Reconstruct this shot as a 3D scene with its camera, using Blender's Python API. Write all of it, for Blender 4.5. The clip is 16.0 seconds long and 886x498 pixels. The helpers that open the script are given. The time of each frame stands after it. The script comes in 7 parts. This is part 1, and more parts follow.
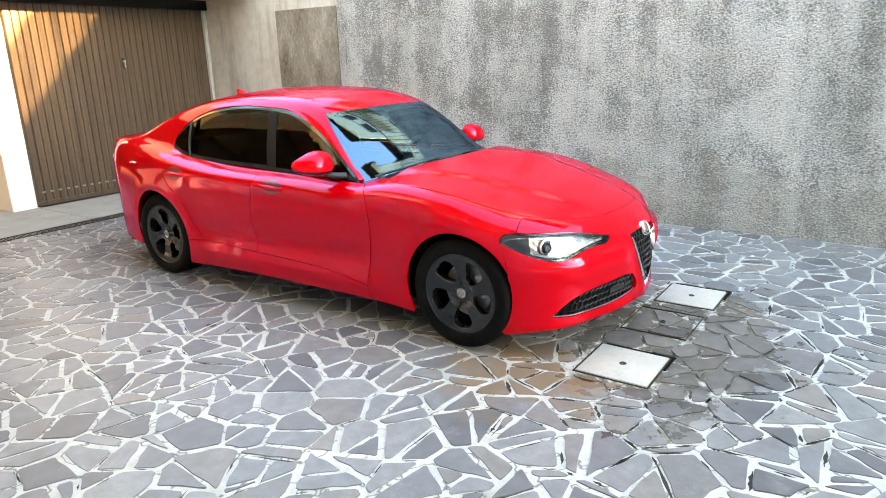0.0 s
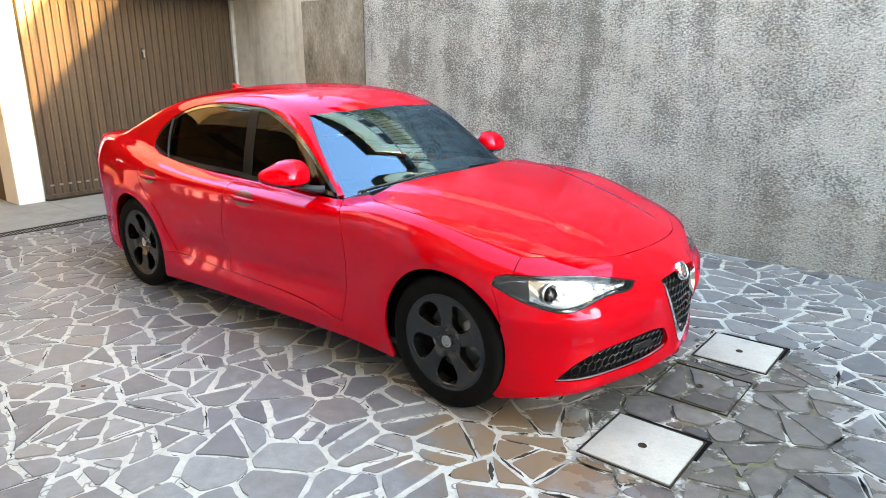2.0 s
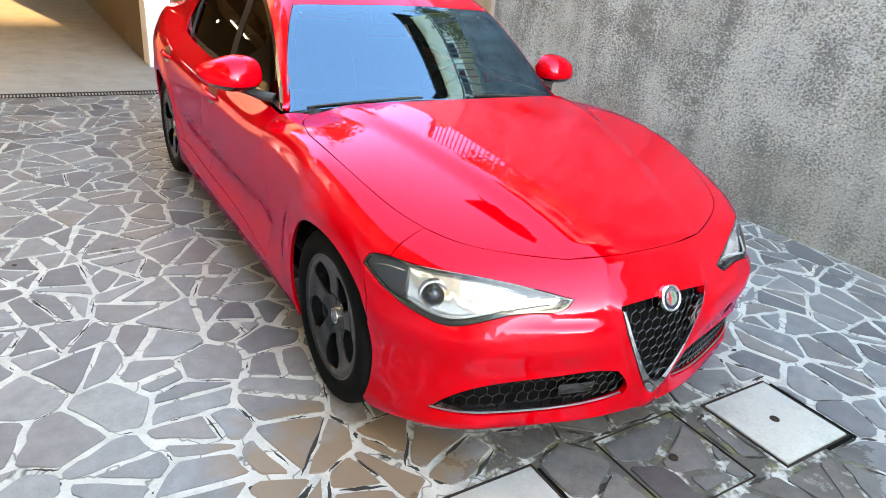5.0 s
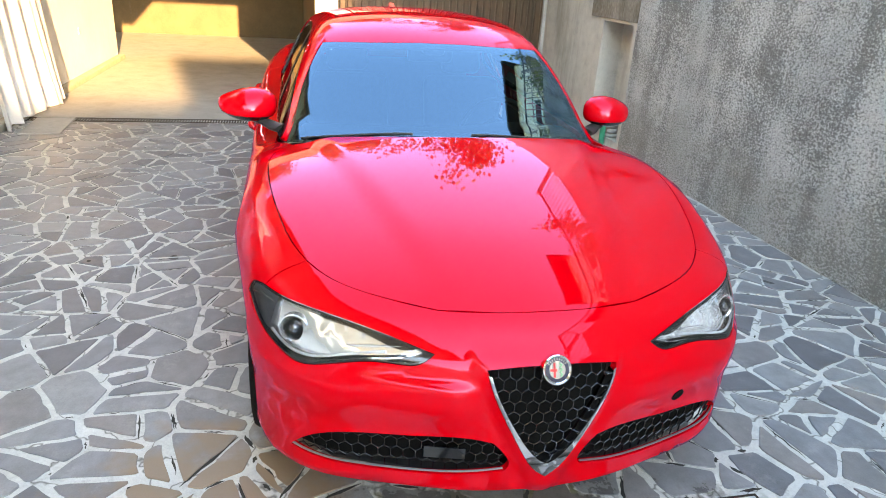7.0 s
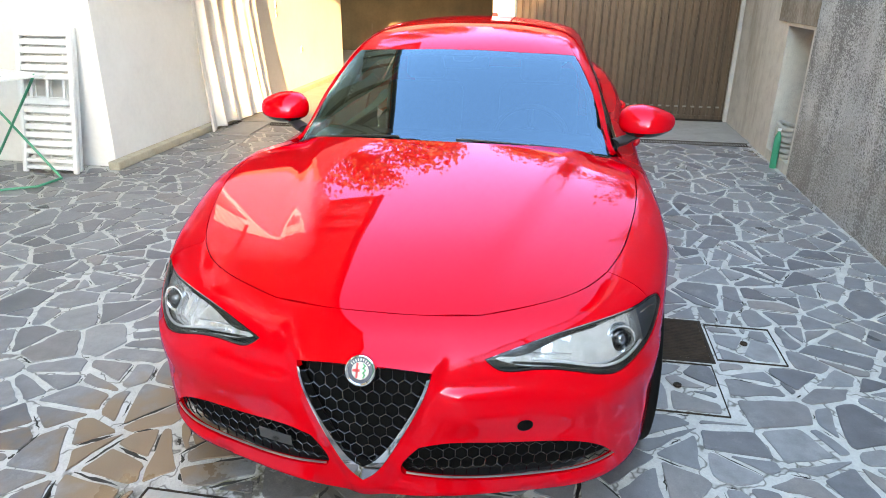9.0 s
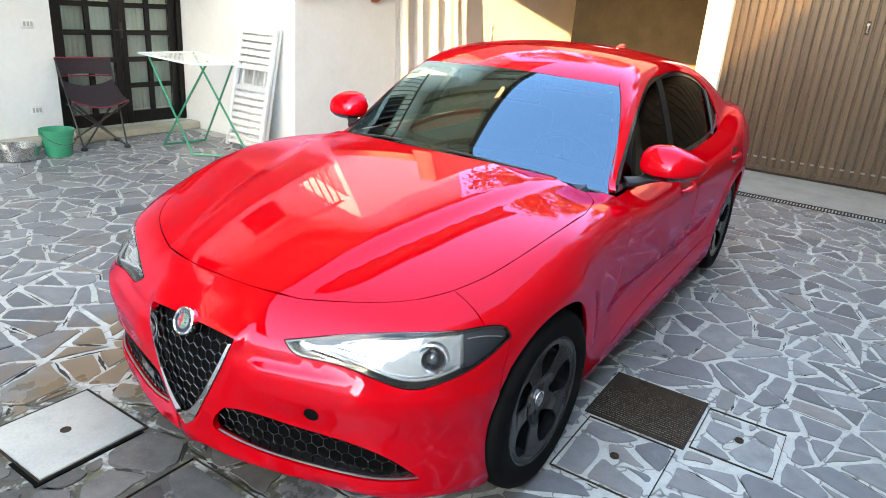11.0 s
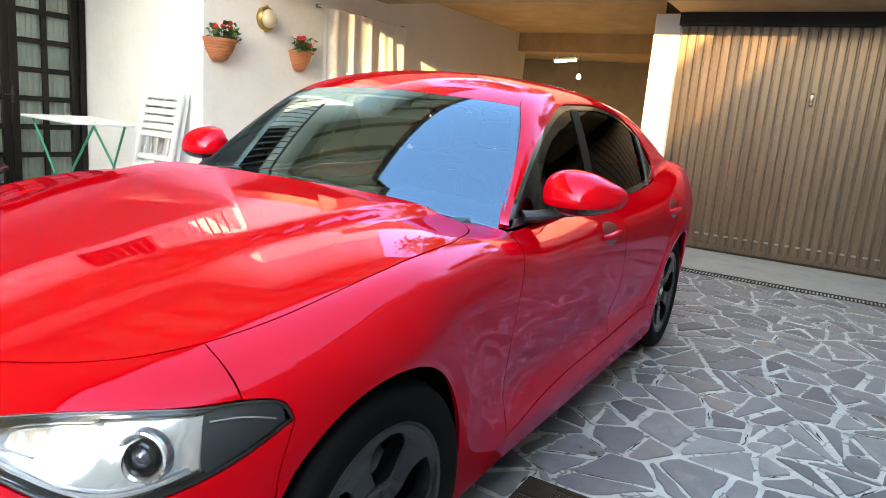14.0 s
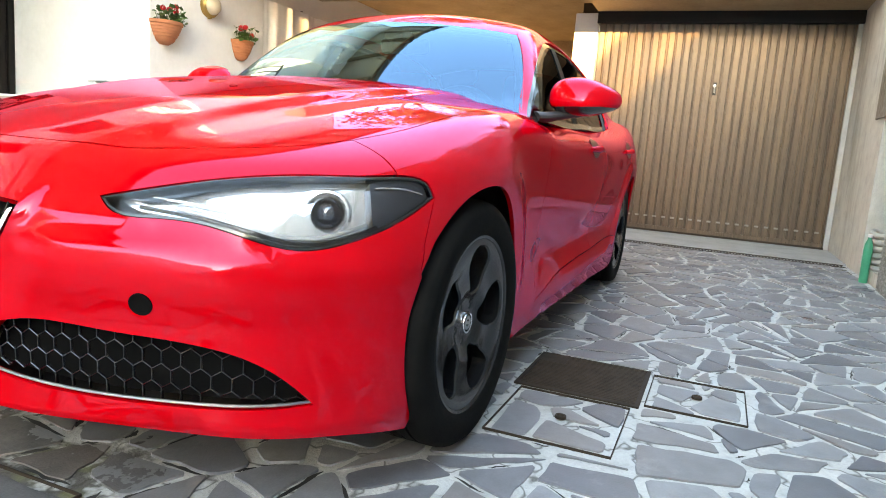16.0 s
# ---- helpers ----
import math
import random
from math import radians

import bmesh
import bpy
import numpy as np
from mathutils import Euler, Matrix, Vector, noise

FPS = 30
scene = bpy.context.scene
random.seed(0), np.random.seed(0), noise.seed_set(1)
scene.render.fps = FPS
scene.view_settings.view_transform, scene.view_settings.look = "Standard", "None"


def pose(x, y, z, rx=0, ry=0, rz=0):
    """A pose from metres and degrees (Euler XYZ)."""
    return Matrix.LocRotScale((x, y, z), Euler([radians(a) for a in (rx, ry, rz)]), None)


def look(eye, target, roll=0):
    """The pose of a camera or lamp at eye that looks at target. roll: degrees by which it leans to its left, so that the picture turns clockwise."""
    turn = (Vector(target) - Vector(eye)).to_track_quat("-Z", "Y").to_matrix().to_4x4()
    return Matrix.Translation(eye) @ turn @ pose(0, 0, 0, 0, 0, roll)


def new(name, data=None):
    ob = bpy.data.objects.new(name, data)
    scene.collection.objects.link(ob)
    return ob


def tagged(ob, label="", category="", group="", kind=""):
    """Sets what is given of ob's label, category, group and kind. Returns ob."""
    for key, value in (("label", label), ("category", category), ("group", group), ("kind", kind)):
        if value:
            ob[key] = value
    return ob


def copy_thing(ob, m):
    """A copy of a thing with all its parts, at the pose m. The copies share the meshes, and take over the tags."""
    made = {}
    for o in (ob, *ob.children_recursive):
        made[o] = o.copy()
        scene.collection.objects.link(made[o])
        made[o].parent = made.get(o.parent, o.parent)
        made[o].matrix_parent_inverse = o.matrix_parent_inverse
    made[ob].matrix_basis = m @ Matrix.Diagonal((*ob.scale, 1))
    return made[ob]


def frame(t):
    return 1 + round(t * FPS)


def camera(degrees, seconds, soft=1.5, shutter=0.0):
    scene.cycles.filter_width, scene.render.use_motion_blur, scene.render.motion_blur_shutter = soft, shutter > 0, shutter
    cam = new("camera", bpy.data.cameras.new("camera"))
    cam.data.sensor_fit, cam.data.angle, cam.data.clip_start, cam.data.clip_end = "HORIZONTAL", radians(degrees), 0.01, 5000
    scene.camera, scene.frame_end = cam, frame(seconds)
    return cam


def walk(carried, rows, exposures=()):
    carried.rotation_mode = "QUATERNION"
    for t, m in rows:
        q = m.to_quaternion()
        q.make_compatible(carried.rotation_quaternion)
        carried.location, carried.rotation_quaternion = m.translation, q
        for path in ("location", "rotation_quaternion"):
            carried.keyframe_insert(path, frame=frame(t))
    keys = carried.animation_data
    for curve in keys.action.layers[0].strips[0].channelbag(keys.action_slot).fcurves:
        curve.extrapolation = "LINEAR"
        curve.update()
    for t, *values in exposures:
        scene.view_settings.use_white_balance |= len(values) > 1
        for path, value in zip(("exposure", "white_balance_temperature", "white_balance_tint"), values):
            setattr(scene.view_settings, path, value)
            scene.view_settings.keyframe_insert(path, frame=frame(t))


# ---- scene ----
cam = camera(67.0, 16.0, soft=1.0)
PATH = [
    (0, (1.993, -3.871, 1.628), (0.891, -2.296, 1.078), -1.7),
    (0.5, (1.987, -3.674, 1.627), (0.835, -2.117, 1.13), 0.1),
    (1, (1.959, -3.509, 1.606), (0.768, -1.995, 1.07), -0.4),
    (1.5, (1.871, -3.299, 1.602), (0.676, -1.777, 1.097), 0.0),
    (2, (1.826, -3.092, 1.599), (0.602, -1.607, 1.051), -0.2),
    (2.5, (1.826, -2.859, 1.599), (0.562, -1.415, 1.035), 2.3),
    (3, (1.807, -2.655, 1.587), (0.525, -1.254, 0.958), 1.9),
    (3.5, (1.753, -2.434, 1.587), (0.47, -1.052, 0.923), 2.0),
    (4, (1.791, -2.21, 1.583), (0.448, -0.907, 0.877), 2.0),
    (4.2, (1.829, -2.11, 1.579), (0.44, -0.879, 0.835), 2.8),
    (6.3, (2.216, -1.087, 1.65), (0.497, -0.401, 0.892), 3.5),
    (6.5, (2.241, -0.992, 1.642), (0.489, -0.376, 0.899), 2.6),
    (7, (2.284, -0.72, 1.646), (0.486, -0.289, 0.883), 3.7),
    (7.5, (2.32, -0.438, 1.642), (0.478, -0.205, 0.901), 1.4),
    (8, (2.363, -0.105, 1.651), (0.516, -0.07, 0.883), 1.3),
    (8.5, (2.353, 0.176, 1.624), (0.503, 0.106, 0.867), 2.7),
    (9, (2.32, 0.49, 1.635), (0.489, 0.184, 0.89), 0.6),
    (9.2, (2.322, 0.625, 1.624), (0.508, 0.245, 0.873), 1.2),
    (11.3, (1.803, 1.727, 1.583), (0.238, 0.685, 0.902), 5.1),
    (11.5, (1.73, 1.762, 1.57), (0.158, 0.728, 0.892), 6.3),
    (12, (1.519, 1.82, 1.567), (-0.033, 0.768, 0.873), 7.4),
    (12.5, (1.333, 1.841, 1.577), (-0.209, 0.771, 0.888), 9.1),
    (13, (1.122, 1.865, 1.556), (-0.447, 0.826, 0.879), 9.6),
    (13.1, (1.086, 1.833, 1.52), (-0.56, 0.83, 0.984), 9.1),
    (13.4, (1.096, 1.806, 1.423), (-0.563, 0.767, 1.012), 8.2),
    (13.5, (1.111, 1.794, 1.404), (-0.545, 0.728, 1.056), 5.9),
    (14, (1.119, 1.653, 1.237), (-0.577, 0.668, 0.842), 4.8),
    (14.5, (1.219, 1.621, 1.064), (-0.443, 0.561, 0.731), 1.7),
    (15, (1.329, 1.631, 0.944), (-0.384, 0.673, 0.557), 2.7),
    (15.5, (1.485, 1.601, 0.84), (-0.269, 0.716, 0.463), 2.1),
    (16, (1.629, 1.455, 0.777), (-0.205, 0.714, 0.482), 4.4),
]
walk(cam, [(t, look(eye, target, roll)) for t, eye, target, roll in PATH], [(0.0, 4.92, 11400, 10), (1.0, 4.76, 11300, 10), (4.0, 4.80, 11200, 10), (8.0, 4.46, 10300, 10), (12.0, 4.58, 10700, 10), (14.0, 4.5, 11000, 10), (16.0, 4.78, 11600, 10)])

# ---- light ----
world = bpy.data.worlds.new("sky")
scene.world = world
world.use_nodes = True
wn = world.node_tree.nodes
sky = wn.new("ShaderNodeTexSky")
sky.sky_type, sky.sun_disc = "NISHITA", False
SUN = Vector((1, .19, .21)).normalized()
sky.sun_elevation, sky.sun_rotation = math.asin(SUN.z), math.atan2(SUN.x, SUN.y)
sky.air_density, sky.dust_density, sky.ozone_density = 1.0, .7, 3.0
wn["Background"].inputs[1].default_value = 0.15
world.node_tree.links.new(sky.outputs[0], wn["Background"].inputs[0])
sun = new("sun", bpy.data.lights.new("sun", "SUN"))
sun.data.energy, sun.data.angle, sun.data.color = 2.0, radians(.6), (1, .70, .40)
sun.matrix_world = look(SUN * 60, (0, 0, 0))



# ---- materials ----
def material(name, colour=(.5, .5, .5), rough=.5, metal=0.0, **more):
    """A principled material with the named inputs set; returns it with its shader and node maker."""
    m = bpy.data.materials.new(name)
    m.use_nodes = True
    n = m.node_tree.nodes["Principled BSDF"]
    n.inputs["Base Color"].default_value = (*colour, 1)
    n.inputs["Roughness"].default_value, n.inputs["Metallic"].default_value = rough, metal
    for key, value in more.items():
        n.inputs[key.replace("_", " ")].default_value = value
    return m


def nodes(m):
    t = m.node_tree
    return t, t.nodes["Principled BSDF"]


def add(t, kind, links=(), **values):
    """A node with its inputs set (by name or number) or linked; values starting with a capital are inputs."""
    n = t.nodes.new("ShaderNode" + kind)
    for key, value in values.items():
        if key[0].isupper():
            n.inputs[key.replace("_", " ")].default_value = value
        else:
            setattr_safe(n, key, value)
    for out, name in links:
        t.links.new(out, n.inputs[name])
    return n


def setattr_safe(n, key, value):
    if key == "operation":
        n.operation = value
    elif key == "blend_type":
        n.blend_type = value
    elif key == "feature":
        n.feature = value
    elif key == "noise_dimensions":
        n.noise_dimensions = value


def coords(t, scale=(1, 1, 1), world_space=False):
    c = add(t, "TexCoord")
    g = add(t, "NewGeometry")
    m = add(t, "Mapping", [(g.outputs["Position"] if world_space else c.outputs["Object"], "Vector")])
    m.inputs["Scale"].default_value = scale
    return m.outputs[0]


def noise_tex(t, vec, scale, detail=4, rough=.6):
    n = add(t, "TexNoise", [(vec, "Vector")])
    n.inputs["Scale"].default_value, n.inputs["Detail"].default_value, n.inputs["Roughness"].default_value = scale, detail, rough
    return n.outputs["Fac"]


def ramp(t, fac, *stops):
    n = add(t, "ValToRGB", [(fac, "Fac")])
    r = n.color_ramp
    while len(r.elements) < len(stops):
        r.elements.new(.5)
    for e, (p, c) in zip(r.elements, stops):
        e.position = p
        e.color = (*((c, c, c) if isinstance(c, (int, float)) else c), 1)
    return n.outputs[0]


def mix(t, a, b, fac, how="MIX"):
    n = t.nodes.new("ShaderNodeMixRGB")
    n.blend_type = how
    for v, i in ((fac, 0), (a, 1), (b, 2)):
        if isinstance(v, (int, float)):
            n.inputs[i].default_value = v if i == 0 else (v, v, v, 1)
        elif isinstance(v, tuple):
            n.inputs[i].default_value = (*v, 1)
        else:
            t.links.new(v, n.inputs[i])
    return n.outputs[0]


def bump(t, height, strength=.3, distance=.01):
    b = add(t, "Bump", [(height, "Height")])
    b.inputs["Strength"].default_value, b.inputs["Distance"].default_value = strength, distance
    return b.outputs[0]


def varied(name, colours, scale, rough=(.5, .7), relief=.2, distance=.004, stretch=(1, 1, 1), metal=0.0, by_object=0.0):
    """Colour and roughness that vary at two scales, with fine relief."""
    m = material(name, metal=metal)
    t, p = nodes(m)
    v = coords(t, stretch, True)
    big, fine = noise_tex(t, v, scale, 5, .6), noise_tex(t, v, scale * 14, 3, .6)
    fac = mix(t, big, fine, .35)
    stops = [(.3 + .4 * i / max(1, len(colours) - 1), c) for i, c in enumerate(colours)]
    col = ramp(t, fac, *stops)
    if by_object:
        o = add(t, "ObjectInfo")
        col = mix(t, col, ramp(t, o.outputs["Random"], (0, 1 - by_object), (1, 1 + by_object)), 1, "MULTIPLY")
    t.links.new(col, p.inputs["Base Color"])
    t.links.new(ramp(t, fine, (.3, rough[0]), (.7, rough[1])), p.inputs["Roughness"])
    t.links.new(bump(t, fac, relief, distance), p.inputs["Normal"])
    return m


M = {}
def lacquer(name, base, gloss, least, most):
    """Deep colour under a lacquer whose gloss is tinted to imitate pink sky reflections."""
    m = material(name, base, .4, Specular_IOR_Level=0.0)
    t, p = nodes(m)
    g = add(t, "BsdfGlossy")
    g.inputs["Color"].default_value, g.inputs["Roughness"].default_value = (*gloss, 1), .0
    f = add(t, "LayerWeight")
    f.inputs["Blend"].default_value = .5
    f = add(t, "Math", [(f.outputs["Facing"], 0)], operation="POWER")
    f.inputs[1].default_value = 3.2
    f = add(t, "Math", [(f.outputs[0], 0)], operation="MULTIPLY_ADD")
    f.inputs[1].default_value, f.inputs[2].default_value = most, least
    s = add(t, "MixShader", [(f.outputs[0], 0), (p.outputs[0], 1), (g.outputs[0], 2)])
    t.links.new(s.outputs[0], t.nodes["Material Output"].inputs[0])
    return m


# Pink gloss tint stands in for blue sky mirrored on the red.
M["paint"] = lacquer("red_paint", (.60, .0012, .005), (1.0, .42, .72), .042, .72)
M["black_gloss"] = material("black_gloss", (.012, .012, .013), .12, Coat_Weight=.6, Coat_Roughness=.05)
M["black"] = varied("black_plastic", [(.012, .012, .013), (.025, .025, .026)], 30, (.45, .65), .1, .001)
M["pillar_black"] = material("pillar_black", (.006, .006, .0065), .45, Specular_IOR_Level=.08)
M["gap"] = material("dark_cavity", (.005, .005, .005), .9, Specular_IOR_Level=.05)
M["chrome"] = material("bright_metal", (.86, .86, .88), .045, 1.0)
M["rubber"] = rubber = varied("tyre_rubber", [(.004, .004, .004), (.009, .0088, .0085)], 18, (.65, .85), .2, .002)
rubber.node_tree.nodes["Principled BSDF"].inputs["Specular IOR Level"].default_value = .06
M["rim"] = varied("dark_alloy", [(.040, .042, .046), (.055, .057, .061)], 2, (.14, .22), .0, .0005, metal=.8)
M["disc"] = varied("brake_steel", [(.25, .24, .23), (.42, .41, .40)], 25, (.3, .5), .1, .001, metal=.9)
M["caliper"] = material("caliper_metal", (.30, .31, .32), .4, .6)
M["cloth"] = varied("seat_cloth", [(.018, .018, .02), (.035, .034, .034)], 40, (.8, .95), .3, .002)
M["trim_light"] = varied("headliner_cloth", [(.42, .39, .34), (.5, .47, .42)], 40, (.85, .95), .2, .001)
M["mirror"] = material("mirror_glass", (.85, .87, .9), .01, 1.0)
M["reflector"] = material("lamp_reflector", (.93, .94, .95), .10, .75)
t, p = nodes(M["reflector"])
t.links.new(bump(t, noise_tex(t, coords(t, (1, 1, .6), True), 15, 1, .4), .6, .016), p.inputs["Normal"])
M["lamp_grey"] = material("lamp_inner_grey", (.06, .068, .085), .30, .2)
M["badge_white"] = material("badge_white", (.34, .34, .33), .25, .4)
M["badge_red"] = material("badge_red", (.55, .02, .03), .3)
M["badge_green"] = material("badge_green", (.02, .25, .10), .3)


def glass(name, tint, gloss=(1, 1, 1), ior=1.6):
    """Thin glass: tinted see-through with a mirror gloss by its angle."""
    m = bpy.data.materials.new(name)
    m.use_nodes = True
    t = m.node_tree
    t.nodes.remove(t.nodes["Principled BSDF"])
    a = add(t, "BsdfTransparent")
    a.inputs[0].default_value = (*tint, 1)
    b = add(t, "BsdfGlossy")
    b.inputs["Color"].default_value, b.inputs["Roughness"].default_value = (*gloss, 1), .0
    f = add(t, "Fresnel")
    f.inputs["IOR"].default_value = ior
    s = add(t, "MixShader", [(f.outputs[0], 0), (a.outputs[0], 1), (b.outputs[0], 2)])
    t.links.new(s.outputs[0], t.nodes["Material Output"].inputs[0])
    return m


# High index and blue gloss tint imitate a strong blue sky reflection.
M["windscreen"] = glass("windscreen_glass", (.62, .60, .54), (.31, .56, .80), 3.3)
M["side_glass"] = glass("side_glass", (.13, .145, .14), (.5, .5, .5), 1.5)
M["privacy_glass"] = glass("privacy_glass", (.03, .03, .03), (.42, .42, .42), 1.5)
M["lens"] = glass("lamp_lens", (.95, .96, .97), (1, 1, 1), 1.36)
M["pane"] = glass("window_pane", (.85, .9, .88), (1, 1, 1), 1.5)


# ---- mesh helpers ----
def mesh_object(name, verts, faces, mat, parent=None, label="", normals=None, smooth=True):
    me = bpy.data.meshes.new(name)
    me.from_pydata([tuple(map(float, v)) for v in verts], [], [tuple(map(int, f)) for f in faces])
    me.update()
    if smooth:
        me.shade_smooth()
    if normals is not None:
        me.normals_split_custom_set_from_vertices([tuple(map(float, n)) for n in normals])
    me.materials.append(M[mat] if isinstance(mat, str) else mat)
    ob = new(name, me)
    if parent is not None:
        ob.parent = parent
    if label:
        tagged(ob, label)
    return ob


def part(name, bm, mat, parent, label="", smooth=True):
    """Links a bmesh as one mesh object under a thing or a part."""
    me = bpy.data.meshes.new(name)
    bmesh.ops.recalc_face_normals(bm, faces=bm.faces)
    bm.to_mesh(me)
    bm.free()
    if smooth:
        me.shade_smooth()
        me.set_sharp_from_angle(angle=radians(38))
    for m in (mat if isinstance(mat, (list, tuple)) else [mat]):
        me.materials.append(M[m] if isinstance(m, str) else m)
    ob = new(name, me)
    if parent is not None:
        ob.parent = parent
    if label:
        tagged(ob, label)
    return ob


def thing(name, label, category, at=(0, 0, 0), turn=0.0, group="", kind=""):
    ob = new(name)
    ob.empty_display_size = .1
    ob.matrix_world = pose(*at, 0, 0, turn)
    return tagged(ob, label, category, group, kind)


def box(bm, lo, hi, bevel=0.0, segs=2, m=None):
    c, s = (Vector(lo) + Vector(hi)) / 2, Vector(hi) - Vector(lo)
    r = bmesh.ops.create_cube(bm, size=1, matrix=(m or Matrix()) @ Matrix.Translation(c) @ Matrix.Diagonal((*s, 1)))
    if bevel:
        e = {e for v in r["verts"] for e in v.link_edges}
        bmesh.ops.bevel(bm, geom=list(e), offset=bevel, segments=segs, affect="EDGES", profile=.5)


def tube(bm, pts, r, sides=8, closed=False, caps=True):
    """A round bar along points; r is one radius or one for each point."""
    pts = [Vector(p) for p in pts]
    n = len(pts)
    rs = r if isinstance(r, (list, tuple)) else [r] * n
    rings, up = [], None
    for i, p in enumerate(pts):
        a, b = pts[i - 1] if i or closed else p, pts[(i + 1) % n] if i < n - 1 or closed else p
        d = (b - a).normalized()
        if up is None:
            up = d.orthogonal().normalized()
        up = (up - d * up.dot(d)).normalized()
        w = d.cross(up)
        rings.append([bm.verts.new(p + rs[i] * (math.cos(6.28319 * k / sides) * up + math.sin(6.28319 * k / sides) * w)) for k in range(sides)])
    for i in range(n if closed else n - 1):
        a, b = rings[i], rings[(i + 1) % n]
        for k in range(sides):
            bm.faces.new((a[k], a[(k + 1) % sides], b[(k + 1) % sides], b[k]))
    if caps and not closed:
        bm.faces.new(rings[0][::-1])
        bm.faces.new(rings[-1])


def lathe(bm, profile, sides=32, m=None):
    """Turns (radius, height) pairs round the z axis."""
    m = m or Matrix()
    rings = []
    for r, h in profile:
        if r < 1e-6:
            rings.append([bm.verts.new(m @ Vector((0, 0, h)))])
        else:
            rings.append([bm.verts.new(m @ Vector((r * math.cos(6.28319 * k / sides), r * math.sin(6.28319 * k / sides), h))) for k in range(sides)])
    for a, b in zip(rings, rings[1:]):
        for k in range(sides):
            q = [a[k % len(a)], a[(k + 1) % len(a)], b[(k + 1) % len(b)], b[k % len(b)]]
            q = list(dict.fromkeys(q))
            if len(q) > 2:
                bm.faces.new(q)


def plate(bm, outline, lo, hi, m=None):
    """A flat outline (x, y) raised from lo to hi."""
    m = m or Matrix()
    a = [bm.verts.new(m @ Vector((x, y, lo))) for x, y in outline]
    b = [bm.verts.new(m @ Vector((x, y, hi))) for x, y in outline]
    bm.faces.new(a[::-1])
    bm.faces.new(b)
    for i in range(len(a)):
        j = (i + 1) % len(a)
        bm.faces.new((a[i], a[j], b[j], b[i]))


def simple(name, make, mat, parent=None, label="", smooth=True):
    bm = bmesh.new()
    make(bm)
    return part(name, bm, mat, parent, label, smooth)


# ---- materials of the place ----
def damp(t, v):
    """Where water from the manholes has wetted the paving: 1 in the middle, 0 outside."""
    g = add(t, "NewGeometry").outputs["Position"]
    d = add(t, "VectorMath", [(g, 0)], operation="SUBTRACT")
    d.inputs[1].default_value = (1.05, -.15, 0)
    d2 = add(t, "VectorMath", [(d.outputs[0], 0)], operation="MULTIPLY")
    d2.inputs[1].default_value = (.80, .50, 0)
    ln = add(t, "VectorMath", [(d2.outputs[0], 0)], operation="LENGTH").outputs["Value"]
    wet = add(t, "Math", [(ln, 0), (noise_tex(t, v, 3.5, 5, .7), 1)], operation="ADD").outputs[0]
    return ramp(t, wet, (.92, 1), (1.25, 0))


def mortar_material():
    m = material("mortar")
    t, p = nodes(m)
    v = coords(t, (1, 1, 1), True)
    big, mid, fine = noise_tex(t, v, 1.3, 4), noise_tex(t, v, 9, 5, .7), noise_tex(t, v, 120, 3)
    col = ramp(t, mix(t, mid, fine, .3), (.25, (.27, .263, .248)), (.45, (.42, .412, .392)), (.6, (.50, .492, .468)), (.78, (.61, .60, .575)))
    col = mix(t, col, (.20, .19, .17), ramp(t, big, (.60, 0), (.72, .55)))
    crack = noise_tex(t, v, 4.5, 3, .5)
    line = ramp(t, crack, (.485, 0), (.5, .85), (.515, 0))
    col = mix(t, col, (.07, .065, .06), line)
    col = mix(t, col, mix(t, (.050, .043, .034), (.10, .095, .035), ramp(t, noise_tex(t, v, 6, 3), (.52, 0), (.62, 1))), mix(t, damp(t, v), ramp(t, noise_tex(t, v, 7, 4, .7), (.38, .0), (.48, .92)), 1, "MULTIPLY"))
    t.links.new(col, p.inputs["Base Color"])
    p.inputs["Roughness"].default_value = .9
    t.links.new(bump(t, mix(t, mid, fine, .5), .7, .008), p.inputs["Normal"])
    return m


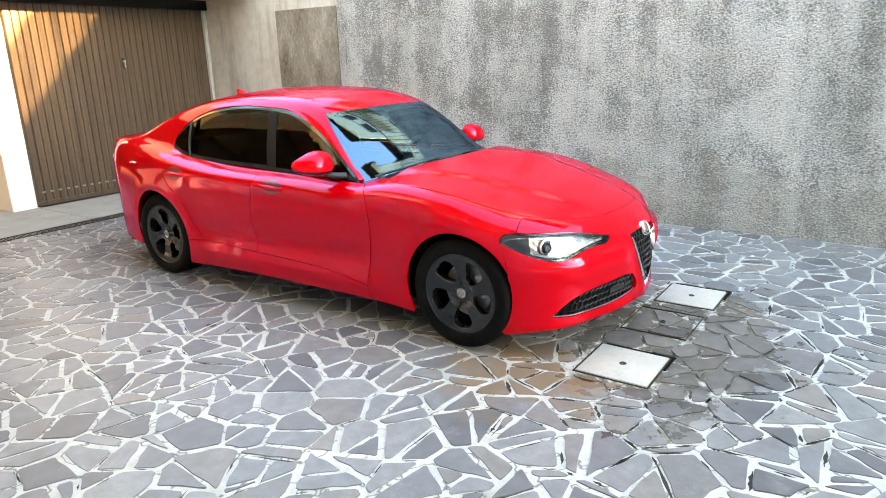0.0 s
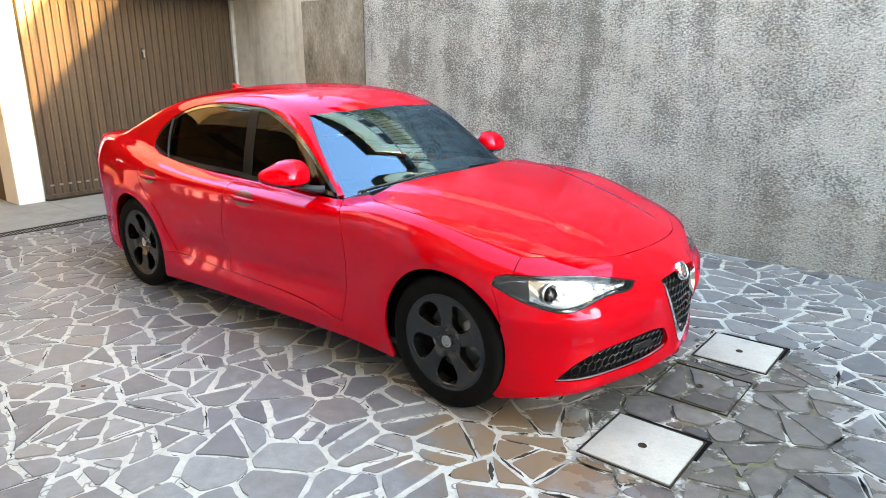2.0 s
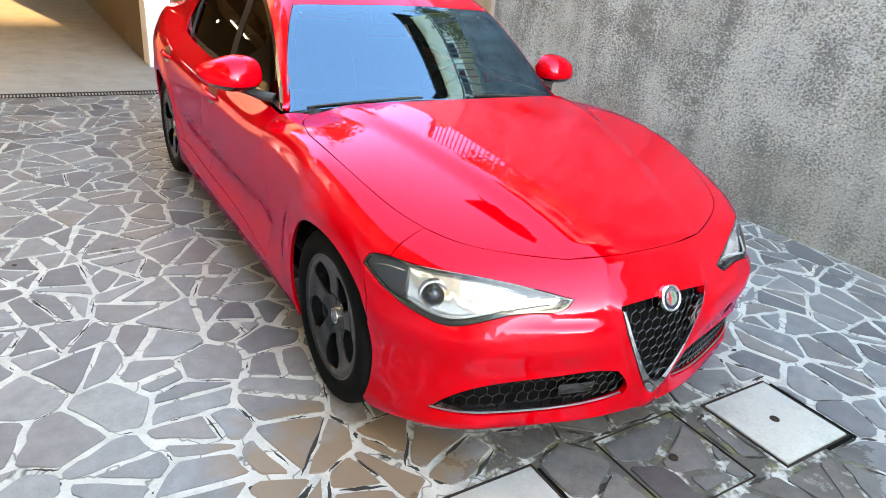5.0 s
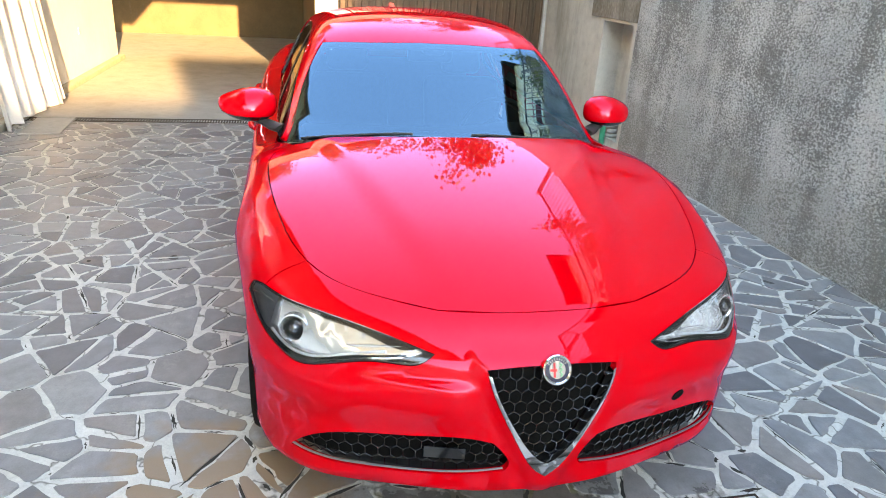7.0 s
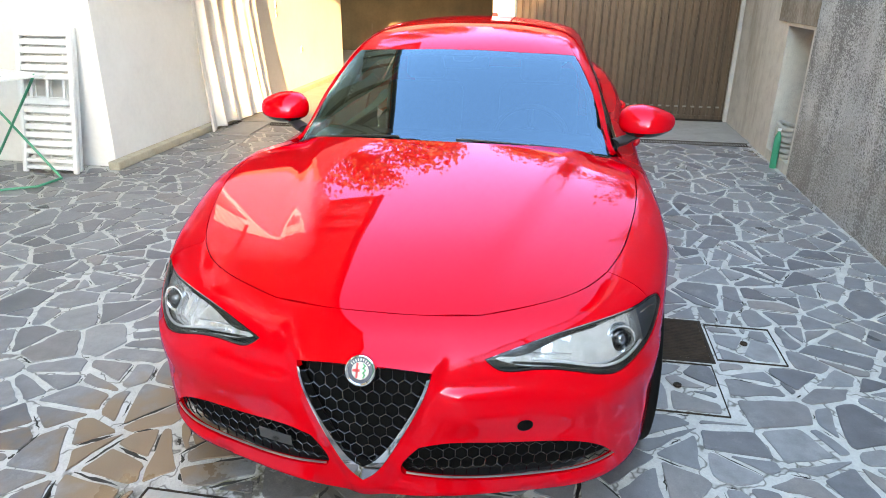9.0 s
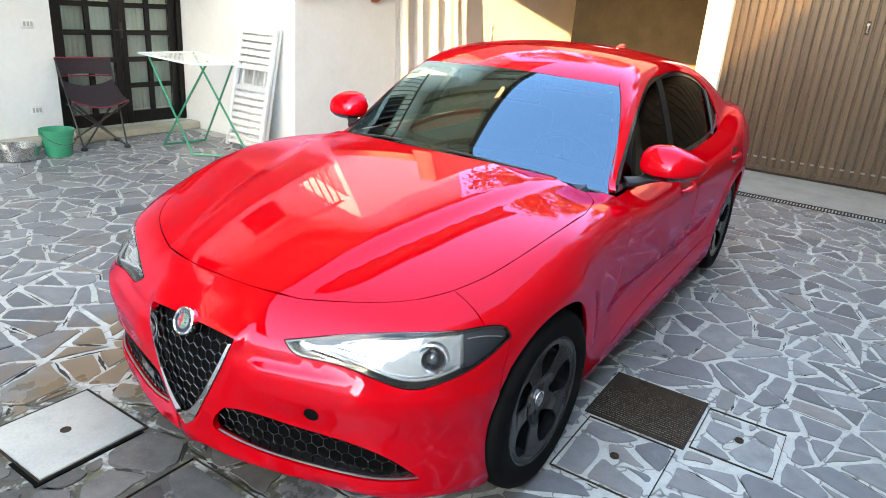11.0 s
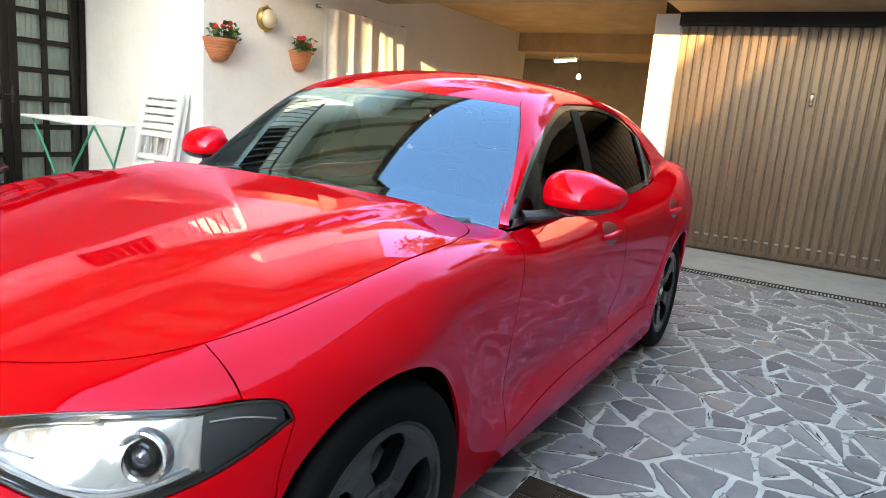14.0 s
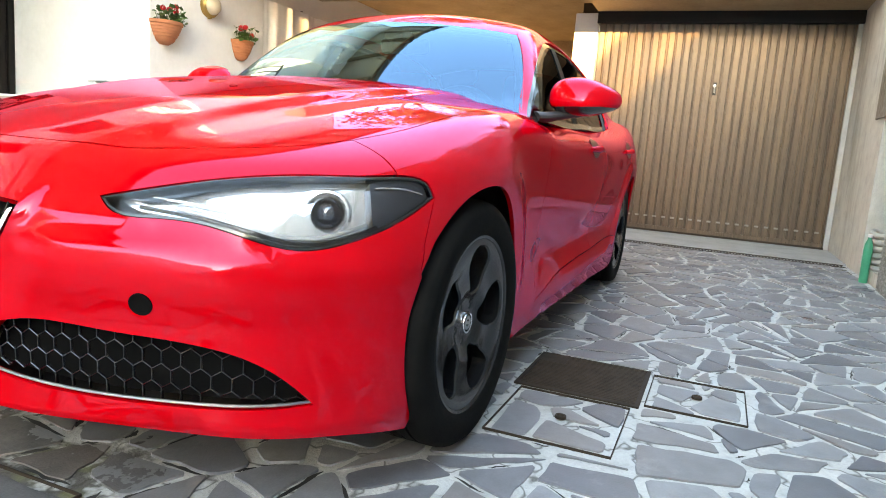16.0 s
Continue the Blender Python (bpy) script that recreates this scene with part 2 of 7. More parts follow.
def stone_material():
    m = material("porphyry")
    t, p = nodes(m)
    v = coords(t, (1, 1, 1), True)
    o = add(t, "ObjectInfo").outputs["Random"]
    isl = add(t, "NewGeometry").outputs["Random Per Island"]
    r = add(t, "Math", [(o, 0), (isl, 1)], operation="ADD").outputs[0]
    r = add(t, "Math", [(r, 0)], operation="FRACT").outputs[0]
    big, mid, fine = noise_tex(t, v, 2.2, 4), noise_tex(t, v, 11, 5, .65), noise_tex(t, v, 160, 3)
    tone = ramp(t, r, (0, (.095, .095, .105)), (.3, (.165, .167, .178)), (.55, (.205, .205, .212)), (.8, (.125, .126, .138)), (.93, (.19, .172, .166)), (1, (.135, .132, .138)))
    col = mix(t, tone, ramp(t, mix(t, mid, fine, .3), (.25, .62), (.75, 1.38)), 1, "MULTIPLY")
    col = mix(t, col, (.40, .39, .37), ramp(t, noise_tex(t, v, 5, 6, .75), (.56, 0), (.78, .35)))
    wet = damp(t, v)
    wet = add(t, "Math", [(wet, 0), (ramp(t, noise_tex(t, v, 1.7, 3), (.66, 0), (.70, .9)), 1)], operation="MAXIMUM").outputs[0]
    col = mix(t, col, mix(t, col, (.74, .70, .65), 1, "MULTIPLY"), wet)
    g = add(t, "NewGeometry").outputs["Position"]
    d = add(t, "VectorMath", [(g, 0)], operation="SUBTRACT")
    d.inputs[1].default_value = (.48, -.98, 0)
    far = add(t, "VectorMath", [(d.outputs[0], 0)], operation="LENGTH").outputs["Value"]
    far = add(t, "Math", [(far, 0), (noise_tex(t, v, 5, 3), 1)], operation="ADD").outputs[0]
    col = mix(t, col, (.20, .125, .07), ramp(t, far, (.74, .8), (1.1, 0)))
    t.links.new(col, p.inputs["Base Color"])
    dry = ramp(t, mix(t, mid, fine, .4), (.3, .34), (.7, .54))
    t.links.new(mix(t, dry, .22, wet), p.inputs["Roughness"])
    t.links.new(bump(t, mix(t, mid, fine, .35), .30, .006), p.inputs["Normal"])
    return m


def roughcast_material():
    m = material("roughcast")
    t, p = nodes(m)
    v = coords(t, (1, 1, 1), True)
    tall = coords(t, (1, 1, .13), True)
    vor = add(t, "TexVoronoi", [(v, "Vector")])
    vor.inputs["Scale"].default_value = 55
    lump = add(t, "Math", [(vor.outputs["Distance"], 0), (noise_tex(t, v, 38, 4, .7), 1)], operation="ADD").outputs[0]
    streak, broad, fine = noise_tex(t, tall, 2.6, 5, .65), noise_tex(t, v, .9, 4, .6), noise_tex(t, v, 34, 5, .8)
    col = ramp(t, mix(t, streak, broad, .5), (.34, (.33, .332, .315)), (.48, (.46, .463, .445)), (.66, (.56, .563, .545)))
    col = mix(t, col, ramp(t, noise_tex(t, v, 90, 3, .7), (.3, .78), (.7, 1.22)), 1, "MULTIPLY")
    # dark pits, thicker in vertical runs and clouds
    pit = noise_tex(t, coords(t, (.8, .8, 1.15), True), 62, 4, .72)
    run = mix(t, noise_tex(t, coords(t, (1, 1, .10), True), 3.4, 5, .65), noise_tex(t, v, 2.3, 5, .65), .5)
    sel = add(t, "Math", [(run, 0), (pit, 2)], operation="MULTIPLY_ADD")
    sel.inputs[1].default_value = -.88
    col = mix(t, col, (.085, .083, .075), ramp(t, sel.outputs[0], (-.02, .75), (.05, .33), (.12, 0)))
    col = mix(t, col, (.17, .165, .15), ramp(t, run, (.56, 0), (.70, .6)))
    z = add(t, "SeparateXYZ", [(add(t, "NewGeometry").outputs["Position"], 0)]).outputs["Z"]
    foot = add(t, "Math", [(z, 0), (noise_tex(t, v, 4, 4), 1)], operation="SUBTRACT").outputs[0]
    col = mix(t, col, (.30, .285, .25), ramp(t, foot, (-.5, .35), (.05, 0)))
    t.links.new(col, p.inputs["Base Color"])
    p.inputs["Roughness"].default_value = .95
    t.links.new(bump(t, mix(t, mix(t, lump, fine, .4), pit, .5), 1.0, .03), p.inputs["Normal"])
    return m


def concrete_material(name, tone, stain, amount):
    m = material(name)
    t, p = nodes(m)
    v = coords(t, (1, 1, 1), True)
    tall = coords(t, (1, 1, .16), True)
    streak, mid, fine = noise_tex(t, tall, 3.5, 5, .65), noise_tex(t, v, 7, 5, .7), noise_tex(t, v, 90, 3)
    col = ramp(t, mix(t, mid, fine, .35), (.28, tuple(c * .72 for c in tone)), (.5, tone), (.75, tuple(min(1, c * 1.2) for c in tone)))
    col = mix(t, col, stain, ramp(t, streak, (.5, 0), (.66, amount)))
    t.links.new(col, p.inputs["Base Color"])
    p.inputs["Roughness"].default_value = .88
    t.links.new(bump(t, mix(t, mid, fine, .6), .35, .005), p.inputs["Normal"])
    return m


M["mortar"], M["stone"], M["roughcast"] = mortar_material(), stone_material(), roughcast_material()
M["concrete"] = concrete_material("concrete", (.50, .48, .43), (.26, .23, .18), .6)
M["stained_patch"] = varied("stained_plaster", [(.045, .038, .030), (.15, .125, .095), (.26, .235, .195), (.42, .40, .36)], 3.2, (.85, .95), .9, .02, stretch=(1, 1, .45))
M["cover_concrete"] = concrete_material("cover_concrete", (.43, .425, .40), (.28, .265, .235), .5)
M["apron"] = concrete_material("apron_concrete", (.30, .29, .275), (.18, .17, .155), .5)
M["plinth"] = concrete_material("plinth_stone", (.40, .36, .28), (.24, .21, .16), .5)
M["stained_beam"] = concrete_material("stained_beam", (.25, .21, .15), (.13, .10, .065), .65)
M["white_wall"] = varied("white_plaster", [(.65, .643, .628), (.715, .708, .693), (.76, .753, .738)], 1.6, (.8, .92), .14, .003)
# Very white, so upper walls mirror bright and unseen east walls bounce light.
M["bright_wall"] = varied("bounce_white_plaster", [(.84, .83, .81), (.89, .88, .86)], 1.2, (.8, .92), .1, .003)
M["cream_wall"] = varied("cream_plaster", [(.60, .53, .41), (.70, .63, .50)], 1.6, (.85, .95), .18, .003)
# Soffit brown is darkened to hold the shade of ceilings and undersides.
M["soffit"] = varied("shaded_soffit_plaster", [(.25, .165, .09), (.42, .31, .19)], 2.5, (.85, .95), .2, .004)
# Passage ochre set very dark, holding the shade of the passage's depth.
M["passage_wall"] = varied("shaded_ochre_plaster", [(.075, .052, .032), (.14, .098, .06)], 2.5, (.85, .95), .2, .004)
M["brown_metal"] = varied("brown_painted_metal", [(.060, .042, .032), (.115, .082, .060), (.17, .115, .075)], 5, (.26, .40), .05, .001, stretch=(1, 3, .1), metal=.5)
M["grate"] = varied("rusty_iron", [(.022, .017, .014), (.055, .038, .028)], 14, (.65, .85), .3, .002, metal=.1)
M["grate"].node_tree.nodes["Principled BSDF"].inputs["Specular IOR Level"].default_value = .12
M["dark_wood"] = varied("dark_stained_wood", [(.006, .005, .0045), (.013, .010, .009)], 9, (.35, .5), .15, .002, stretch=(1, 1, .2))
M["dark_wood"].node_tree.nodes["Principled BSDF"].inputs["Specular IOR Level"].default_value = .2
M["fabric_white"] = varied("white_net_curtain", [(.86, .86, .865), (.91, .91, .915)], 60, (.85, .95), .25, .002)
M["terracotta"] = varied("terracotta", [(.36, .12, .055), (.46, .17, .08)], 10, (.7, .85), .2, .002)
M["leaf"] = varied("geranium_leaf", [(.035, .09, .02), (.07, .15, .035)], 20, (.5, .65), .2, .002)
M["petal"] = material("geranium_petal", (.60, .012, .02), .5)
M["green_plastic"] = varied("green_plastic", [(.004, .22, .12), (.008, .28, .16)], 8, (.3, .45), .05, .001)
M["white_plastic"] = varied("white_plastic", [(.70, .70, .69), (.78, .78, .77)], 12, (.35, .5), .05, .001)
M["steel"] = varied("kitchen_steel", [(.5, .5, .5), (.62, .62, .62)], 10, (.2, .35), .05, .001, metal=1.0)
M["plum_cloth"] = varied("plum_cloth", [(.040, .028, .036), (.062, .045, .055)], 50, (.8, .95), .3, .002)
M["red_trim"] = material("red_piping", (.28, .02, .035), .7)
M["grey_metal"] = material("grey_coated_steel", (.10, .10, .105), .4, .5)
M["brass"] = material("aged_brass", (.42, .28, .10), .35, .9)
M["frosted"] = material("frosted_glass", (.46, .40, .29), .3, Coat_Weight=.5)
M["orange"] = varied("orange_red_paint", [(.50, .06, .02), (.62, .09, .03)], 10, (.5, .7), .1, .001)
M["bark"] = varied("bark", [(.07, .05, .035), (.14, .10, .07)], 10, (.8, .95), .6, .01)
M["tree_leaf"] = varied("tree_leaf", [(.03, .06, .018), (.07, .11, .03)], 3, (.5, .7), .1, .002)
M["lamp_on"] = material("lit_tube", (.9, .9, .9), .4, Emission_Color=(1, .97, .9, 1), Emission_Strength=1.6)

WALL_Y, DOOR_X, HOUSE_Y, REC_Y, REC_X = 2.58, -6.6, -3.5, -5.25, -3.14


def slab(name, lo, hi, mat, label, category, kind="structure", bevel=0.0):
    ob = simple(name, lambda bm: box(bm, lo, hi, bevel), mat, smooth=False)
    return tagged(ob, label, category, kind=kind)


# ---- ground, walls and ceilings ----
ground = slab("ground", (-60, -60, -.3), (60, 60, -.0045), "mortar", "light mortar bed under irregular grey stone paving", "ground")


def rough_wall():
    """The retaining wall, its face uneven by hand-thrown plaster."""
    xs, zs = np.arange(-4.0, 9.01, .035), np.arange(0, 4.001, .035)
    verts, faces = [], []
    for z in zs:
        for x in xs:
            n = noise.noise((x * 1.1, 3.1, z * 1.1)) * .012 + noise.noise((x * 14, 1.7, z * 14)) * .006 + noise.noise((x * 27, 5.7, z * 27)) * .004
            verts.append((x, WALL_Y - n, z))
    w = len(xs)
    for j in range(len(zs) - 1):
        for i in range(w - 1):
            faces.append((j * w + i, j * w + i + 1, (j + 1) * w + i + 1, (j + 1) * w + i))
    k = len(verts)
    x0, x1, z0, z1, yb = xs[0], xs[-1], zs[0], zs[-1], WALL_Y + .35
    verts += [(x0, yb, z0), (x1, yb, z0), (x1, yb, z1), (x0, yb, z1), (x0, WALL_Y, z0), (x1, WALL_Y, z0), (x1, WALL_Y, z1), (x0, WALL_Y, z1)]
    faces += [(k + 1, k, k + 3, k + 2), (k, k + 4, k + 7, k + 3), (k + 5, k + 1, k + 2, k + 6), (k + 7, k + 6, k + 2, k + 3)]
    ob = mesh_object("wall_north", verts, faces, "roughcast")
    return tagged(ob, "tall grey roughcast retaining wall with dark vertical streaks", "wall", kind="structure")


rough_wall()


def garage_side_wall():
    """Smooth concrete between retaining wall and garage, with a niche."""
    y0, y1 = WALL_Y + .02, WALL_Y + .37
    ob = slab("wall_garage_side", (-6.9, y0, 0), (-4.80, y1, 4.0), "concrete", "weathered smooth concrete wall with a niche beside the garage", "wall")
    for name, lo, hi in (("niche_lintel", (-4.80, y0, 1.27), (-4.0, y1, 4.0)), ("niche_foot", (-4.80, y0, 0), (-4.0, y1, .10)), ("niche_back", (-4.80, y0 + .24, .10), (-4.10, y1, 1.27)), ("niche_cheek", (-4.10, y0, .10), (-4.0, y1, 1.27))):
        simple(name, lambda bm: box(bm, lo, hi), "concrete", ob, smooth=False)
    simple("stained_patch", lambda bm: box(bm, (-5.12, y0 - .012, 1.30), (-4.03, y0 + .01, 2.28), .004), "stained_patch", ob, "brown-stained plaster patch", smooth=False)


garage_side_wall()
slab("wall_house", (-10.05, HOUSE_Y - .3, 0), (REC_X, HOUSE_Y, 3.2), "white_wall", "white plastered house wall under the eaves", "wall")
slab("wall_return", (REC_X - .3, REC_Y, 0), (REC_X, HOUSE_Y - .3, 3.2), "white_wall", "white plastered return wall of the porch recess", "wall")


def recess_wall():
    bm = bmesh.new()
    y0, y1 = REC_Y - .3, REC_Y
    box(bm, (-1.65, y0, 0), (9, y1, 3.2))
    box(bm, (REC_X, y0, 2.32), (-1.65, y1, 3.2))
    box(bm, (REC_X - .3, y0, 0), (REC_X, y1, 3.2))
    tagged(part("wall_recess", bm, "white_wall", None, smooth=False), "white plastered wall with a french door", "wall", kind="structure")


recess_wall()
slab("plinth", (-10.05, HOUSE_Y, 0), (REC_X + .12, HOUSE_Y + .11, .075), "plinth", "worn beige stone plinth along the house", "plinth", bevel=.012)
slab("step", (REC_X, REC_Y, 0), (9, REC_Y + .20, .085), "plinth", "low worn stone step below the french door", "step", bevel=.015)
slab("wall_upper", (-6.0, REC_Y - 4, 3.2), (9, REC_Y, 6.5), "bright_wall", "white plastered upper storey of the house", "wall")
slab("wall_upper_front", (-6.0, REC_Y, 3.2), (REC_X, HOUSE_Y, 6.5), "bright_wall", "white plastered upper storey above the porch", "wall")
slab("pillar", (DOOR_X - .42, -.40, 0), (DOOR_X - .03, -.12, 2.5), "white_wall", "white plastered pillar beside the garage door", "pillar", bevel=.01)
slab("ceiling", (-16, HOUSE_Y, 2.7), (-5.9, 3.2, 2.95), "soffit", "stained cream plaster ceiling over the passage, shaded brown in its colour", "ceiling")
slab("beam", (-5.9, HOUSE_Y, 2.5), (-5.55, 3.2, 3.25), "stained_beam", "cream concrete edge beam above the garage", "beam", bevel=.01)
slab("lintel", (-6.9, -.12, 2.37), (-6.54, 3.2, 2.6), "dark_wood", "dark recessed lintel over the garage door", "lintel")
slab("ceiling_porch", (-6.54, -.12, 2.5), (-5.9, 3.2, 2.695), "soffit", "stained plaster soffit before the garage door, shaded brown in its colour", "ceiling")
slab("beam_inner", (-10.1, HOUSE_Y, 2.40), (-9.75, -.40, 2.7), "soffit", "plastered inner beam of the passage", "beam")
slab("balcony_floor", (-5.55, HOUSE_Y, 2.66), (REC_X, -2.2, 2.85), "soffit", "stained plaster underside of the balcony along the house, shaded brown in its colour", "balcony")
slab("balcony_edge", (-5.55, -2.2, 2.5), (REC_X, -1.95, 3.3), "stained_beam", "cream stained edge of the balcony along the house", "balcony", bevel=.01)
slab("parapet", (-5.9, -3.5, 2.95), (-5.7, 3.2, 3.25), "cream_wall", "low cream parapet above the garage", "wall")
slab("terrace", (-16, -5.25, 2.95), (-5.9, 3.2, 3.05), "apron", "flat concrete terrace over the garage", "roof")
slab("wall_passage_back", (-14.6, -8, 0), (-14.3, 3.2, 2.7), "passage_wall", "ochre plastered back wall of the passage, darkened for its deep shade", "wall")
slab("wall_passage_far", (-14.3, -8, 0), (-10.05, -7.7, 2.7), "passage_wall", "ochre plastered side wall of the passage, darkened for its deep shade", "wall")
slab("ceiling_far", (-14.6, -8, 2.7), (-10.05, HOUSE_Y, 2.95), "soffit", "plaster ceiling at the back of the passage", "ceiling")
slab("wall_garage_inner", (-14.3, -.40, 0), (DOOR_X - .42, -.15, 2.7), "passage_wall", "ochre plastered wall between passage and garage, darkened for its deep shade", "wall")
slab("apron", (DOOR_X - .05, -.12, -.2), (-5.40, WALL_Y + .02, .012), "apron", "worn concrete apron before the garage door", "apron")
slab("passage_floor", (-14.3, -8, -.2), (-5.40, -.12, .008), "apron", "worn concrete floor of the passage", "floor")
# Unseen east walls, added and stepped so sun reaches only garage and passage.
slab("wall_east", (25, -12, 0), (25.5, 16, 6.55), "bright_wall", "unseen white wall added to block the low sun and bounce light", "wall")
slab("wall_east_top", (25, 4.1, 6.55), (25.5, 16, 7.45), "bright_wall", "unseen higher white wall part added to keep sun off the car", "wall")
slab("wall_east_house", (25, -12, 6.55), (25.5, 2.40, 9.0), "bright_wall", "unseen white wall part added to keep sun off the house", "wall")
# Unseen side wall, added to close the yard out to the east.
slab("wall_far_side", (9, REC_Y - .3, 0), (25, REC_Y, 6.5), "cream_wall", "unseen cream plastered side wall added to close the yard", "wall")
slab("pavement_edge", (9.0, WALL_Y, 0), (25.0, WALL_Y + .35, 4.0), "roughcast", "grey roughcast end of the retaining wall", "wall")



def facade_windows():
    """Shuttered windows of the buildings that show in the car's paint and glass."""
    for x in (-2.3, .6, 3.5, 6.4):
        w = thing("window", "closed dark-shuttered window in a white wall", "window", (x, REC_Y + .002, 3.75), group="upper windows")
        simple("window_frame", lambda bm: [box(bm, (-.62, -.02, -.06), (.62, .05, 0)), box(bm, (-.62, -.02, 1.5), (.62, .03, 1.56)), box(bm, (-.62, -.02, 0), (-.55, .03, 1.5)), box(bm, (.55, -.02, 0), (.62, .03, 1.5))], "concrete", w, smooth=False)
        for s in (-1, 1):
            sh = simple("shutter", lambda bm: box(bm, (min(0, s * .54), 0, .01), (max(0, s * .54), .035, 1.49), .004, 1), "dark_wood", w, smooth=False)
            simple("slats", lambda bm: [box(bm, (min(s * .05, s * .49), .035, .08 + .1 * k), (max(s * .05, s * .49), .05, .15 + .1 * k)) for k in range(14)], "dark_wood", sh, smooth=False)


facade_windows()


def balcony():
    """A long balcony on the house, seen in the bonnet and the windscreen."""
    b = thing("balcony", "concrete balcony slab with a thin metal railing", "balcony", (0, 0, 0))
    # Slab depth drawn out so that it shades the return wall beside it.
    simple("slab", lambda bm: box(bm, (-3.0, REC_Y + .003, 3.05), (8.9, REC_Y + 1.72, 3.22), .01), "cream_wall", b, smooth=False)
    simple("handrail", lambda bm: box(bm, (-2.98, REC_Y + 1.65, 4.17), (8.9, REC_Y + 1.70, 4.21)), "grey_metal", b, smooth=False)

    def bars(bm):
        for k in range(100):
            box(bm, (-2.95 + .12 * k, REC_Y + 1.665, 3.22), (-2.935 + .12 * k, REC_Y + 1.68, 4.17))
    simple("railing_bars", bars, "grey_metal", b, smooth=False)


balcony()


def eaves():
    """The house roof's overhang: boards on dark rafters, tiles above."""
    r = thing("roof", "overhanging house roof with stained boards on dark rafters", "roof", (0, 0, 0))
    y0, y1, z0, z1 = REC_Y - 4, -2.5, 7.6, 6.25
    lean = (z1 - z0) / (y1 - y0)

    def sheet(bm, x0, x1, low, high, a=y0, b=y1):
        vs = [bm.verts.new((x, y, z0 + lean * (y - y0) + h)) for h in (low, high) for x, y in ((x0, a), (x1, a), (x1, b), (x0, b))]
        for f in ((3, 2, 1, 0), (4, 5, 6, 7), (0, 1, 5, 4), (1, 2, 6, 5), (2, 3, 7, 6), (3, 0, 4, 7)):
            bm.faces.new([vs[i] for i in f])
    simple("boards", lambda bm: sheet(bm, -6.2, 9.3, .14, .18), "cream_wall", r, smooth=False)
    simple("tiles", lambda bm: sheet(bm, -6.3, 9.4, .185, .27, y0, y1 + .08), "terracotta", r, smooth=False)
    for k in range(19):
        simple("rafter", lambda bm: sheet(bm, -6.1 + .82 * k, -6.0 + .82 * k, 0, .138), "soffit", r, smooth=False)
    simple("gutter", lambda bm: tube(bm, [(-6.3, y1 + .12, z1 + .16), (9.4, y1 + .12, z1 + .16)], .06, 12), "grey_metal", r)


eaves()


def fence():
    """The bar fence on the retaining wall."""
    f = thing("fence", "thin dark metal bar fence on the retaining wall", "fence", (0, 0, 0))
    y = WALL_Y + .17
    for z in (4.08, 5.05):
        simple("rail", lambda bm: box(bm, (-4.9, y - .015, z), (9.5, y + .015, z + .03)), "grey_metal", f, smooth=False)
    for k in range(8):
        simple("post", lambda bm: box(bm, (-4.9 + 2.05 * k, y - .025, 4.0), (-4.85 + 2.05 * k, y + .025, 5.15)), "grey_metal", f, smooth=False)

    def bars(bm):
        for k in range(118):
            box(bm, (-4.8 + .12 * k, y - .008, 4.11), (-4.784 + .12 * k, y + .008, 5.05))
    simple("bars", bars, "grey_metal", f, smooth=False)


fence()


def tree(x, y, h, seed, where="behind the retaining wall", leaves=4200, leaf=(.05, .10)):
    rnd = random.Random(seed)
    tr = thing("tree", "leafy tree standing " + where, "tree", (x, y, -.02), group="garden trees")
    bm = bmesh.new()
    tips = []

    def limb(p, d, length, r, depth):
        pts, rs = [p], [r]
        for i in range(4):
            d = (d + Vector((rnd.uniform(-.25, .25), rnd.uniform(-.25, .25), rnd.uniform(-.05, .2)))).normalized()
            p = p + d * length / 4
            pts.append(p)
            rs.append(r * (1 - .15 * (i + 1)))
        tube(bm, pts, rs, 7)
        if depth == 0:
            tips.extend(pts[2:])
            return
        for _ in range(4 if depth > 1 else 3):
            limb(pts[rnd.randint(2, 4)], (d + Vector((rnd.uniform(-1, 1), rnd.uniform(-1, 1), rnd.uniform(-.1, .7)))).normalized(), length * .62, r * .42, depth - 1)
    limb(Vector((0, 0, 0)), Vector((0, 0, 1)), h * .6, .022 * h, 3)
    part("trunk", bm, "bark", tr)
    verts, faces = [], []
    spread = h / 28
    for _ in range(leaves):
        c = rnd.choice(tips) + Vector((rnd.gauss(0, spread), rnd.gauss(0, spread), rnd.gauss(0, spread)))
        q = Euler((rnd.uniform(0, 6.3), rnd.uniform(0, 6.3), 0)).to_matrix()
        s = rnd.uniform(*leaf)
        k = len(verts)
        verts += [c + q @ Vector(v) * s for v in ((-1, 0, 0), (0, -.45, .08), (1, 0, 0), (0, .45, .08))]
        faces += [(k, k + 1, k + 2, k + 3)]
    mesh_object("crown", verts, faces, "tree_leaf", tr, "small green leaves", smooth=False)


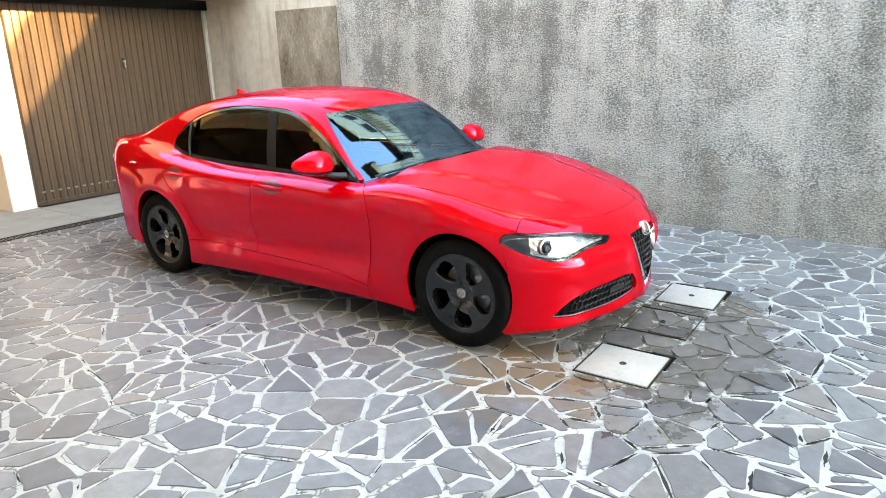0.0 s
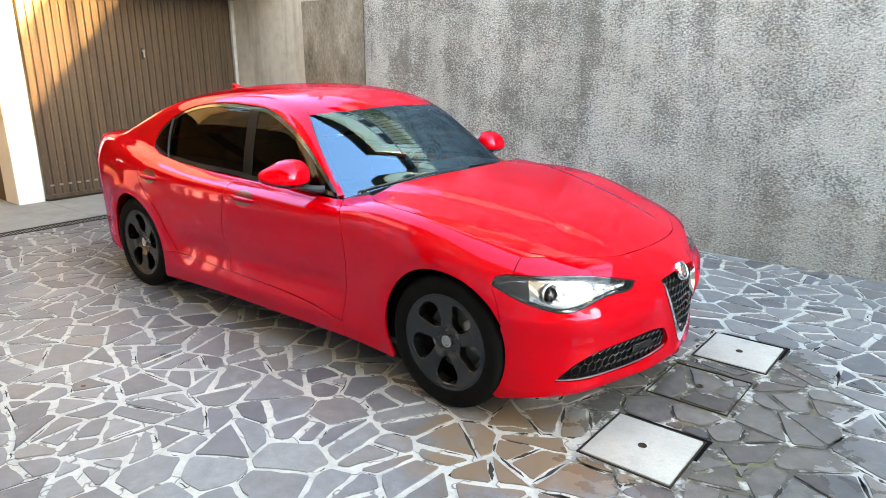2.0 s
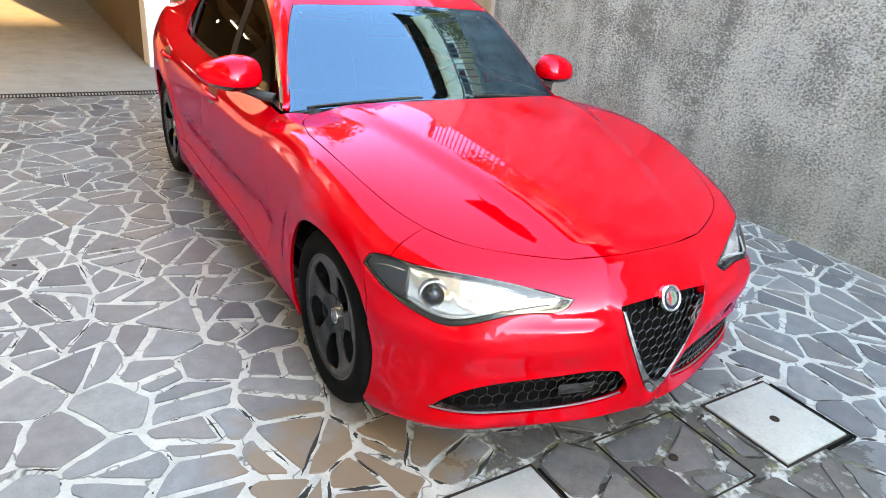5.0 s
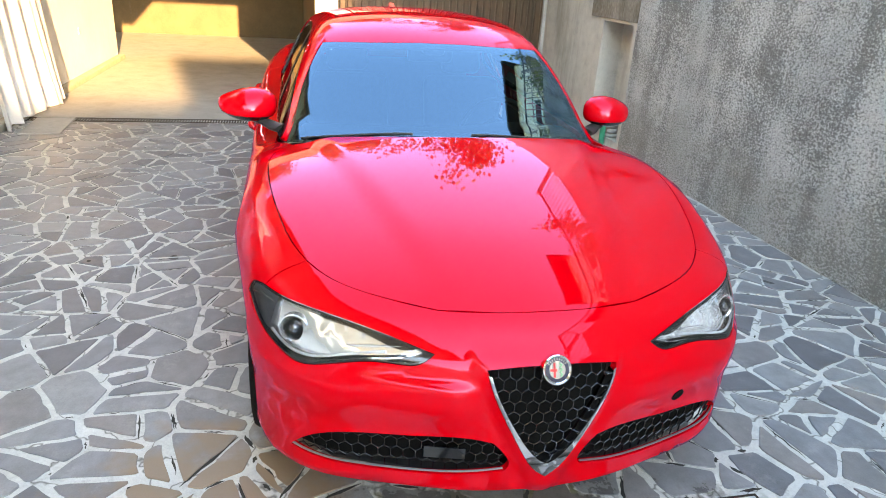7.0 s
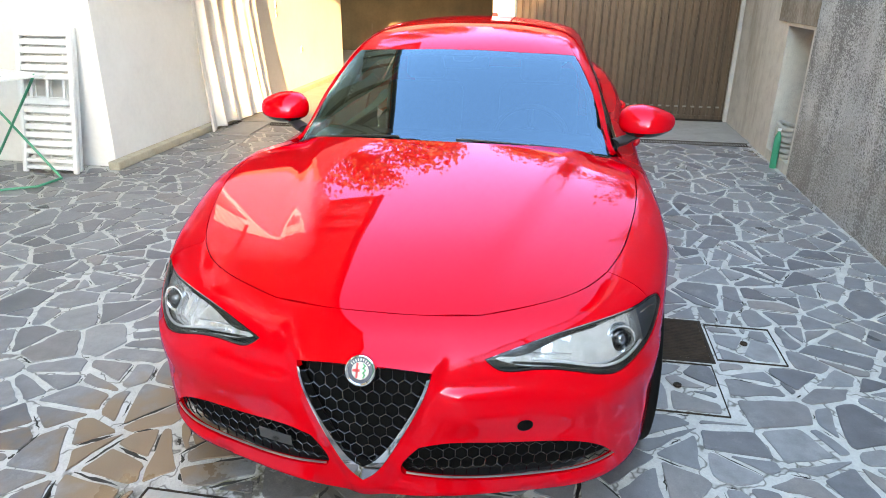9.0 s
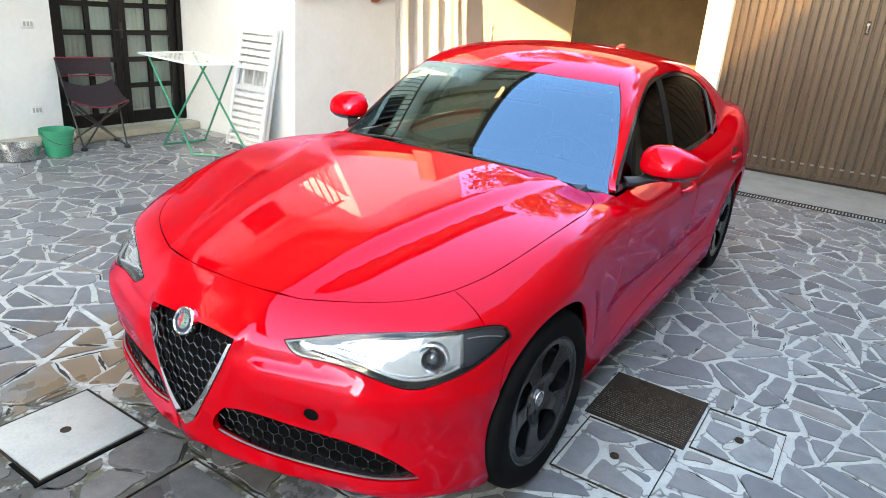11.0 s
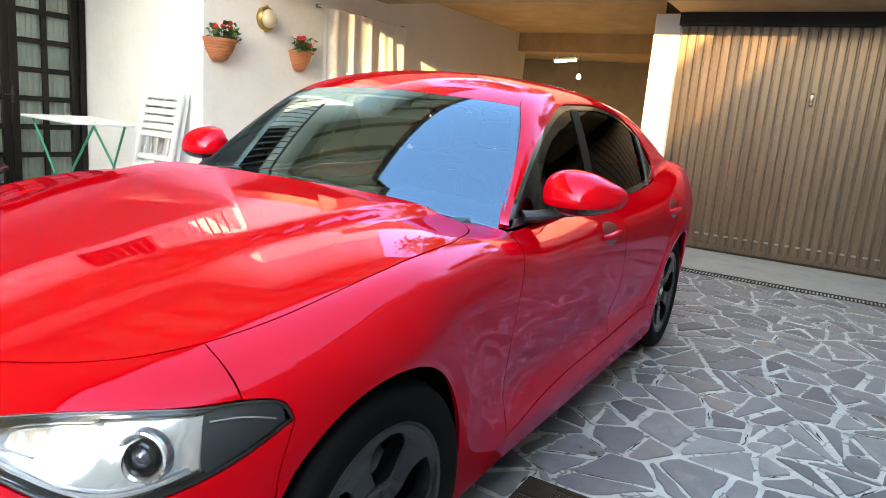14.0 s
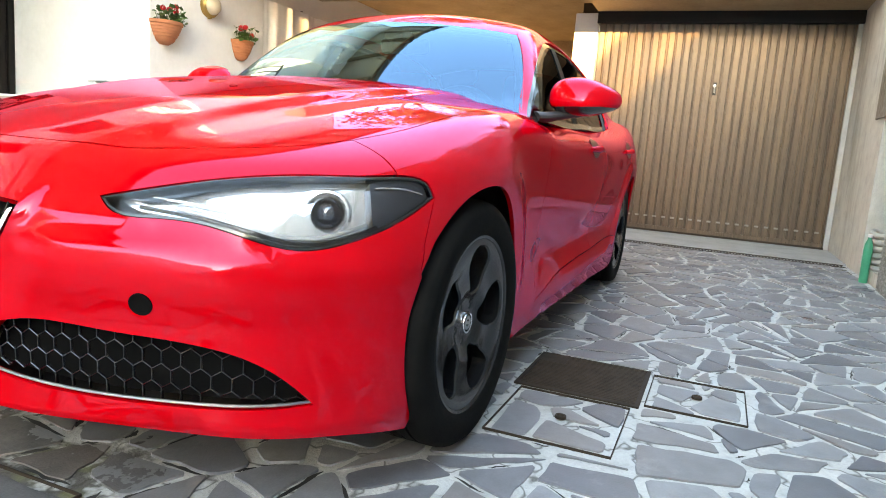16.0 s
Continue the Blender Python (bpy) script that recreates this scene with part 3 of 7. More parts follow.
def apartment_building():
    """The tall house beyond the retaining wall, known from the car's glass."""
    h = thing("apartment_building", "tall cream apartment building with railed balconies behind the retaining wall", "building", (0, 8.2, 0))
    simple("wall", lambda bm: [box(bm, (-8, 0, 0), (-1.3, 4, 15.4)), box(bm, (-1.3, .5, 0), (5.0, 4, 12.6))], "cream_wall", h, smooth=False)
    simple("roof", lambda bm: [box(bm, (-8.5, -.9, 15.4), (-1.0, 4.4, 15.65)), box(bm, (-1.0, -.3, 12.6), (5.4, 4.4, 12.85))], "dark_wood", h, smooth=False)
    for z in (5.0, 8.2, 11.4):
        for x, y in ((-6.9, 0), (-4.6, 0), (-2.9, 0), (-.4, .5), (1.6, .5), (3.4, .5)):
            w = simple("window", lambda bm: [box(bm, (x, y - .05, z), (x + .06, y - .002, z + 1.5)), box(bm, (x + 1.04, y - .05, z), (x + 1.1, y - .002, z + 1.5)), box(bm, (x + .06, y - .05, z), (x + 1.04, y - .002, z + .06)), box(bm, (x + .06, y - .05, z + 1.44), (x + 1.04, y - .002, z + 1.5))], "concrete", h, smooth=False)
            simple("shutter", lambda bm: box(bm, (x + .06, y - .035, z + .06), (x + 1.04, y - .002, z + 1.44)), "dark_wood", w, smooth=False)
        b = simple("balcony", lambda bm: box(bm, (-7.4, -1.1, z - .9), (-1.8, -.002, z - .75)), "cream_wall", h, smooth=False)
        simple("railing", lambda bm: [box(bm, (-7.4, -1.09, z + .15), (-1.8, -1.05, z + .19))] + [box(bm, (-7.38 + .3 * k, -1.08, z - .75), (-7.35 + .3 * k, -1.06, z + .15)) for k in range(19)], "grey_metal", b, smooth=False)


apartment_building()
tree(-5.2, 4.3, 5.4, 3)
tree(-3.9, 4.6, 5.0, 8)
for i, (ty, th) in enumerate(((-7.5, 11.5), (-3.0, 12.5), (1.5, 11.0), (5.5, 12.0))):
    tree(-18.5 - i % 2, ty, th, 30 + i, "beyond the garage", 3600, (.14, .26))


# ---- garage door, drain ----
def garage_door():
    d = thing("door_1", "brown ribbed metal garage door with a small lock handle", "garage door", (0, 0, 0), kind="structure")
    bm = bmesh.new()
    y, z0, z1 = -.10, .035, 2.37
    while y < 2.545:
        w = .088
        prof = [(0, 0), (.004, .010), (.010, .014), (w - .022, .014), (w - .016, .010), (w - .012, 0), (w, 0)]
        cols = [[bm.verts.new((DOOR_X - .03 + px, min(y + py, 2.55), z)) for z in (z0, z1)] for py, px in prof]
        for a, b in zip(cols, cols[1:]):
            bm.faces.new((a[0], b[0], b[1], a[1]))
        y += w
    bmesh.ops.remove_doubles(bm, verts=bm.verts, dist=1e-5)
    leaf = part("door_leaf", bm, "brown_metal", d, smooth=False)
    simple("door_back", lambda bm: box(bm, (DOOR_X - .08, -.10, z0), (DOOR_X - .035, 2.555, z1)), "brown_metal", d, smooth=False)
    simple("bottom_rail", lambda bm: box(bm, (DOOR_X - .03, -.10, .03), (DOOR_X - .008, 2.55, .075), .003, 1), "brown_metal", d, smooth=False)
    for k in range(26):
        yy = -.05 + .1 * k
        simple("vent_slot", lambda bm: box(bm, (DOOR_X - .018, yy, .175), (DOOR_X - .009, yy + .045, .196), .004, 1), "steel_dull", leaf)
    simple("frame_post", lambda bm: box(bm, (DOOR_X - .05, 2.552, .01), (DOOR_X + .02, 2.60, 2.40), .004), "cover_concrete", d, smooth=False)
    simple("threshold", lambda bm: box(bm, (DOOR_X - .06, -.11, .012), (DOOR_X + .03, 2.555, .032), .005), "grate", d, smooth=False)
    h = simple("lock_plate", lambda bm: box(bm, (DOOR_X - .012, 1.232, 1.60), (DOOR_X, 1.268, 1.74), .006), "black", d)
    simple("lock_handle", lambda bm: [lathe(bm, [(0, .045), (.016, .042), (.018, .02), (.010, 0)], 16, pose(DOOR_X, 1.25, 1.70, 0, 90, 0)), tube(bm, [(DOOR_X + .03, 1.25, 1.70), (DOOR_X + .035, 1.25, 1.62)], .009, 8)], "steel", h)


M["steel_dull"] = material("dull_steel", (.30, .28, .26), .5, .6)
garage_door()


def drain():
    d = thing("drain", "dark iron slot drain set across the paving", "drain", (0, 0, 0), kind="structure")
    for x in (-5.40, -5.255):
        simple("rim", lambda bm: box(bm, (x, -3.38, -.06), (x + .015, 2.575, .003)), "grate", d, smooth=False)
    simple("channel", lambda bm: box(bm, (-5.385, -3.38, -.06), (-5.255, 2.575, -.035)), "gap", d, smooth=False)

    def bars(bm):
        for k in range(210):
            y = -3.37 + .0283 * k
            box(bm, (-5.385, y, -.03), (-5.255, y + .014, 0))
    simple("bars", bars, "grate", d, smooth=False)


drain()


# ---- the car: its form ----
# The car stands with its front axle over the origin, the nose towards +x, its left side towards +y.
def spline(*pts):
    """Natural cubic spline through (x, y) pairs, straight beyond its ends."""
    xs, ys = (np.array(v, float) for v in zip(*sorted(pts)))
    n, h = len(xs), np.diff(xs)
    a = np.eye(n)
    r = np.zeros(n)
    for i in range(1, n - 1):
        a[i, i - 1:i + 2] = h[i - 1], 2 * (h[i - 1] + h[i]), h[i]
        r[i] = 6 * ((ys[i + 1] - ys[i]) / h[i] - (ys[i] - ys[i - 1]) / h[i - 1])
    m = np.linalg.solve(a, r)
    s0 = (ys[1] - ys[0]) / h[0] - h[0] * m[1] / 6
    s1 = (ys[-1] - ys[-2]) / h[-1] + h[-1] * m[-2] / 6

    def at(x):
        x = np.asarray(x, float)
        i = np.clip(np.searchsorted(xs, x) - 1, 0, n - 2)
        c = np.clip(x, xs[0], xs[-1])
        u, v = xs[i + 1] - c, c - xs[i]
        y = (m[i] * u ** 3 + m[i + 1] * v ** 3) / (6 * h[i]) + (ys[i] / h[i] - m[i] * h[i] / 6) * u + (ys[i + 1] / h[i] - m[i + 1] * h[i] / 6) * v
        return y + s0 * np.minimum(x - xs[0], 0) + s1 * np.maximum(x - xs[-1], 0)
    return at


def smax(a, b, k):
    h = np.maximum(k - np.abs(a - b), 0) / k
    return np.maximum(a, b) + h ** 3 * k / 6


def smin(a, b, k):
    return -smax(-a, -b, k)


def step(x):
    x = np.clip(x, 0, 1)
    return x * x * x * (x * (6 * x - 15) + 10)


WHEELBASE, HUB = 2.82, 0.328
HALF = spline((-3.9, .66), (-3.65, .765), (-3.4, .848), (-3.15, .897), (-2.82, .925), (-2.2, .925), (-1.5, .922), (-.8, .912), (-.3, .915), (0, .922), (.3, .905), (.6, .86))
INSET = spline((.08, .080), (.16, .046), (.26, .026), (.40, .022), (.55, .016), (.68, .004), (.78, 0), (.86, .010), (.95, .045), (1.1, .12))
NOSE = spline((.05, .70), (.15, .745), (.25, .77), (.40, .778), (.52, .775), (.60, .757), (.68, .705), (.74, .645), (.80, .52))
WRAP = spline((0, 0), (.2, .022), (.4, .078), (.55, .128), (.7, .205), (.8, .31), (.88, .47), (.95, .75))
CENTRE = spline((-3.9, 1.04), (-3.5, 1.085), (-2.8, 1.08), (-1.6, 1.03), (-.9, 1.01), (-.55, .99), (-.25, .95), (.1, .885), (.4, .815), (.65, .735), (.8, .66))
EDGE = spline((-3.9, 1.0), (-3.5, 1.04), (-2.75, .995), (-2.3, .948), (-1.8, .925), (-1.3, .915), (-.8, .905), (-.45, .925), (-.1, .885), (.25, .79), (.5, .71), (.8, .60))
ROOF = spline((-3.2, 1.27), (-2.8, 1.355), (-2.4, 1.41), (-1.9, 1.436), (-1.5, 1.42), (-1.2, 1.375), (-.8, 1.28))


def tub(x, y, z):
    a = np.abs(y)
    wide = HALF(x)
    for wx in (0, -WHEELBASE):
        r = np.hypot(x - wx, z - HUB)
        wide = wide + .014 * np.exp(-((r - .41) / .06) ** 2) * step((z - .2) / .3)
    # hollow of the doors above the flared sill
    along = step((-.42 - x) / .45) * step((x + 2.50) / .40)
    side = a - wide + INSET(z) + along * (.026 * np.exp(-((z - .43) / .085) ** 2) - .012 * np.exp(-((z - .27) / .05) ** 2))
    ridge = .27 + .30 * np.clip(.6 - x, 0, 2)
    bulge = .016 * (1 - step((a - ridge) / .13 + .5)) * step((x + .9) / .4)
    t = a / .76
    top = z - CENTRE(x) - (EDGE(x) - CENTRE(x)) * t ** 2.2 - bulge
    # shelf under the headlights, proud V round the grille, lip under the intakes
    shelf = .024 * step((.575 - z) / .045) * (1 - step((.51 - z) / .14)) * step((a - .16) / .16)
    vee = .014 * step((.045 + .42 * (z - .21) - a) / .05 + .5) * step((z - .16) / .06) * (1 - step((z - .60) / .08))
    lip = .014 * np.exp(-((z - .195) / .028) ** 2)
    front = x - NOSE(z) + WRAP(a) - shelf - vee - lip
    rear = -3.85 + .50 * (a / .9) ** 5 + .25 * np.maximum(.55 - z, 0) ** 2 - x
    f = smax(smax(side, top, .075 + .075 * step((x + .75) / .5)), front, .13)
    return smax(f, rear, .12)


def cabin(x, y, z):
    a = np.abs(y)
    side = a - (.792 - .40 * (z - .93) - .22 * (z - .93) ** 2 - .05 * step((-2.0 - x) / 1.6))
    roof = z - ROOF(x) + .07 * (a / .6) ** 2.4
    xx = x + .62 * a ** 2
    screen = (z - (.985 + .575 * (-.58 - xx) - .035 * np.sin(np.clip((-.58 - xx) / .8, 0, 1) * 3.14159) * -1)) * .87
    xr = x - .35 * a ** 2
    back = (z - (1.10 + .44 * (xr + 3.40))) * .9
    f = smax(smax(roof, screen, .09), back, .12)
    return smax(side, f, .10)


def body(x, y, z):
    return smin(tub(x, y, z), smax(cabin(x, y, z), .88 - z, .06), .05)


CORE, TAIL = np.array((-.05, 0, .45)), np.array((-3.0, 0, .5))


def to_plane(p, way):
    x, y, z = np.asarray(p, float).T
    if way == "top":
        return np.stack((x, y), 1)
    if way == "side":
        return np.stack((x, np.arctan2(np.abs(y), z - .45) * .75), 1)
    if way == "rear":
        d = np.stack((-x, y, z), 1) - TAIL * (-1, 1, 1)
        return np.stack((np.arctan2(d[:, 1], d[:, 0]) * .8, np.arctan2(d[:, 2], np.hypot(d[:, 0], d[:, 1])) * .8), 1)
    d = np.stack((x, np.abs(y) if way == "corner" else y, z), 1) - CORE
    return np.stack((np.arctan2(d[:, 1], d[:, 0]) * .8, np.arctan2(d[:, 2], np.hypot(d[:, 0], d[:, 1])) * .8), 1)


def on_form(uv, way, form):
    """Where the rays of that way through points of the plane leave the form."""
    u, v = np.asarray(uv, float).T
    one, nil = np.ones_like(u), np.zeros_like(u)
    if way == "top":
        o, d, far = np.stack((u, v, one * .5), 1), np.stack((nil, nil, one), 1), 1.0
    elif way == "side":
        a = v / .75
        o, d, far = np.stack((u, nil, one * .45), 1), np.stack((nil, np.sin(a), np.cos(a)), 1), 1.25
    else:
        a, e = u / .8, v / .8
        way_x = -1 if way == "rear" else 1
        o, d, far = np.repeat((TAIL if way == "rear" else CORE)[None], len(u), 0), np.stack((way_x * np.cos(a) * np.cos(e), np.sin(a) * np.cos(e), np.sin(e)), 1), 1.3
    lo, hi = one * far, one * far
    for s in np.linspace(far, .05, 60):
        p = o + s * d
        inside = (form(*p.T) < 0) & (lo == hi)
        lo = np.where(inside, s, lo)
        hi = np.where(inside, s + far / 50, hi)
    lo = np.where(lo == hi, .3, lo)
    for _ in range(30):
        mid = (lo + hi) / 2
        inside = form(*(o + mid[:, None] * d).T) < 0
        lo, hi = np.where(inside, mid, lo), np.where(inside, hi, mid)
    return o + lo[:, None] * d


def slopes(p, form):
    e = 2e-3
    g = np.stack([form(*(p + e * k).T) - form(*(p - e * k).T) for k in np.eye(3)], 1)
    return g / np.maximum(np.linalg.norm(g, axis=1), 1e-9)[:, None]


def smooth_line(pts, gap):
    """A curve through points in a plane, with points at even steps."""
    pts = np.asarray(pts, float)
    if len(pts) == 2:
        fine = pts
    else:
        s = np.r_[0, np.cumsum(np.linalg.norm(np.diff(pts, axis=0), axis=1))]
        f = [spline(*zip(s, pts[:, k])) for k in range(2)]
        q = np.linspace(0, s[-1], 160)
        fine = np.stack((f[0](q), f[1](q)), 1)
    s = np.r_[0, np.cumsum(np.linalg.norm(np.diff(fine, axis=0), axis=1))]
    q = np.linspace(0, s[-1], max(2, int(round(s[-1] / gap)) + 1))
    return np.stack((np.interp(q, s, fine[:, 0]), np.interp(q, s, fine[:, 1])), 1)


def outline(edges, way, gap=.02):
    """A closed outline in the plane of a way from edges, each a run of places in space."""
    rows = []
    for e in edges:
        rows.append(smooth_line(to_plane(e, way), gap)[:-1])
    return np.concatenate(rows)


def inset(loop, d):
    """The loop moved inwards by d."""
    area = .5 * np.sum(loop[:, 0] * np.roll(loop[:, 1], -1) - np.roll(loop[:, 0], -1) * loop[:, 1])
    t = np.roll(loop, -1, 0) - np.roll(loop, 1, 0)
    n = np.stack((-t[:, 1], t[:, 0]), 1) * np.sign(area)
    return loop + d * n / np.maximum(np.linalg.norm(n, axis=1), 1e-9)[:, None]


def inside_loop(p, loop):
    x, y = p[:, 0][:, None], p[:, 1][:, None]
    a, b = loop, np.roll(loop, -1, 0)
    cross = ((a[:, 1] > y) != (b[:, 1] > y)) & (x < (b[:, 0] - a[:, 0]) * (y - a[:, 1]) / (b[:, 1] - a[:, 1] + 1e-12) + a[:, 0])
    return cross.sum(1) % 2 == 1


from mathutils.geometry import delaunay_2d_cdt


def panel(name, loop, way, form, mat, parent, label="", holes=(), gap=.03, lip=.014, shrink=.0013, both=True, proud=0.0):
    """A sheet of the form within a loop of a way's plane, with turned-in edges; both: a mirrored twin as well."""
    loops = [inset(loop, shrink)] + [inset(h, -shrink) for h in holes]
    lo, hi = loop.min(0), loop.max(0)
    gx, gy = np.meshgrid(np.arange(lo[0] + gap / 2, hi[0], gap), np.arange(lo[1] + gap / 2, hi[1], gap))
    gx = gx + gap / 2 * (np.arange(gx.shape[0]) % 2)[:, None]
    grid = np.stack((gx.ravel(), gy.ravel()), 1)
    keep = inside_loop(grid, loops[0])
    for h in loops[1:]:
        keep &= ~inside_loop(grid, h)
    border = np.concatenate(loops)
    grid = grid[keep]
    near = np.array([np.min(np.hypot(*(border - q).T)) for q in grid]) if len(grid) else np.zeros(0)
    grid = grid[near > gap * .45] if len(grid) else grid
    pts = np.concatenate((border, grid))
    edges, at = [], 0
    for q in loops:
        edges += [(at + i, at + (i + 1) % len(q)) for i in range(len(q))]
        at += len(q)
    vs, _, fs, _, _, _ = delaunay_2d_cdt([Vector(q) for q in pts], edges, [], 0, 1e-6)
    vs = np.array([(v.x, v.y) for v in vs])
    fs = np.array([f for f in fs if len(f) == 3])
    mid = vs[fs].mean(1)
    keep = inside_loop(mid, loops[0])
    for h in loops[1:]:
        keep &= ~inside_loop(mid, h)
    fs = fs[keep]
    p = on_form(vs, way, form)
    n = slopes(p, form)
    p = p + proud * n
    out = np.cross(p[fs[:, 1]] - p[fs[:, 0]], p[fs[:, 2]] - p[fs[:, 0]])
    flip = np.sum(out * n[fs[:, 0]], 1) < 0
    fs[flip] = fs[flip][:, ::-1]
    tri = [tuple(f) for f in fs]
    used = {}
    for a, b, c in tri:
        for e in ((a, b), (b, c), (c, a)):
            used[e] = used.get(e, 0) + 1
    rim = [e for e in used if (e[1], e[0]) not in used]
    verts, norms, made = list(p), list(n), {}

    def deep(i, ring):
        if (i, ring) not in made:
            made[i, ring] = len(verts)
            verts.append(p[i] - (lip if ring else 0) * n[i])
            norms.append(None)
        return made[i, ring]
    faces = list(tri)
    for a, b in rim:
        q = deep(a, 0), deep(b, 0), deep(b, 1), deep(a, 1)
        faces.append((q[1], q[0], q[3], q[2]))
        w = np.cross(p[b] - p[a], n[a])
        w = w / max(np.linalg.norm(w), 1e-9)
        for k in q:
            norms[k] = w if norms[k] is None else norms[k] + w
    norms = [v / max(np.linalg.norm(v), 1e-9) for v in norms]
    obs = [mesh_object(name, verts, faces, mat, parent, label, norms)]
    if both:
        flipv = np.array((1, -1, 1))
        obs.append(mesh_object(name, np.array(verts) * flipv, [f[::-1] for f in faces], mat, parent, label, np.array(norms) * flipv))
    return obs


def strip(name, line, way, form, mat, parent, radius=.004, both=True, proud=0.0, label=""):
    """A thin bar that follows the form along a run of places."""
    p = on_form(smooth_line(to_plane(line, way), .02), way, form)
    p = p + slopes(p, form) * proud
    obs = []
    for s in ((1, -1) if both else (1,)):
        obs.append(simple(name, lambda bm: tube(bm, [(x, s * y, z) for x, y, z in p], radius, 6), mat, parent, label))
    return obs


M["chrome_dark"] = material("grey_trim", (.42, .42, .43), .3, .9)
M["tail_red"] = material("tail_lens", (.25, .004, .006), .12, Coat_Weight=1.0, Coat_Roughness=.02)
car = thing("car", "glossy red four-door saloon with dark alloy wheels, parked on stone paving", "car")

# edges shared by the panels, as places near the form
HOOD_REAR = [(-.465, 0, .985), (-.48, .25, .98), (-.535, .50, .965), (-.585, .67, .945), (-.590, .72, .94)]
HOOD_CORNER = [(-.590, .72, .94), (-.545, .765, .93), (-.45, .80, .92), (-.36, .815, .91)]
HOOD_SIDE = [(-.36, .815, .91), (-.12, .80, .89), (.08, .765, .84), (.22, .725, .80), (.31, .685, .78)]
HOOD_TURN = [(.31, .685, .78), (.40, .62, .755), (.505, .48, .74), (.585, .315, .73)]
HOOD_FRONT = [(.585, .315, .73), (.622, .16, .735), (.632, 0, .735)]


def mirrored(e):
    return [(x, -y, z) for x, y, z in reversed(e)]


def snap(e, way="top", form=tub):
    """The run of places moved onto the form."""
    return [tuple(q) for q in on_form(to_plane(e, way), way, form)]


HOOD_REAR, HOOD_CORNER, HOOD_SIDE, HOOD_TURN, HOOD_FRONT = (snap(e) for e in (HOOD_REAR, HOOD_CORNER, HOOD_SIDE, HOOD_TURN, HOOD_FRONT))
half_hood = [HOOD_REAR, HOOD_CORNER, HOOD_SIDE, HOOD_TURN, HOOD_FRONT]
hood_loop = outline(half_hood + [mirrored(e) for e in reversed(half_hood)], "top")
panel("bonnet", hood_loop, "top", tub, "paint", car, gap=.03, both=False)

ARCH_R = .358


def arch(wx, a0, a1, n=9, r=ARCH_R, narrow=0.0):
    """Places along a wheel arch between two angles, drawn in by some at the end."""
    r = [r - narrow * i / n for i in range(n + 1)]
    return [(wx + r[i] * math.cos(radians(a0 + (a1 - a0) * i / n)), .90, HUB + r[i] * math.sin(radians(a0 + (a1 - a0) * i / n))) for i in range(n + 1)]


HEAD_OUT = (.258, .87, .668)
HEAD_IN = (.672, .338, .636)
HEAD_TOP = [HEAD_OUT, (.268, .858, .698), (.30, .835, .711), (.38, .775, .708), (.48, .67, .702), (.59, .50, .677), HEAD_IN]
HEAD_LOW = [HEAD_IN, (.675, .37, .612), (.655, .45, .603), (.625, .56, .598), (.59, .655, .574), (.55, .715, .562), (.47, .785, .578), (.36, .842, .62), HEAD_OUT]
HEAD_TOP, HEAD_LOW = snap(HEAD_TOP, "corner"), snap(HEAD_LOW, "corner")
HEAD_OUT, HEAD_IN = HEAD_TOP[0], HEAD_TOP[-1]

# fender: from the bonnet to the arch, the door and the bumper
FB_MID = tuple(.6 * np.array(HEAD_TOP[2]) + .4 * np.array(HEAD_TOP[3]))
FB_TOP = HOOD_SIDE[-1]
FB_LINE = snap([FB_TOP, tuple(.5 * np.array(FB_TOP) + .5 * np.array(FB_MID)), FB_MID])
FB_MID = FB_LINE[-1]
FB_LOW = snap([HEAD_OUT, (.29, .875, .60), (.316, .88, .496)], "side")
GAP_DOOR = [(-.735, .80, .905), (-.665, .87, .86), (-.625, .904, .72), (-.63, .90, .55), (-.66, .89, .40), (-.675, .886, .27)]
fender = outline([
    HOOD_CORNER, HOOD_SIDE, FB_LINE,
    [FB_MID, HEAD_TOP[2], HEAD_TOP[1], HEAD_OUT],
    FB_LOW,
    arch(0, 28, 180 + 28, 16),
    [(-.33, .86, .152), (-.50, .855, .168), (-.675, .85, .178)],
    [(-.675, .85, .178), (-.675, .886, .27)],
    GAP_DOOR[::-1],
    [(-.735, .80, .905), (-.70, .77, .915), HOOD_CORNER[0]],
], "side", .016)
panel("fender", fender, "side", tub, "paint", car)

# doors
BELT = [(-.735, .80, .902), (-.80, .80, .900), (-1.02, .80, .915), (-1.5, .80, .918), (-1.66, .80, .928)]
BELT_REAR = [(-1.66, .80, .928), (-2.12, .79, .94), (-2.40, .79, .956), (-2.60, .77, .974)]
GAP_MID = [(-1.66, .80, .928), (-1.652, .92, .80), (-1.69, .915, .66), (-1.70, .90, .45), (-1.69, .893, .342)]
DOOR_LOW = [(-.675, .886, .27), (-.9, .887, .308), (-1.16, .887, .33), (-1.69, .893, .342)]
DOOR_LOW_REAR = [(-1.69, .893, .342), (-2.0, .894, .350), (-2.28, .895, .356)]
REAR_CUT = [(-2.28, .895, .356), (-2.36, .90, .46), (-2.44, .91, .60), (-2.56, .92, .72), (-2.66, .90, .85), (-2.60, .77, .974)]
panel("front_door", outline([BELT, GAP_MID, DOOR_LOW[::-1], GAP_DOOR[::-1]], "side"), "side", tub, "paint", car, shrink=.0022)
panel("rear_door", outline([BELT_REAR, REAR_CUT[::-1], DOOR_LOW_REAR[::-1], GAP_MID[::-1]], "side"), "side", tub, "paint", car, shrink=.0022)

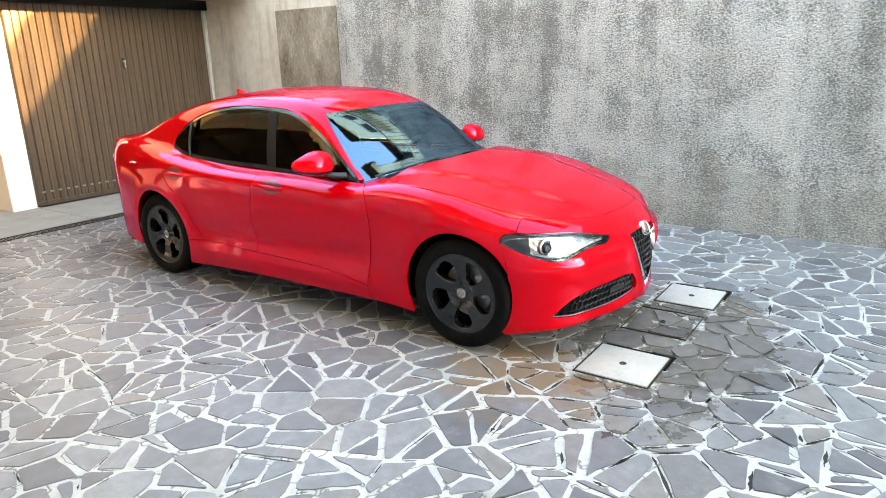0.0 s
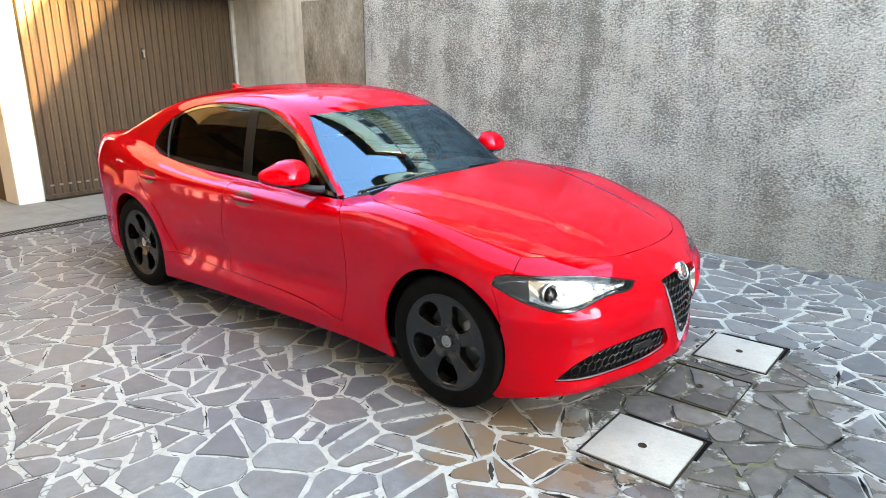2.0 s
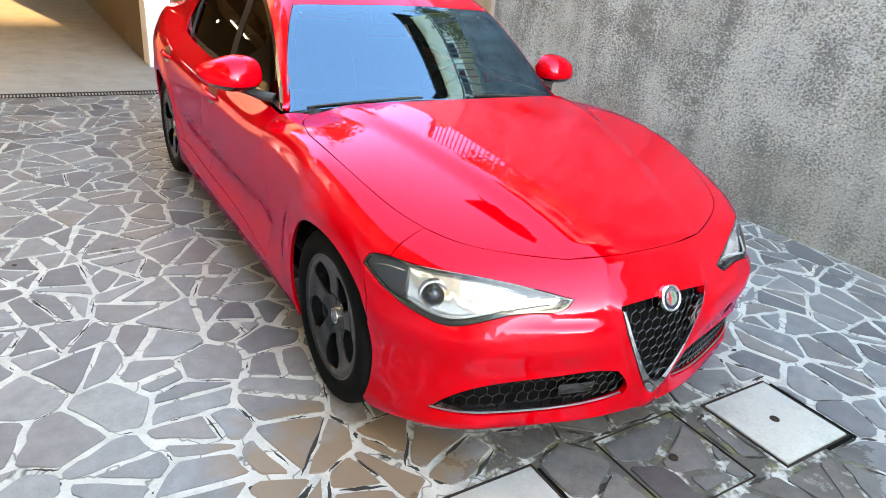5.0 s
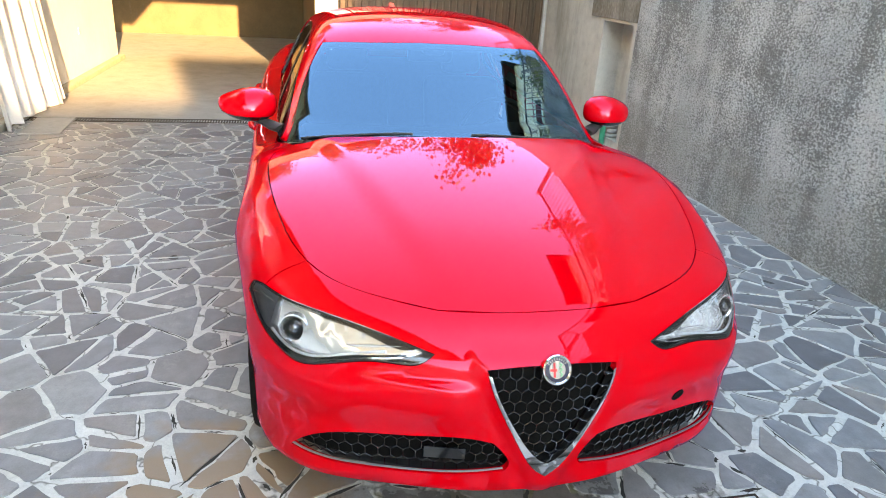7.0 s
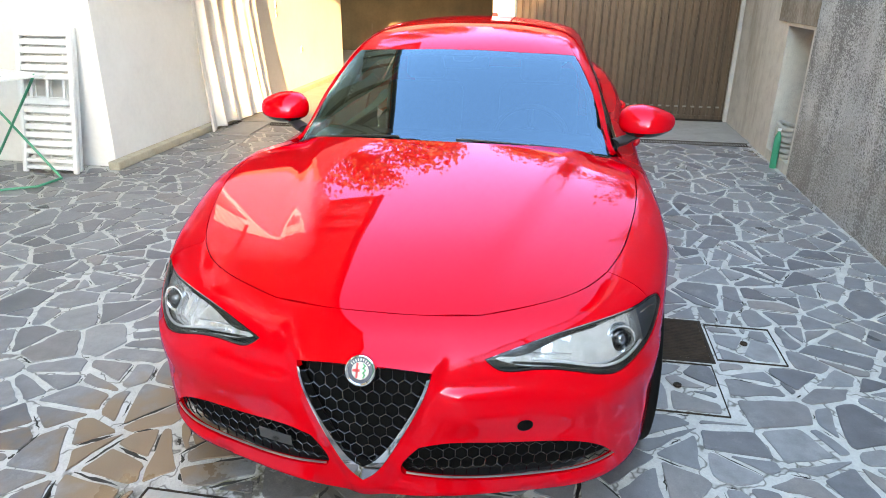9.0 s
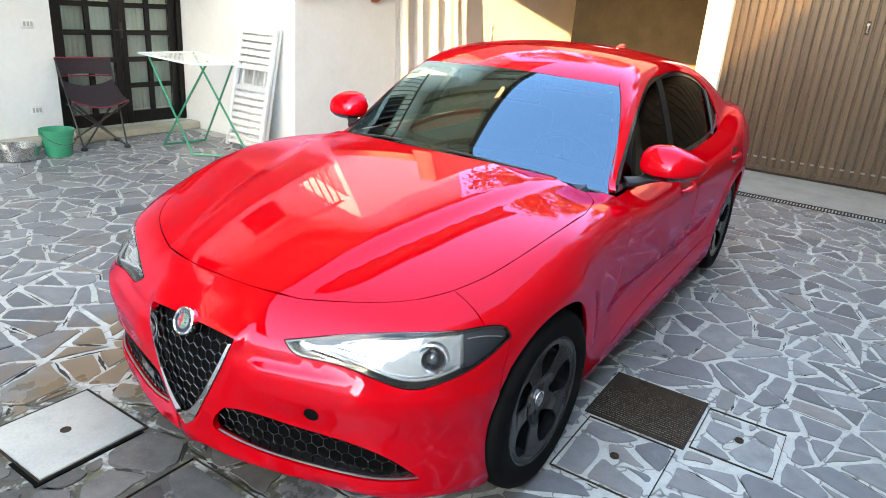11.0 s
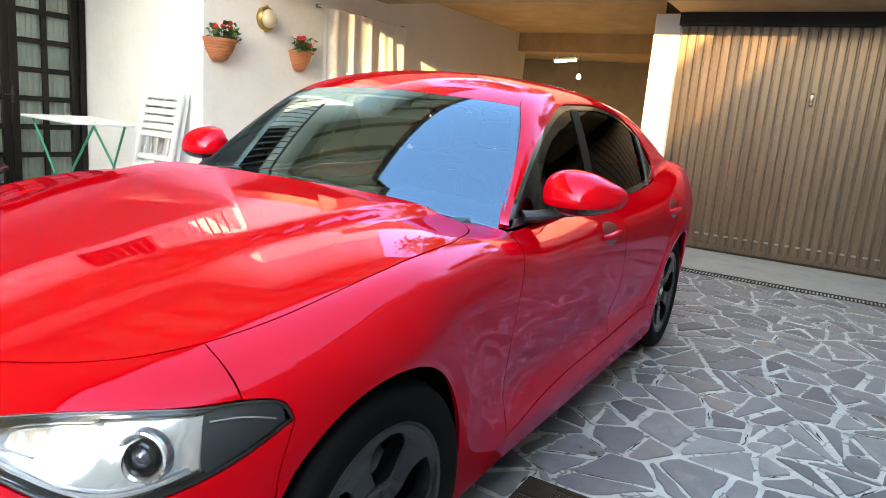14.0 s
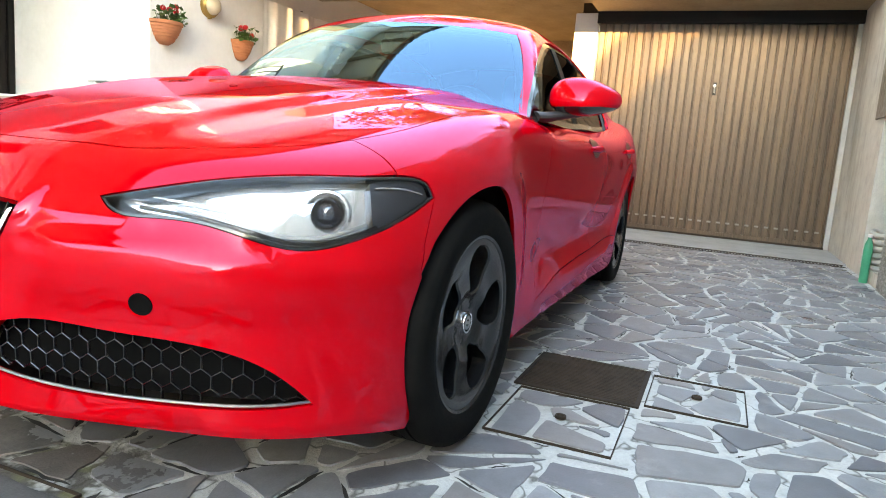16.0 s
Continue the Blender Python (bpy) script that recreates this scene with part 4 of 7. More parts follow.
# sill under the doors
SILL = [(-.675, .85, .178), (-1.2, .85, .182), (-1.8, .85, .180), (-2.510, .85, .149)]
panel("sill", outline([DOOR_LOW[:1] + DOOR_LOW[1:], DOOR_LOW_REAR, [(-2.28, .895, .356), (-2.37, .895, .352), (-2.462, .89, .341)], arch(-WHEELBASE, 2, -30, 5), SILL[::-1], [(-.675, .85, .178), (-.675, .886, .27)]], "side"), "side", tub, "paint", car)

# quarter panel, rear pillar and roof rail in one sheet round the window opening
DLO_LOW = [(-.80, .765, .900), (-1.02, .79, .917), (-1.5, .793, .920), (-1.65, .79, .930), (-2.12, .787, .942), (-2.40, .775, .957), (-2.62, .757, .979), (-2.72, .74, 1.005)]
DLO_END = [(-2.72, .74, 1.005), (-2.762, .722, 1.04), (-2.748, .70, 1.09)]
DLO_TOP = [(-2.748, .70, 1.09), (-2.70, .676, 1.148), (-2.60, .645, 1.215), (-2.45, .615, 1.272), (-2.25, .595, 1.310), (-2.0, .588, 1.328), (-1.75, .595, 1.322), (-1.58, .60, 1.306), (-1.38, .637, 1.252), (-1.11, .695, 1.125), (-.92, .733, .985), (-.80, .765, .900)]
dlo = outline([DLO_LOW, DLO_END, DLO_TOP], "side", .016)
SCREEN_SIDE = [(-.775, .752, .912), (-.90, .715, 1.005), (-1.06, .655, 1.13), (-1.25, .56, 1.285)]
RAIL_TOP = [(-1.25, .56, 1.285), (-1.33, .535, 1.335), (-1.5, .52, 1.378), (-1.9, .51, 1.402), (-2.4, .51, 1.372), (-2.80, .52, 1.30)]
quarter = outline([
    [(-2.60, .77, .974), (-2.72, .74, 1.0)],
    [(-2.72, .74, 1.0), (-2.762, .722, 1.04), (-2.748, .70, 1.09)],
    DLO_TOP,
    [(-.80, .765, .900), (-.775, .752, .912)],
    SCREEN_SIDE, RAIL_TOP,
    [(-2.80, .52, 1.30), (-3.0, .545, 1.235), (-3.25, .60, 1.13), (-3.36, .63, 1.065)],
    [(-3.36, .63, 1.065), (-3.50, .66, 1.03), (-3.60, .70, 1.0)],
    [(-3.60, .70, 1.0), (-3.57, .775, .86), (-3.50, .81, .72), (-3.40, .845, .60)],
    [(-3.40, .845, .60), (-3.30, .87, .54), (-3.139, .88, .4905)],
    [(x, y, z) for x, y, z in arch(-WHEELBASE, 153, 2, 14)],
    [(-2.462, .89, .341), (-2.37, .895, .352), (-2.28, .895, .356)],
    REAR_CUT,
], "side")
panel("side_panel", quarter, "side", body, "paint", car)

# bumper, with the openings for grille and lower intakes
BUMP_LIP = [(.345, .835, .142), (.45, .79, .162), (.55, .69, .175), (.62, .55, .182), (.695, .33, .188), (.735, .2, .192), (.758, 0, .20)]
half_bumper = [
    HOOD_FRONT[::-1], HOOD_TURN[::-1], FB_LINE,
    [FB_MID, *HEAD_TOP[3:]],
    HEAD_LOW, FB_LOW,
    arch(0, 28, -36, 7, narrow=.014),
    [(.278, .85, .126), (.345, .835, .142)],
    BUMP_LIP,
]
bumper = outline(half_bumper + [mirrored(e) for e in reversed(half_bumper)], "front", .016)
GRILLE_TOP = [(.735, -.196, .612), (.745, -.1, .621), (.75, 0, .624), (.745, .1, .621), (.735, .196, .612)]
GRILLE_SIDE = [(.735, .196, .612), (.745, .188, .58), (.77, .125, .435), (.775, .071, .335), (.77, .032, .282), (.765, 0, .258)]
grille_hole = outline([GRILLE_TOP, GRILLE_SIDE, mirrored(GRILLE_SIDE)], "front", .012)
INTAKE = [
    [(.525, .755, .244), (.565, .70, .305), (.60, .655, .338), (.655, .53, .368), (.705, .385, .378), (.748, .22, .384), (.76, .165, .372)],
    [(.76, .165, .372), (.768, .125, .325), (.765, .112, .285), (.755, .125, .268)],
    [(.755, .125, .268), (.742, .22, .252), (.69, .39, .238), (.63, .58, .236), (.525, .755, .244)],
]
intake_hole = outline(INTAKE, "front", .012)
intake_twin = outline([mirrored(e) for e in reversed(INTAKE)], "front", .012)
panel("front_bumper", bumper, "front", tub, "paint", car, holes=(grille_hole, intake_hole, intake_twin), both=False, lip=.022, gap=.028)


def deeper(form, d):
    return lambda x, y, z: form(x, y, z) + d


def honeycomb(name, loop, form, parent, cell=.0205, radius=.0011, depth=.02):
    """A black backing and a hexagonal wire lattice within a loop of the front."""
    panel(name + "_backing", loop, "front", deeper(form, .05), "gap", parent, both=False, lip=.004, gap=.04, shrink=-.004)
    lo, hi = loop.min(0) - cell, loop.max(0) + cell
    wx, wy = cell * 1.732, cell * 1.15
    segs = []
    for j in range(int((hi[1] - lo[1]) / (wy * 1.5)) + 2):
        for i in range(int((hi[0] - lo[0]) / wx) + 2):
            cx, cy = lo[0] + (i + .5 * (j % 2)) * wx, lo[1] + j * wy * 1.5
            ring = [(cx + wx / 2 * sx, cy + wy * sy) for sx, sy in ((0, 1), (1, .5), (1, -.5), (0, -1))]
            segs += list(zip(ring, ring[1:]))
    segs = np.array(segs)
    ok = inside_loop(segs.mean(1), inset(loop, .003))
    segs = segs[ok]
    a, b = on_form(segs[:, 0], "front", deeper(form, depth)), on_form(segs[:, 1], "front", deeper(form, depth))
    verts, faces = [], []
    for p, q in zip(a, b):
        d = (q - p) / max(np.linalg.norm(q - p), 1e-9)
        u = np.cross(d, (1, 0, 0))
        u /= max(np.linalg.norm(u), 1e-9)
        w = np.array((1, 0, 0))
        k = len(verts)
        for c in (p - d * radius, q + d * radius):
            verts += [c + radius * u, c + radius * 1.2 * w, c - radius * u, c - radius * 6 * w]
        faces += [(k + i, k + (i + 1) % 4, k + 4 + (i + 1) % 4, k + 4 + i) for i in range(4)]
    return mesh_object(name, verts, faces, M["wire"], parent, "grey wire honeycomb mesh", smooth=False)


M["wire"] = material("grille_wire", (.022, .022, .024), .22, Coat_Weight=.5, Coat_Roughness=.1)
honeycomb("grille_mesh", grille_hole, tub, car)
honeycomb("intake_mesh", intake_hole, tub, car)
honeycomb("intake_mesh", intake_twin, tub, car)
# black sensor plate behind the mesh of one intake
plate_loop = outline([[(.70, -.36, .335), (.735, -.24, .338)], [(.735, -.24, .338), (.735, -.24, .300)], [(.735, -.24, .300), (.70, -.36, .294)], [(.70, -.36, .294), (.70, -.36, .335)]], "front", .012)
panel("radar_sensor", plate_loop, "front", deeper(tub, .012), "black_gloss", car, "flat black sensor plate in the intake", both=False, lip=.01, gap=.02, shrink=0)
# silver V of the grille
outer = to_plane(GRILLE_SIDE, "front")
v_out = smooth_line(outer, .012)
v_in = smooth_line(to_plane([(.74, .186, .609), (.75, .174, .57), (.77, .108, .435), (.775, .050, .348), (.77, .015, .318), (.765, 0, .312)], "front"), .012)
v_loop = np.concatenate((v_out[1:], v_out[-2:0:-1] * (-1, 1), v_in[1:] * (-1, 1), v_in[-2:0:-1]))
panel("grille_surround", v_loop, "front", deeper(tub, -.004), "chrome", car, "satin silver V-shaped surround", both=False, gap=.012, lip=.03, shrink=.001)
for loop in (INTAKE[2], mirrored(INTAKE[2])):
    strip("intake_trim", [(x, y, z + .004) for x, y, z in loop], "front", deeper(tub, .008), "chrome_dark", car, .0035, both=False)

# glass and roof
SCREEN_LOW = [(-.555, 0, .97), (-.60, .28, .965), (-.69, .58, .94), (-.775, .752, .912)]
HEADER = [(-1.25, .56, 1.285), (-1.145, .3, 1.31), (-1.108, 0, 1.318)]
half = [SCREEN_LOW, SCREEN_SIDE, HEADER]
screen_loop = outline(half + [mirrored(e) for e in reversed(half)], "top")
screen = panel("windscreen", screen_loop, "top", cabin, "windscreen", car, "laminated windscreen with sky blue tinted into its gloss", both=False, gap=.04, lip=.006)[0]
# Shading normals halved sideways so reflections fall as on a flatter screen.
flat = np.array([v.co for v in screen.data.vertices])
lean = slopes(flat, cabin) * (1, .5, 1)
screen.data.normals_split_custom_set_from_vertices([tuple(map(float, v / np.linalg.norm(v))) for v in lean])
panel("windscreen_seal", screen_loop, "top", deeper(cabin, .004), "black_gloss", car, both=False, gap=.03, lip=.01, holes=(inset(screen_loop, .028),), shrink=-.004)
REAR_HEAD = [(-2.80, .52, 1.30), (-2.74, .3, 1.355), (-2.72, 0, 1.37)]
half = [HEADER[::-1], RAIL_TOP, REAR_HEAD]
roof_loop = outline([HEADER[::-1], RAIL_TOP, REAR_HEAD, mirrored(REAR_HEAD), mirrored(RAIL_TOP), mirrored(HEADER[::-1])], "top")
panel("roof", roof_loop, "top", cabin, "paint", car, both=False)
BACK_SIDE = [(-2.80, .52, 1.30), (-3.0, .545, 1.235), (-3.25, .60, 1.13), (-3.36, .63, 1.065)]
BACK_LOW = [(-3.36, .63, 1.065), (-3.41, .35, 1.09), (-3.43, 0, 1.095)]
back_loop = outline([REAR_HEAD[::-1], BACK_SIDE, BACK_LOW, mirrored(BACK_LOW), mirrored(BACK_SIDE), mirrored(REAR_HEAD[::-1])], "top")
panel("rear_window", back_loop, "top", body, "privacy_glass", car, both=False, gap=.05, lip=.006)
LID = [(-3.36, .63, 1.065), (-3.50, .66, 1.03), (-3.60, .70, 1.0)]
LID_END = [(-3.60, .70, 1.0), (-3.77, .45, 1.02), (-3.82, 0, 1.03)]
panel("boot_lid", outline([BACK_LOW[::-1], LID, LID_END, mirrored(LID_END), mirrored(LID), mirrored(BACK_LOW[::-1])], "top"), "top", body, "paint", car, both=False)
REAR_EDGE = [(-3.60, .70, 1.0), (-3.57, .775, .86), (-3.50, .81, .72), (-3.40, .845, .60)]
REAR_LINE = [(-3.40, .845, .60), (-3.70, .70, .62), (-3.83, .35, .64), (-3.85, 0, .64)]
rear_face = [LID_END[::-1], REAR_EDGE, REAR_LINE]
panel("tail_panel", outline(rear_face + [mirrored(e) for e in reversed(rear_face)], "rear"), "rear", body, "paint", car, both=False, gap=.05)
REAR_LOW = [(-3.16, .87, .20), (-3.45, .83, .20), (-3.70, .65, .22), (-3.8, 0, .24)]
rear_bumper = [REAR_LINE[::-1], [(-3.40, .845, .60), (-3.30, .87, .54), (-3.139, .88, .4905)], arch(-WHEELBASE, 153, 198, 6), [(-3.160, .87, .217), (-3.16, .87, .20)], REAR_LOW]
panel("rear_bumper", outline(rear_bumper + [mirrored(e) for e in reversed(rear_bumper)], "rear"), "rear", body, "paint", car, both=False, gap=.05)
tail = [[(-3.55, .765, .90), (-3.60, .74, .94), (-3.72, .60, .955), (-3.79, .42, .95)], [(-3.79, .42, .95), (-3.80, .40, .90), (-3.74, .60, .86), (-3.60, .76, .855), (-3.55, .765, .90)]]
for flip in (False, True):
    loop = outline([mirrored(e) for e in reversed(tail)] if flip else tail, "rear", .015)
    panel("tail_light", loop, "rear", body, "tail_red", car, "dark red tail light", both=False, proud=.004, lip=.012)

# side windows: black surround, then the panes
panel("window_surround", inset(dlo, -.006), "side", deeper(cabin, .006), "black_gloss", car, "gloss black window surround", holes=(inset(dlo, .016),), gap=.02, lip=.012, shrink=0)
pane = inset(dlo, .013)


def cut(loop, x0, x1, lean):
    """The part of a loop between two leaning lines."""
    x, v = loop.T
    q = np.stack((np.clip(x, x0 + lean * (v - .45), x1 + lean * (v - .45)), v), 1)
    keep = np.linalg.norm(np.diff(q, axis=0, append=q[:1]), axis=1) > 1e-5
    return q[keep]


panel("quarter_window", cut(pane, -2.9, -2.555, .15), "side", deeper(cabin, .010), "privacy_glass", car, lip=.005, shrink=0)
panel("rear_side_window", cut(pane, -2.53, -1.76, .42), "side", deeper(cabin, .010), "privacy_glass", car, "dark tinted rear side window", lip=.005, shrink=0)
panel("front_side_window", cut(pane, -1.67, -.93, .42), "side", deeper(cabin, .010), "side_glass", car, lip=.005, shrink=0)
panel("b_pillar", cut(pane, -1.76, -1.67, .42), "side", deeper(cabin, .006), "pillar_black", car, lip=.012, shrink=0)
panel("sail_trim", cut(pane, -.94, -.7, .42), "side", deeper(cabin, .006), "black", car, lip=.012, shrink=0)
strip("window_division", [(-2.50, .79, .965), (-2.57, .72, 1.09), (-2.60, .65, 1.21)], "side", deeper(cabin, .006), "black", car, .009)



# ---- the car: wheels, lamps, mirrors, badge, cabin ----
def cdt_plate(outer, holes, gap=.012):
    """Triangles of a flat outline with holes: its places and faces, and its rim edges."""
    loops = [np.asarray(outer)] + [np.asarray(h) for h in holes]
    lo, hi = loops[0].min(0), loops[0].max(0)
    gx, gy = np.meshgrid(np.arange(lo[0], hi[0], gap), np.arange(lo[1], hi[1], gap))
    grid = np.stack((gx.ravel(), gy.ravel()), 1)
    keep = inside_loop(grid, inset(loops[0], gap * .4))
    for h in loops[1:]:
        keep &= ~inside_loop(grid, inset(h, -gap * .4))
    pts = np.concatenate(loops + [grid[keep]])
    edges, at = [], 0
    for q in loops:
        edges += [(at + i, at + (i + 1) % len(q)) for i in range(len(q))]
        at += len(q)
    vs, _, fs, _, _, _ = delaunay_2d_cdt([Vector(q) for q in pts], edges, [], 0, 1e-7)
    vs = np.array([(v.x, v.y) for v in vs])
    fs = np.array([f for f in fs if len(f) == 3])
    mid = vs[fs].mean(1)
    keep = inside_loop(mid, loops[0])
    for h in loops[1:]:
        keep &= ~inside_loop(mid, h)
    return vs, fs[keep]


def pressed_plate(name, outer, holes, height, depth, mat, parent, label="", gap=.012):
    """A plate with holes, its face at height(r) and walls going down by depth."""
    vs, fs = cdt_plate(outer, holes, gap)
    r = np.hypot(*vs.T)
    top = np.column_stack((vs, height(r)))
    area = np.cross(vs[fs[:, 1]] - vs[fs[:, 0]], vs[fs[:, 2]] - vs[fs[:, 0]])
    fs[area < 0] = fs[area < 0][:, ::-1]
    used = {(f[i], f[(i + 1) % 3]) for f in fs for i in range(3)}
    rim = [e for e in used if (e[1], e[0]) not in used]
    bm = bmesh.new()
    tv = [bm.verts.new(p) for p in top]
    for f in fs:
        bm.faces.new([tv[i] for i in f])
    out = {}
    for a, b in rim:
        d = vs[b] - vs[a]
        n = np.array((d[1], -d[0])) / max(np.hypot(*d), 1e-9)
        for i in (a, b):
            out[i] = out.get(i, 0) + n
    low = {}
    for a, b in rim:
        for i in (a, b):
            if i not in low:
                c = vs[i] + .0045 * out[i] / max(np.hypot(*out[i]), 1e-9)
                low[i] = (bm.verts.new((c[0], c[1], top[i][2] - .005)), bm.verts.new((c[0], c[1], top[i][2] - depth)))
        bm.faces.new((tv[b], tv[a], low[a][0], low[b][0]))
    for a, b in rim:
        bm.faces.new((low[b][0], low[a][0], low[a][1], low[b][1]))
    bmesh.ops.remove_doubles(bm, verts=bm.verts, dist=1e-6)
    return part(name, bm, mat, parent, label)


def circle(r, n, cx=0.0, cy=0.0):
    return np.array([(cx + r * math.cos(6.28319 * i / n), cy + r * math.sin(6.28319 * i / n)) for i in range(n)])


def spoke_hole(a):
    """The rounded opening between two spokes, at the angle a."""
    pts = []
    for i in range(40):
        t = 6.28319 * i / 40
        c, s = math.cos(t), math.sin(t)
        u = math.copysign(abs(c) ** .66, c) * .068
        w = math.copysign(abs(s) ** .80, s) * (.056 + .44 * u)
        r = .1425 + u
        ang = a + w / r + .7 * u
        pts.append((r * math.cos(ang), r * math.sin(ang)))
    return np.array(pts)


def wheel_part(parent):
    """One wheel, its face towards +z, hub at the origin."""
    bm = bmesh.new()
    lathe(bm, [(.222, .012), (.228, .020), (.236, .022), (.2375, .016), (.236, .006), (.226, -.004), (.212, -.05), (.208, -.17), (.226, -.19), (.236, -.20)], 64)
    w = part("wheel", bm, "rim", parent, "dark grey five-spoke alloy wheel")
    tyre = [(.234, .018), (.240, .024), (.262, .030), (.290, .031), (.310, .026), (.322, .012), (.3265, -.002), (.328, -.02)]
    for g in (-.035, -.07, -.10, -.135):
        tyre += [(.328, g + .004), (.3215, g + .003), (.3215, g - .003), (.328, g - .004)]
    tyre += [(.328, -.155), (.326, -.178), (.318, -.196), (.29, -.212), (.262, -.212), (.236, -.20)]
    bm = bmesh.new()
    lathe(bm, tyre, 72)
    part("tyre", bm, "rubber", w)
    holes = [spoke_hole(6.28319 * (k + .5) / 5) for k in range(5)] + [circle(.011, 12, .052 * math.cos(6.28319 * (k + .1) / 5), .052 * math.sin(6.28319 * (k + .1) / 5)) for k in range(5)]
    pressed_plate("rim_face", circle(.226, 72), holes, lambda r: .006 + .012 * step((r - .13) / .09) - .016 * step((.11 - r) / .06), .048, "rim", w, gap=.010)
    for k in range(5):
        a = 6.28319 * (k + .1) / 5
        simple("wheel_bolt", lambda bm: lathe(bm, [(0, -.014), (.008, -.014), (.009, -.022), (.009, -.05)], 6, pose(.052 * math.cos(a), .052 * math.sin(a), 0)), "black", w)
    bm = bmesh.new()
    lathe(bm, [(0, .0005), (.020, 0), (.027, -.003), (.029, -.012)], 32)
    cap = part("hub_cap", bm, "black_gloss", w)
    bm = bmesh.new()
    lathe(bm, [(.024, .001), (.0285, .002), (.030, -.002), (.030, -.010)], 32)
    part("hub_ring", bm, "chrome", w)
    bm = bmesh.new()
    lathe(bm, [(.010, .0012), (.017, .0022), (.019, .001)], 16)
    box(bm, (-.004, -.016, .0005), (.004, .016, .002))
    part("hub_emblem", bm, "caliper", w)
    bm = bmesh.new()
    lathe(bm, [(.06, -.075), (.075, -.070), (.155, -.072), (.158, -.078), (.155, -.09), (.06, -.09)], 48)
    part("brake_disc", bm, "disc", w)
    bm = bmesh.new()
    box(bm, (.085, -.07, -.105), (.170, .07, -.040), .014, 3)
    part("brake_caliper", bm, "caliper", w)
    return w


first_wheel = wheel_part(car)
first_wheel.matrix_basis = pose(0, -.852, HUB, 90, 0, 0) @ pose(0, 0, 0, 0, 0, 20)
copy_thing(first_wheel, pose(-WHEELBASE, -.858, HUB, 90, 0, 0) @ pose(0, 0, 0, 0, 0, 50))
copy_thing(first_wheel, pose(0, .882, HUB, 0, 0, -2.5) @ pose(0, 0, 0, -90, 0, 0) @ pose(0, 0, 0, 0, 0, 80))
copy_thing(first_wheel, pose(-WHEELBASE, .858, HUB, -90, 0, 0) @ pose(0, 0, 0, 0, 0, 10))


def liner(wx, side):
    """The dark shell inside a wheel arch."""
    bm = bmesh.new()
    rows = []
    FIRST, LAST = (16, 194) if wx == 0 else (-4, 198)
    for y in (.90, .80, .60, .50):
        rr = ARCH_R + (.004 if y > .85 else .012)
        rows.append([bm.verts.new((wx + rr * math.cos(radians(a)), side * min(y, .845), HUB + rr * math.sin(radians(a)))) for a in range(FIRST, LAST, 8)])
    for a, b in zip(rows, rows[1:]):
        for i in range(len(a) - 1):
            bm.faces.new((a[i], a[i + 1], b[i + 1], b[i]))
    bm.faces.new(rows[-1])
    part("wheel_liner", bm, "gap", car)


for wx in (0, -WHEELBASE):
    for side in (1, -1):
        liner(wx, side)
bm = bmesh.new()
box(bm, (-3.6, -.72, .15), (-3.16, .72, .19), .01)
box(bm, (-2.46, -.76, .195), (-.36, .76, .22), .01)
box(bm, (-3.2, -.48, .17), (.45, .48, .20), .01)
part("undertray", bm, "gap", car)
bm = bmesh.new()
plate(bm, [(.36, -.78), (.55, -.62), (.68, -.3), (.70, 0), (.68, .3), (.55, .62), (.36, .78)], .205, .215)
part("front_undertray", bm, "black", car)


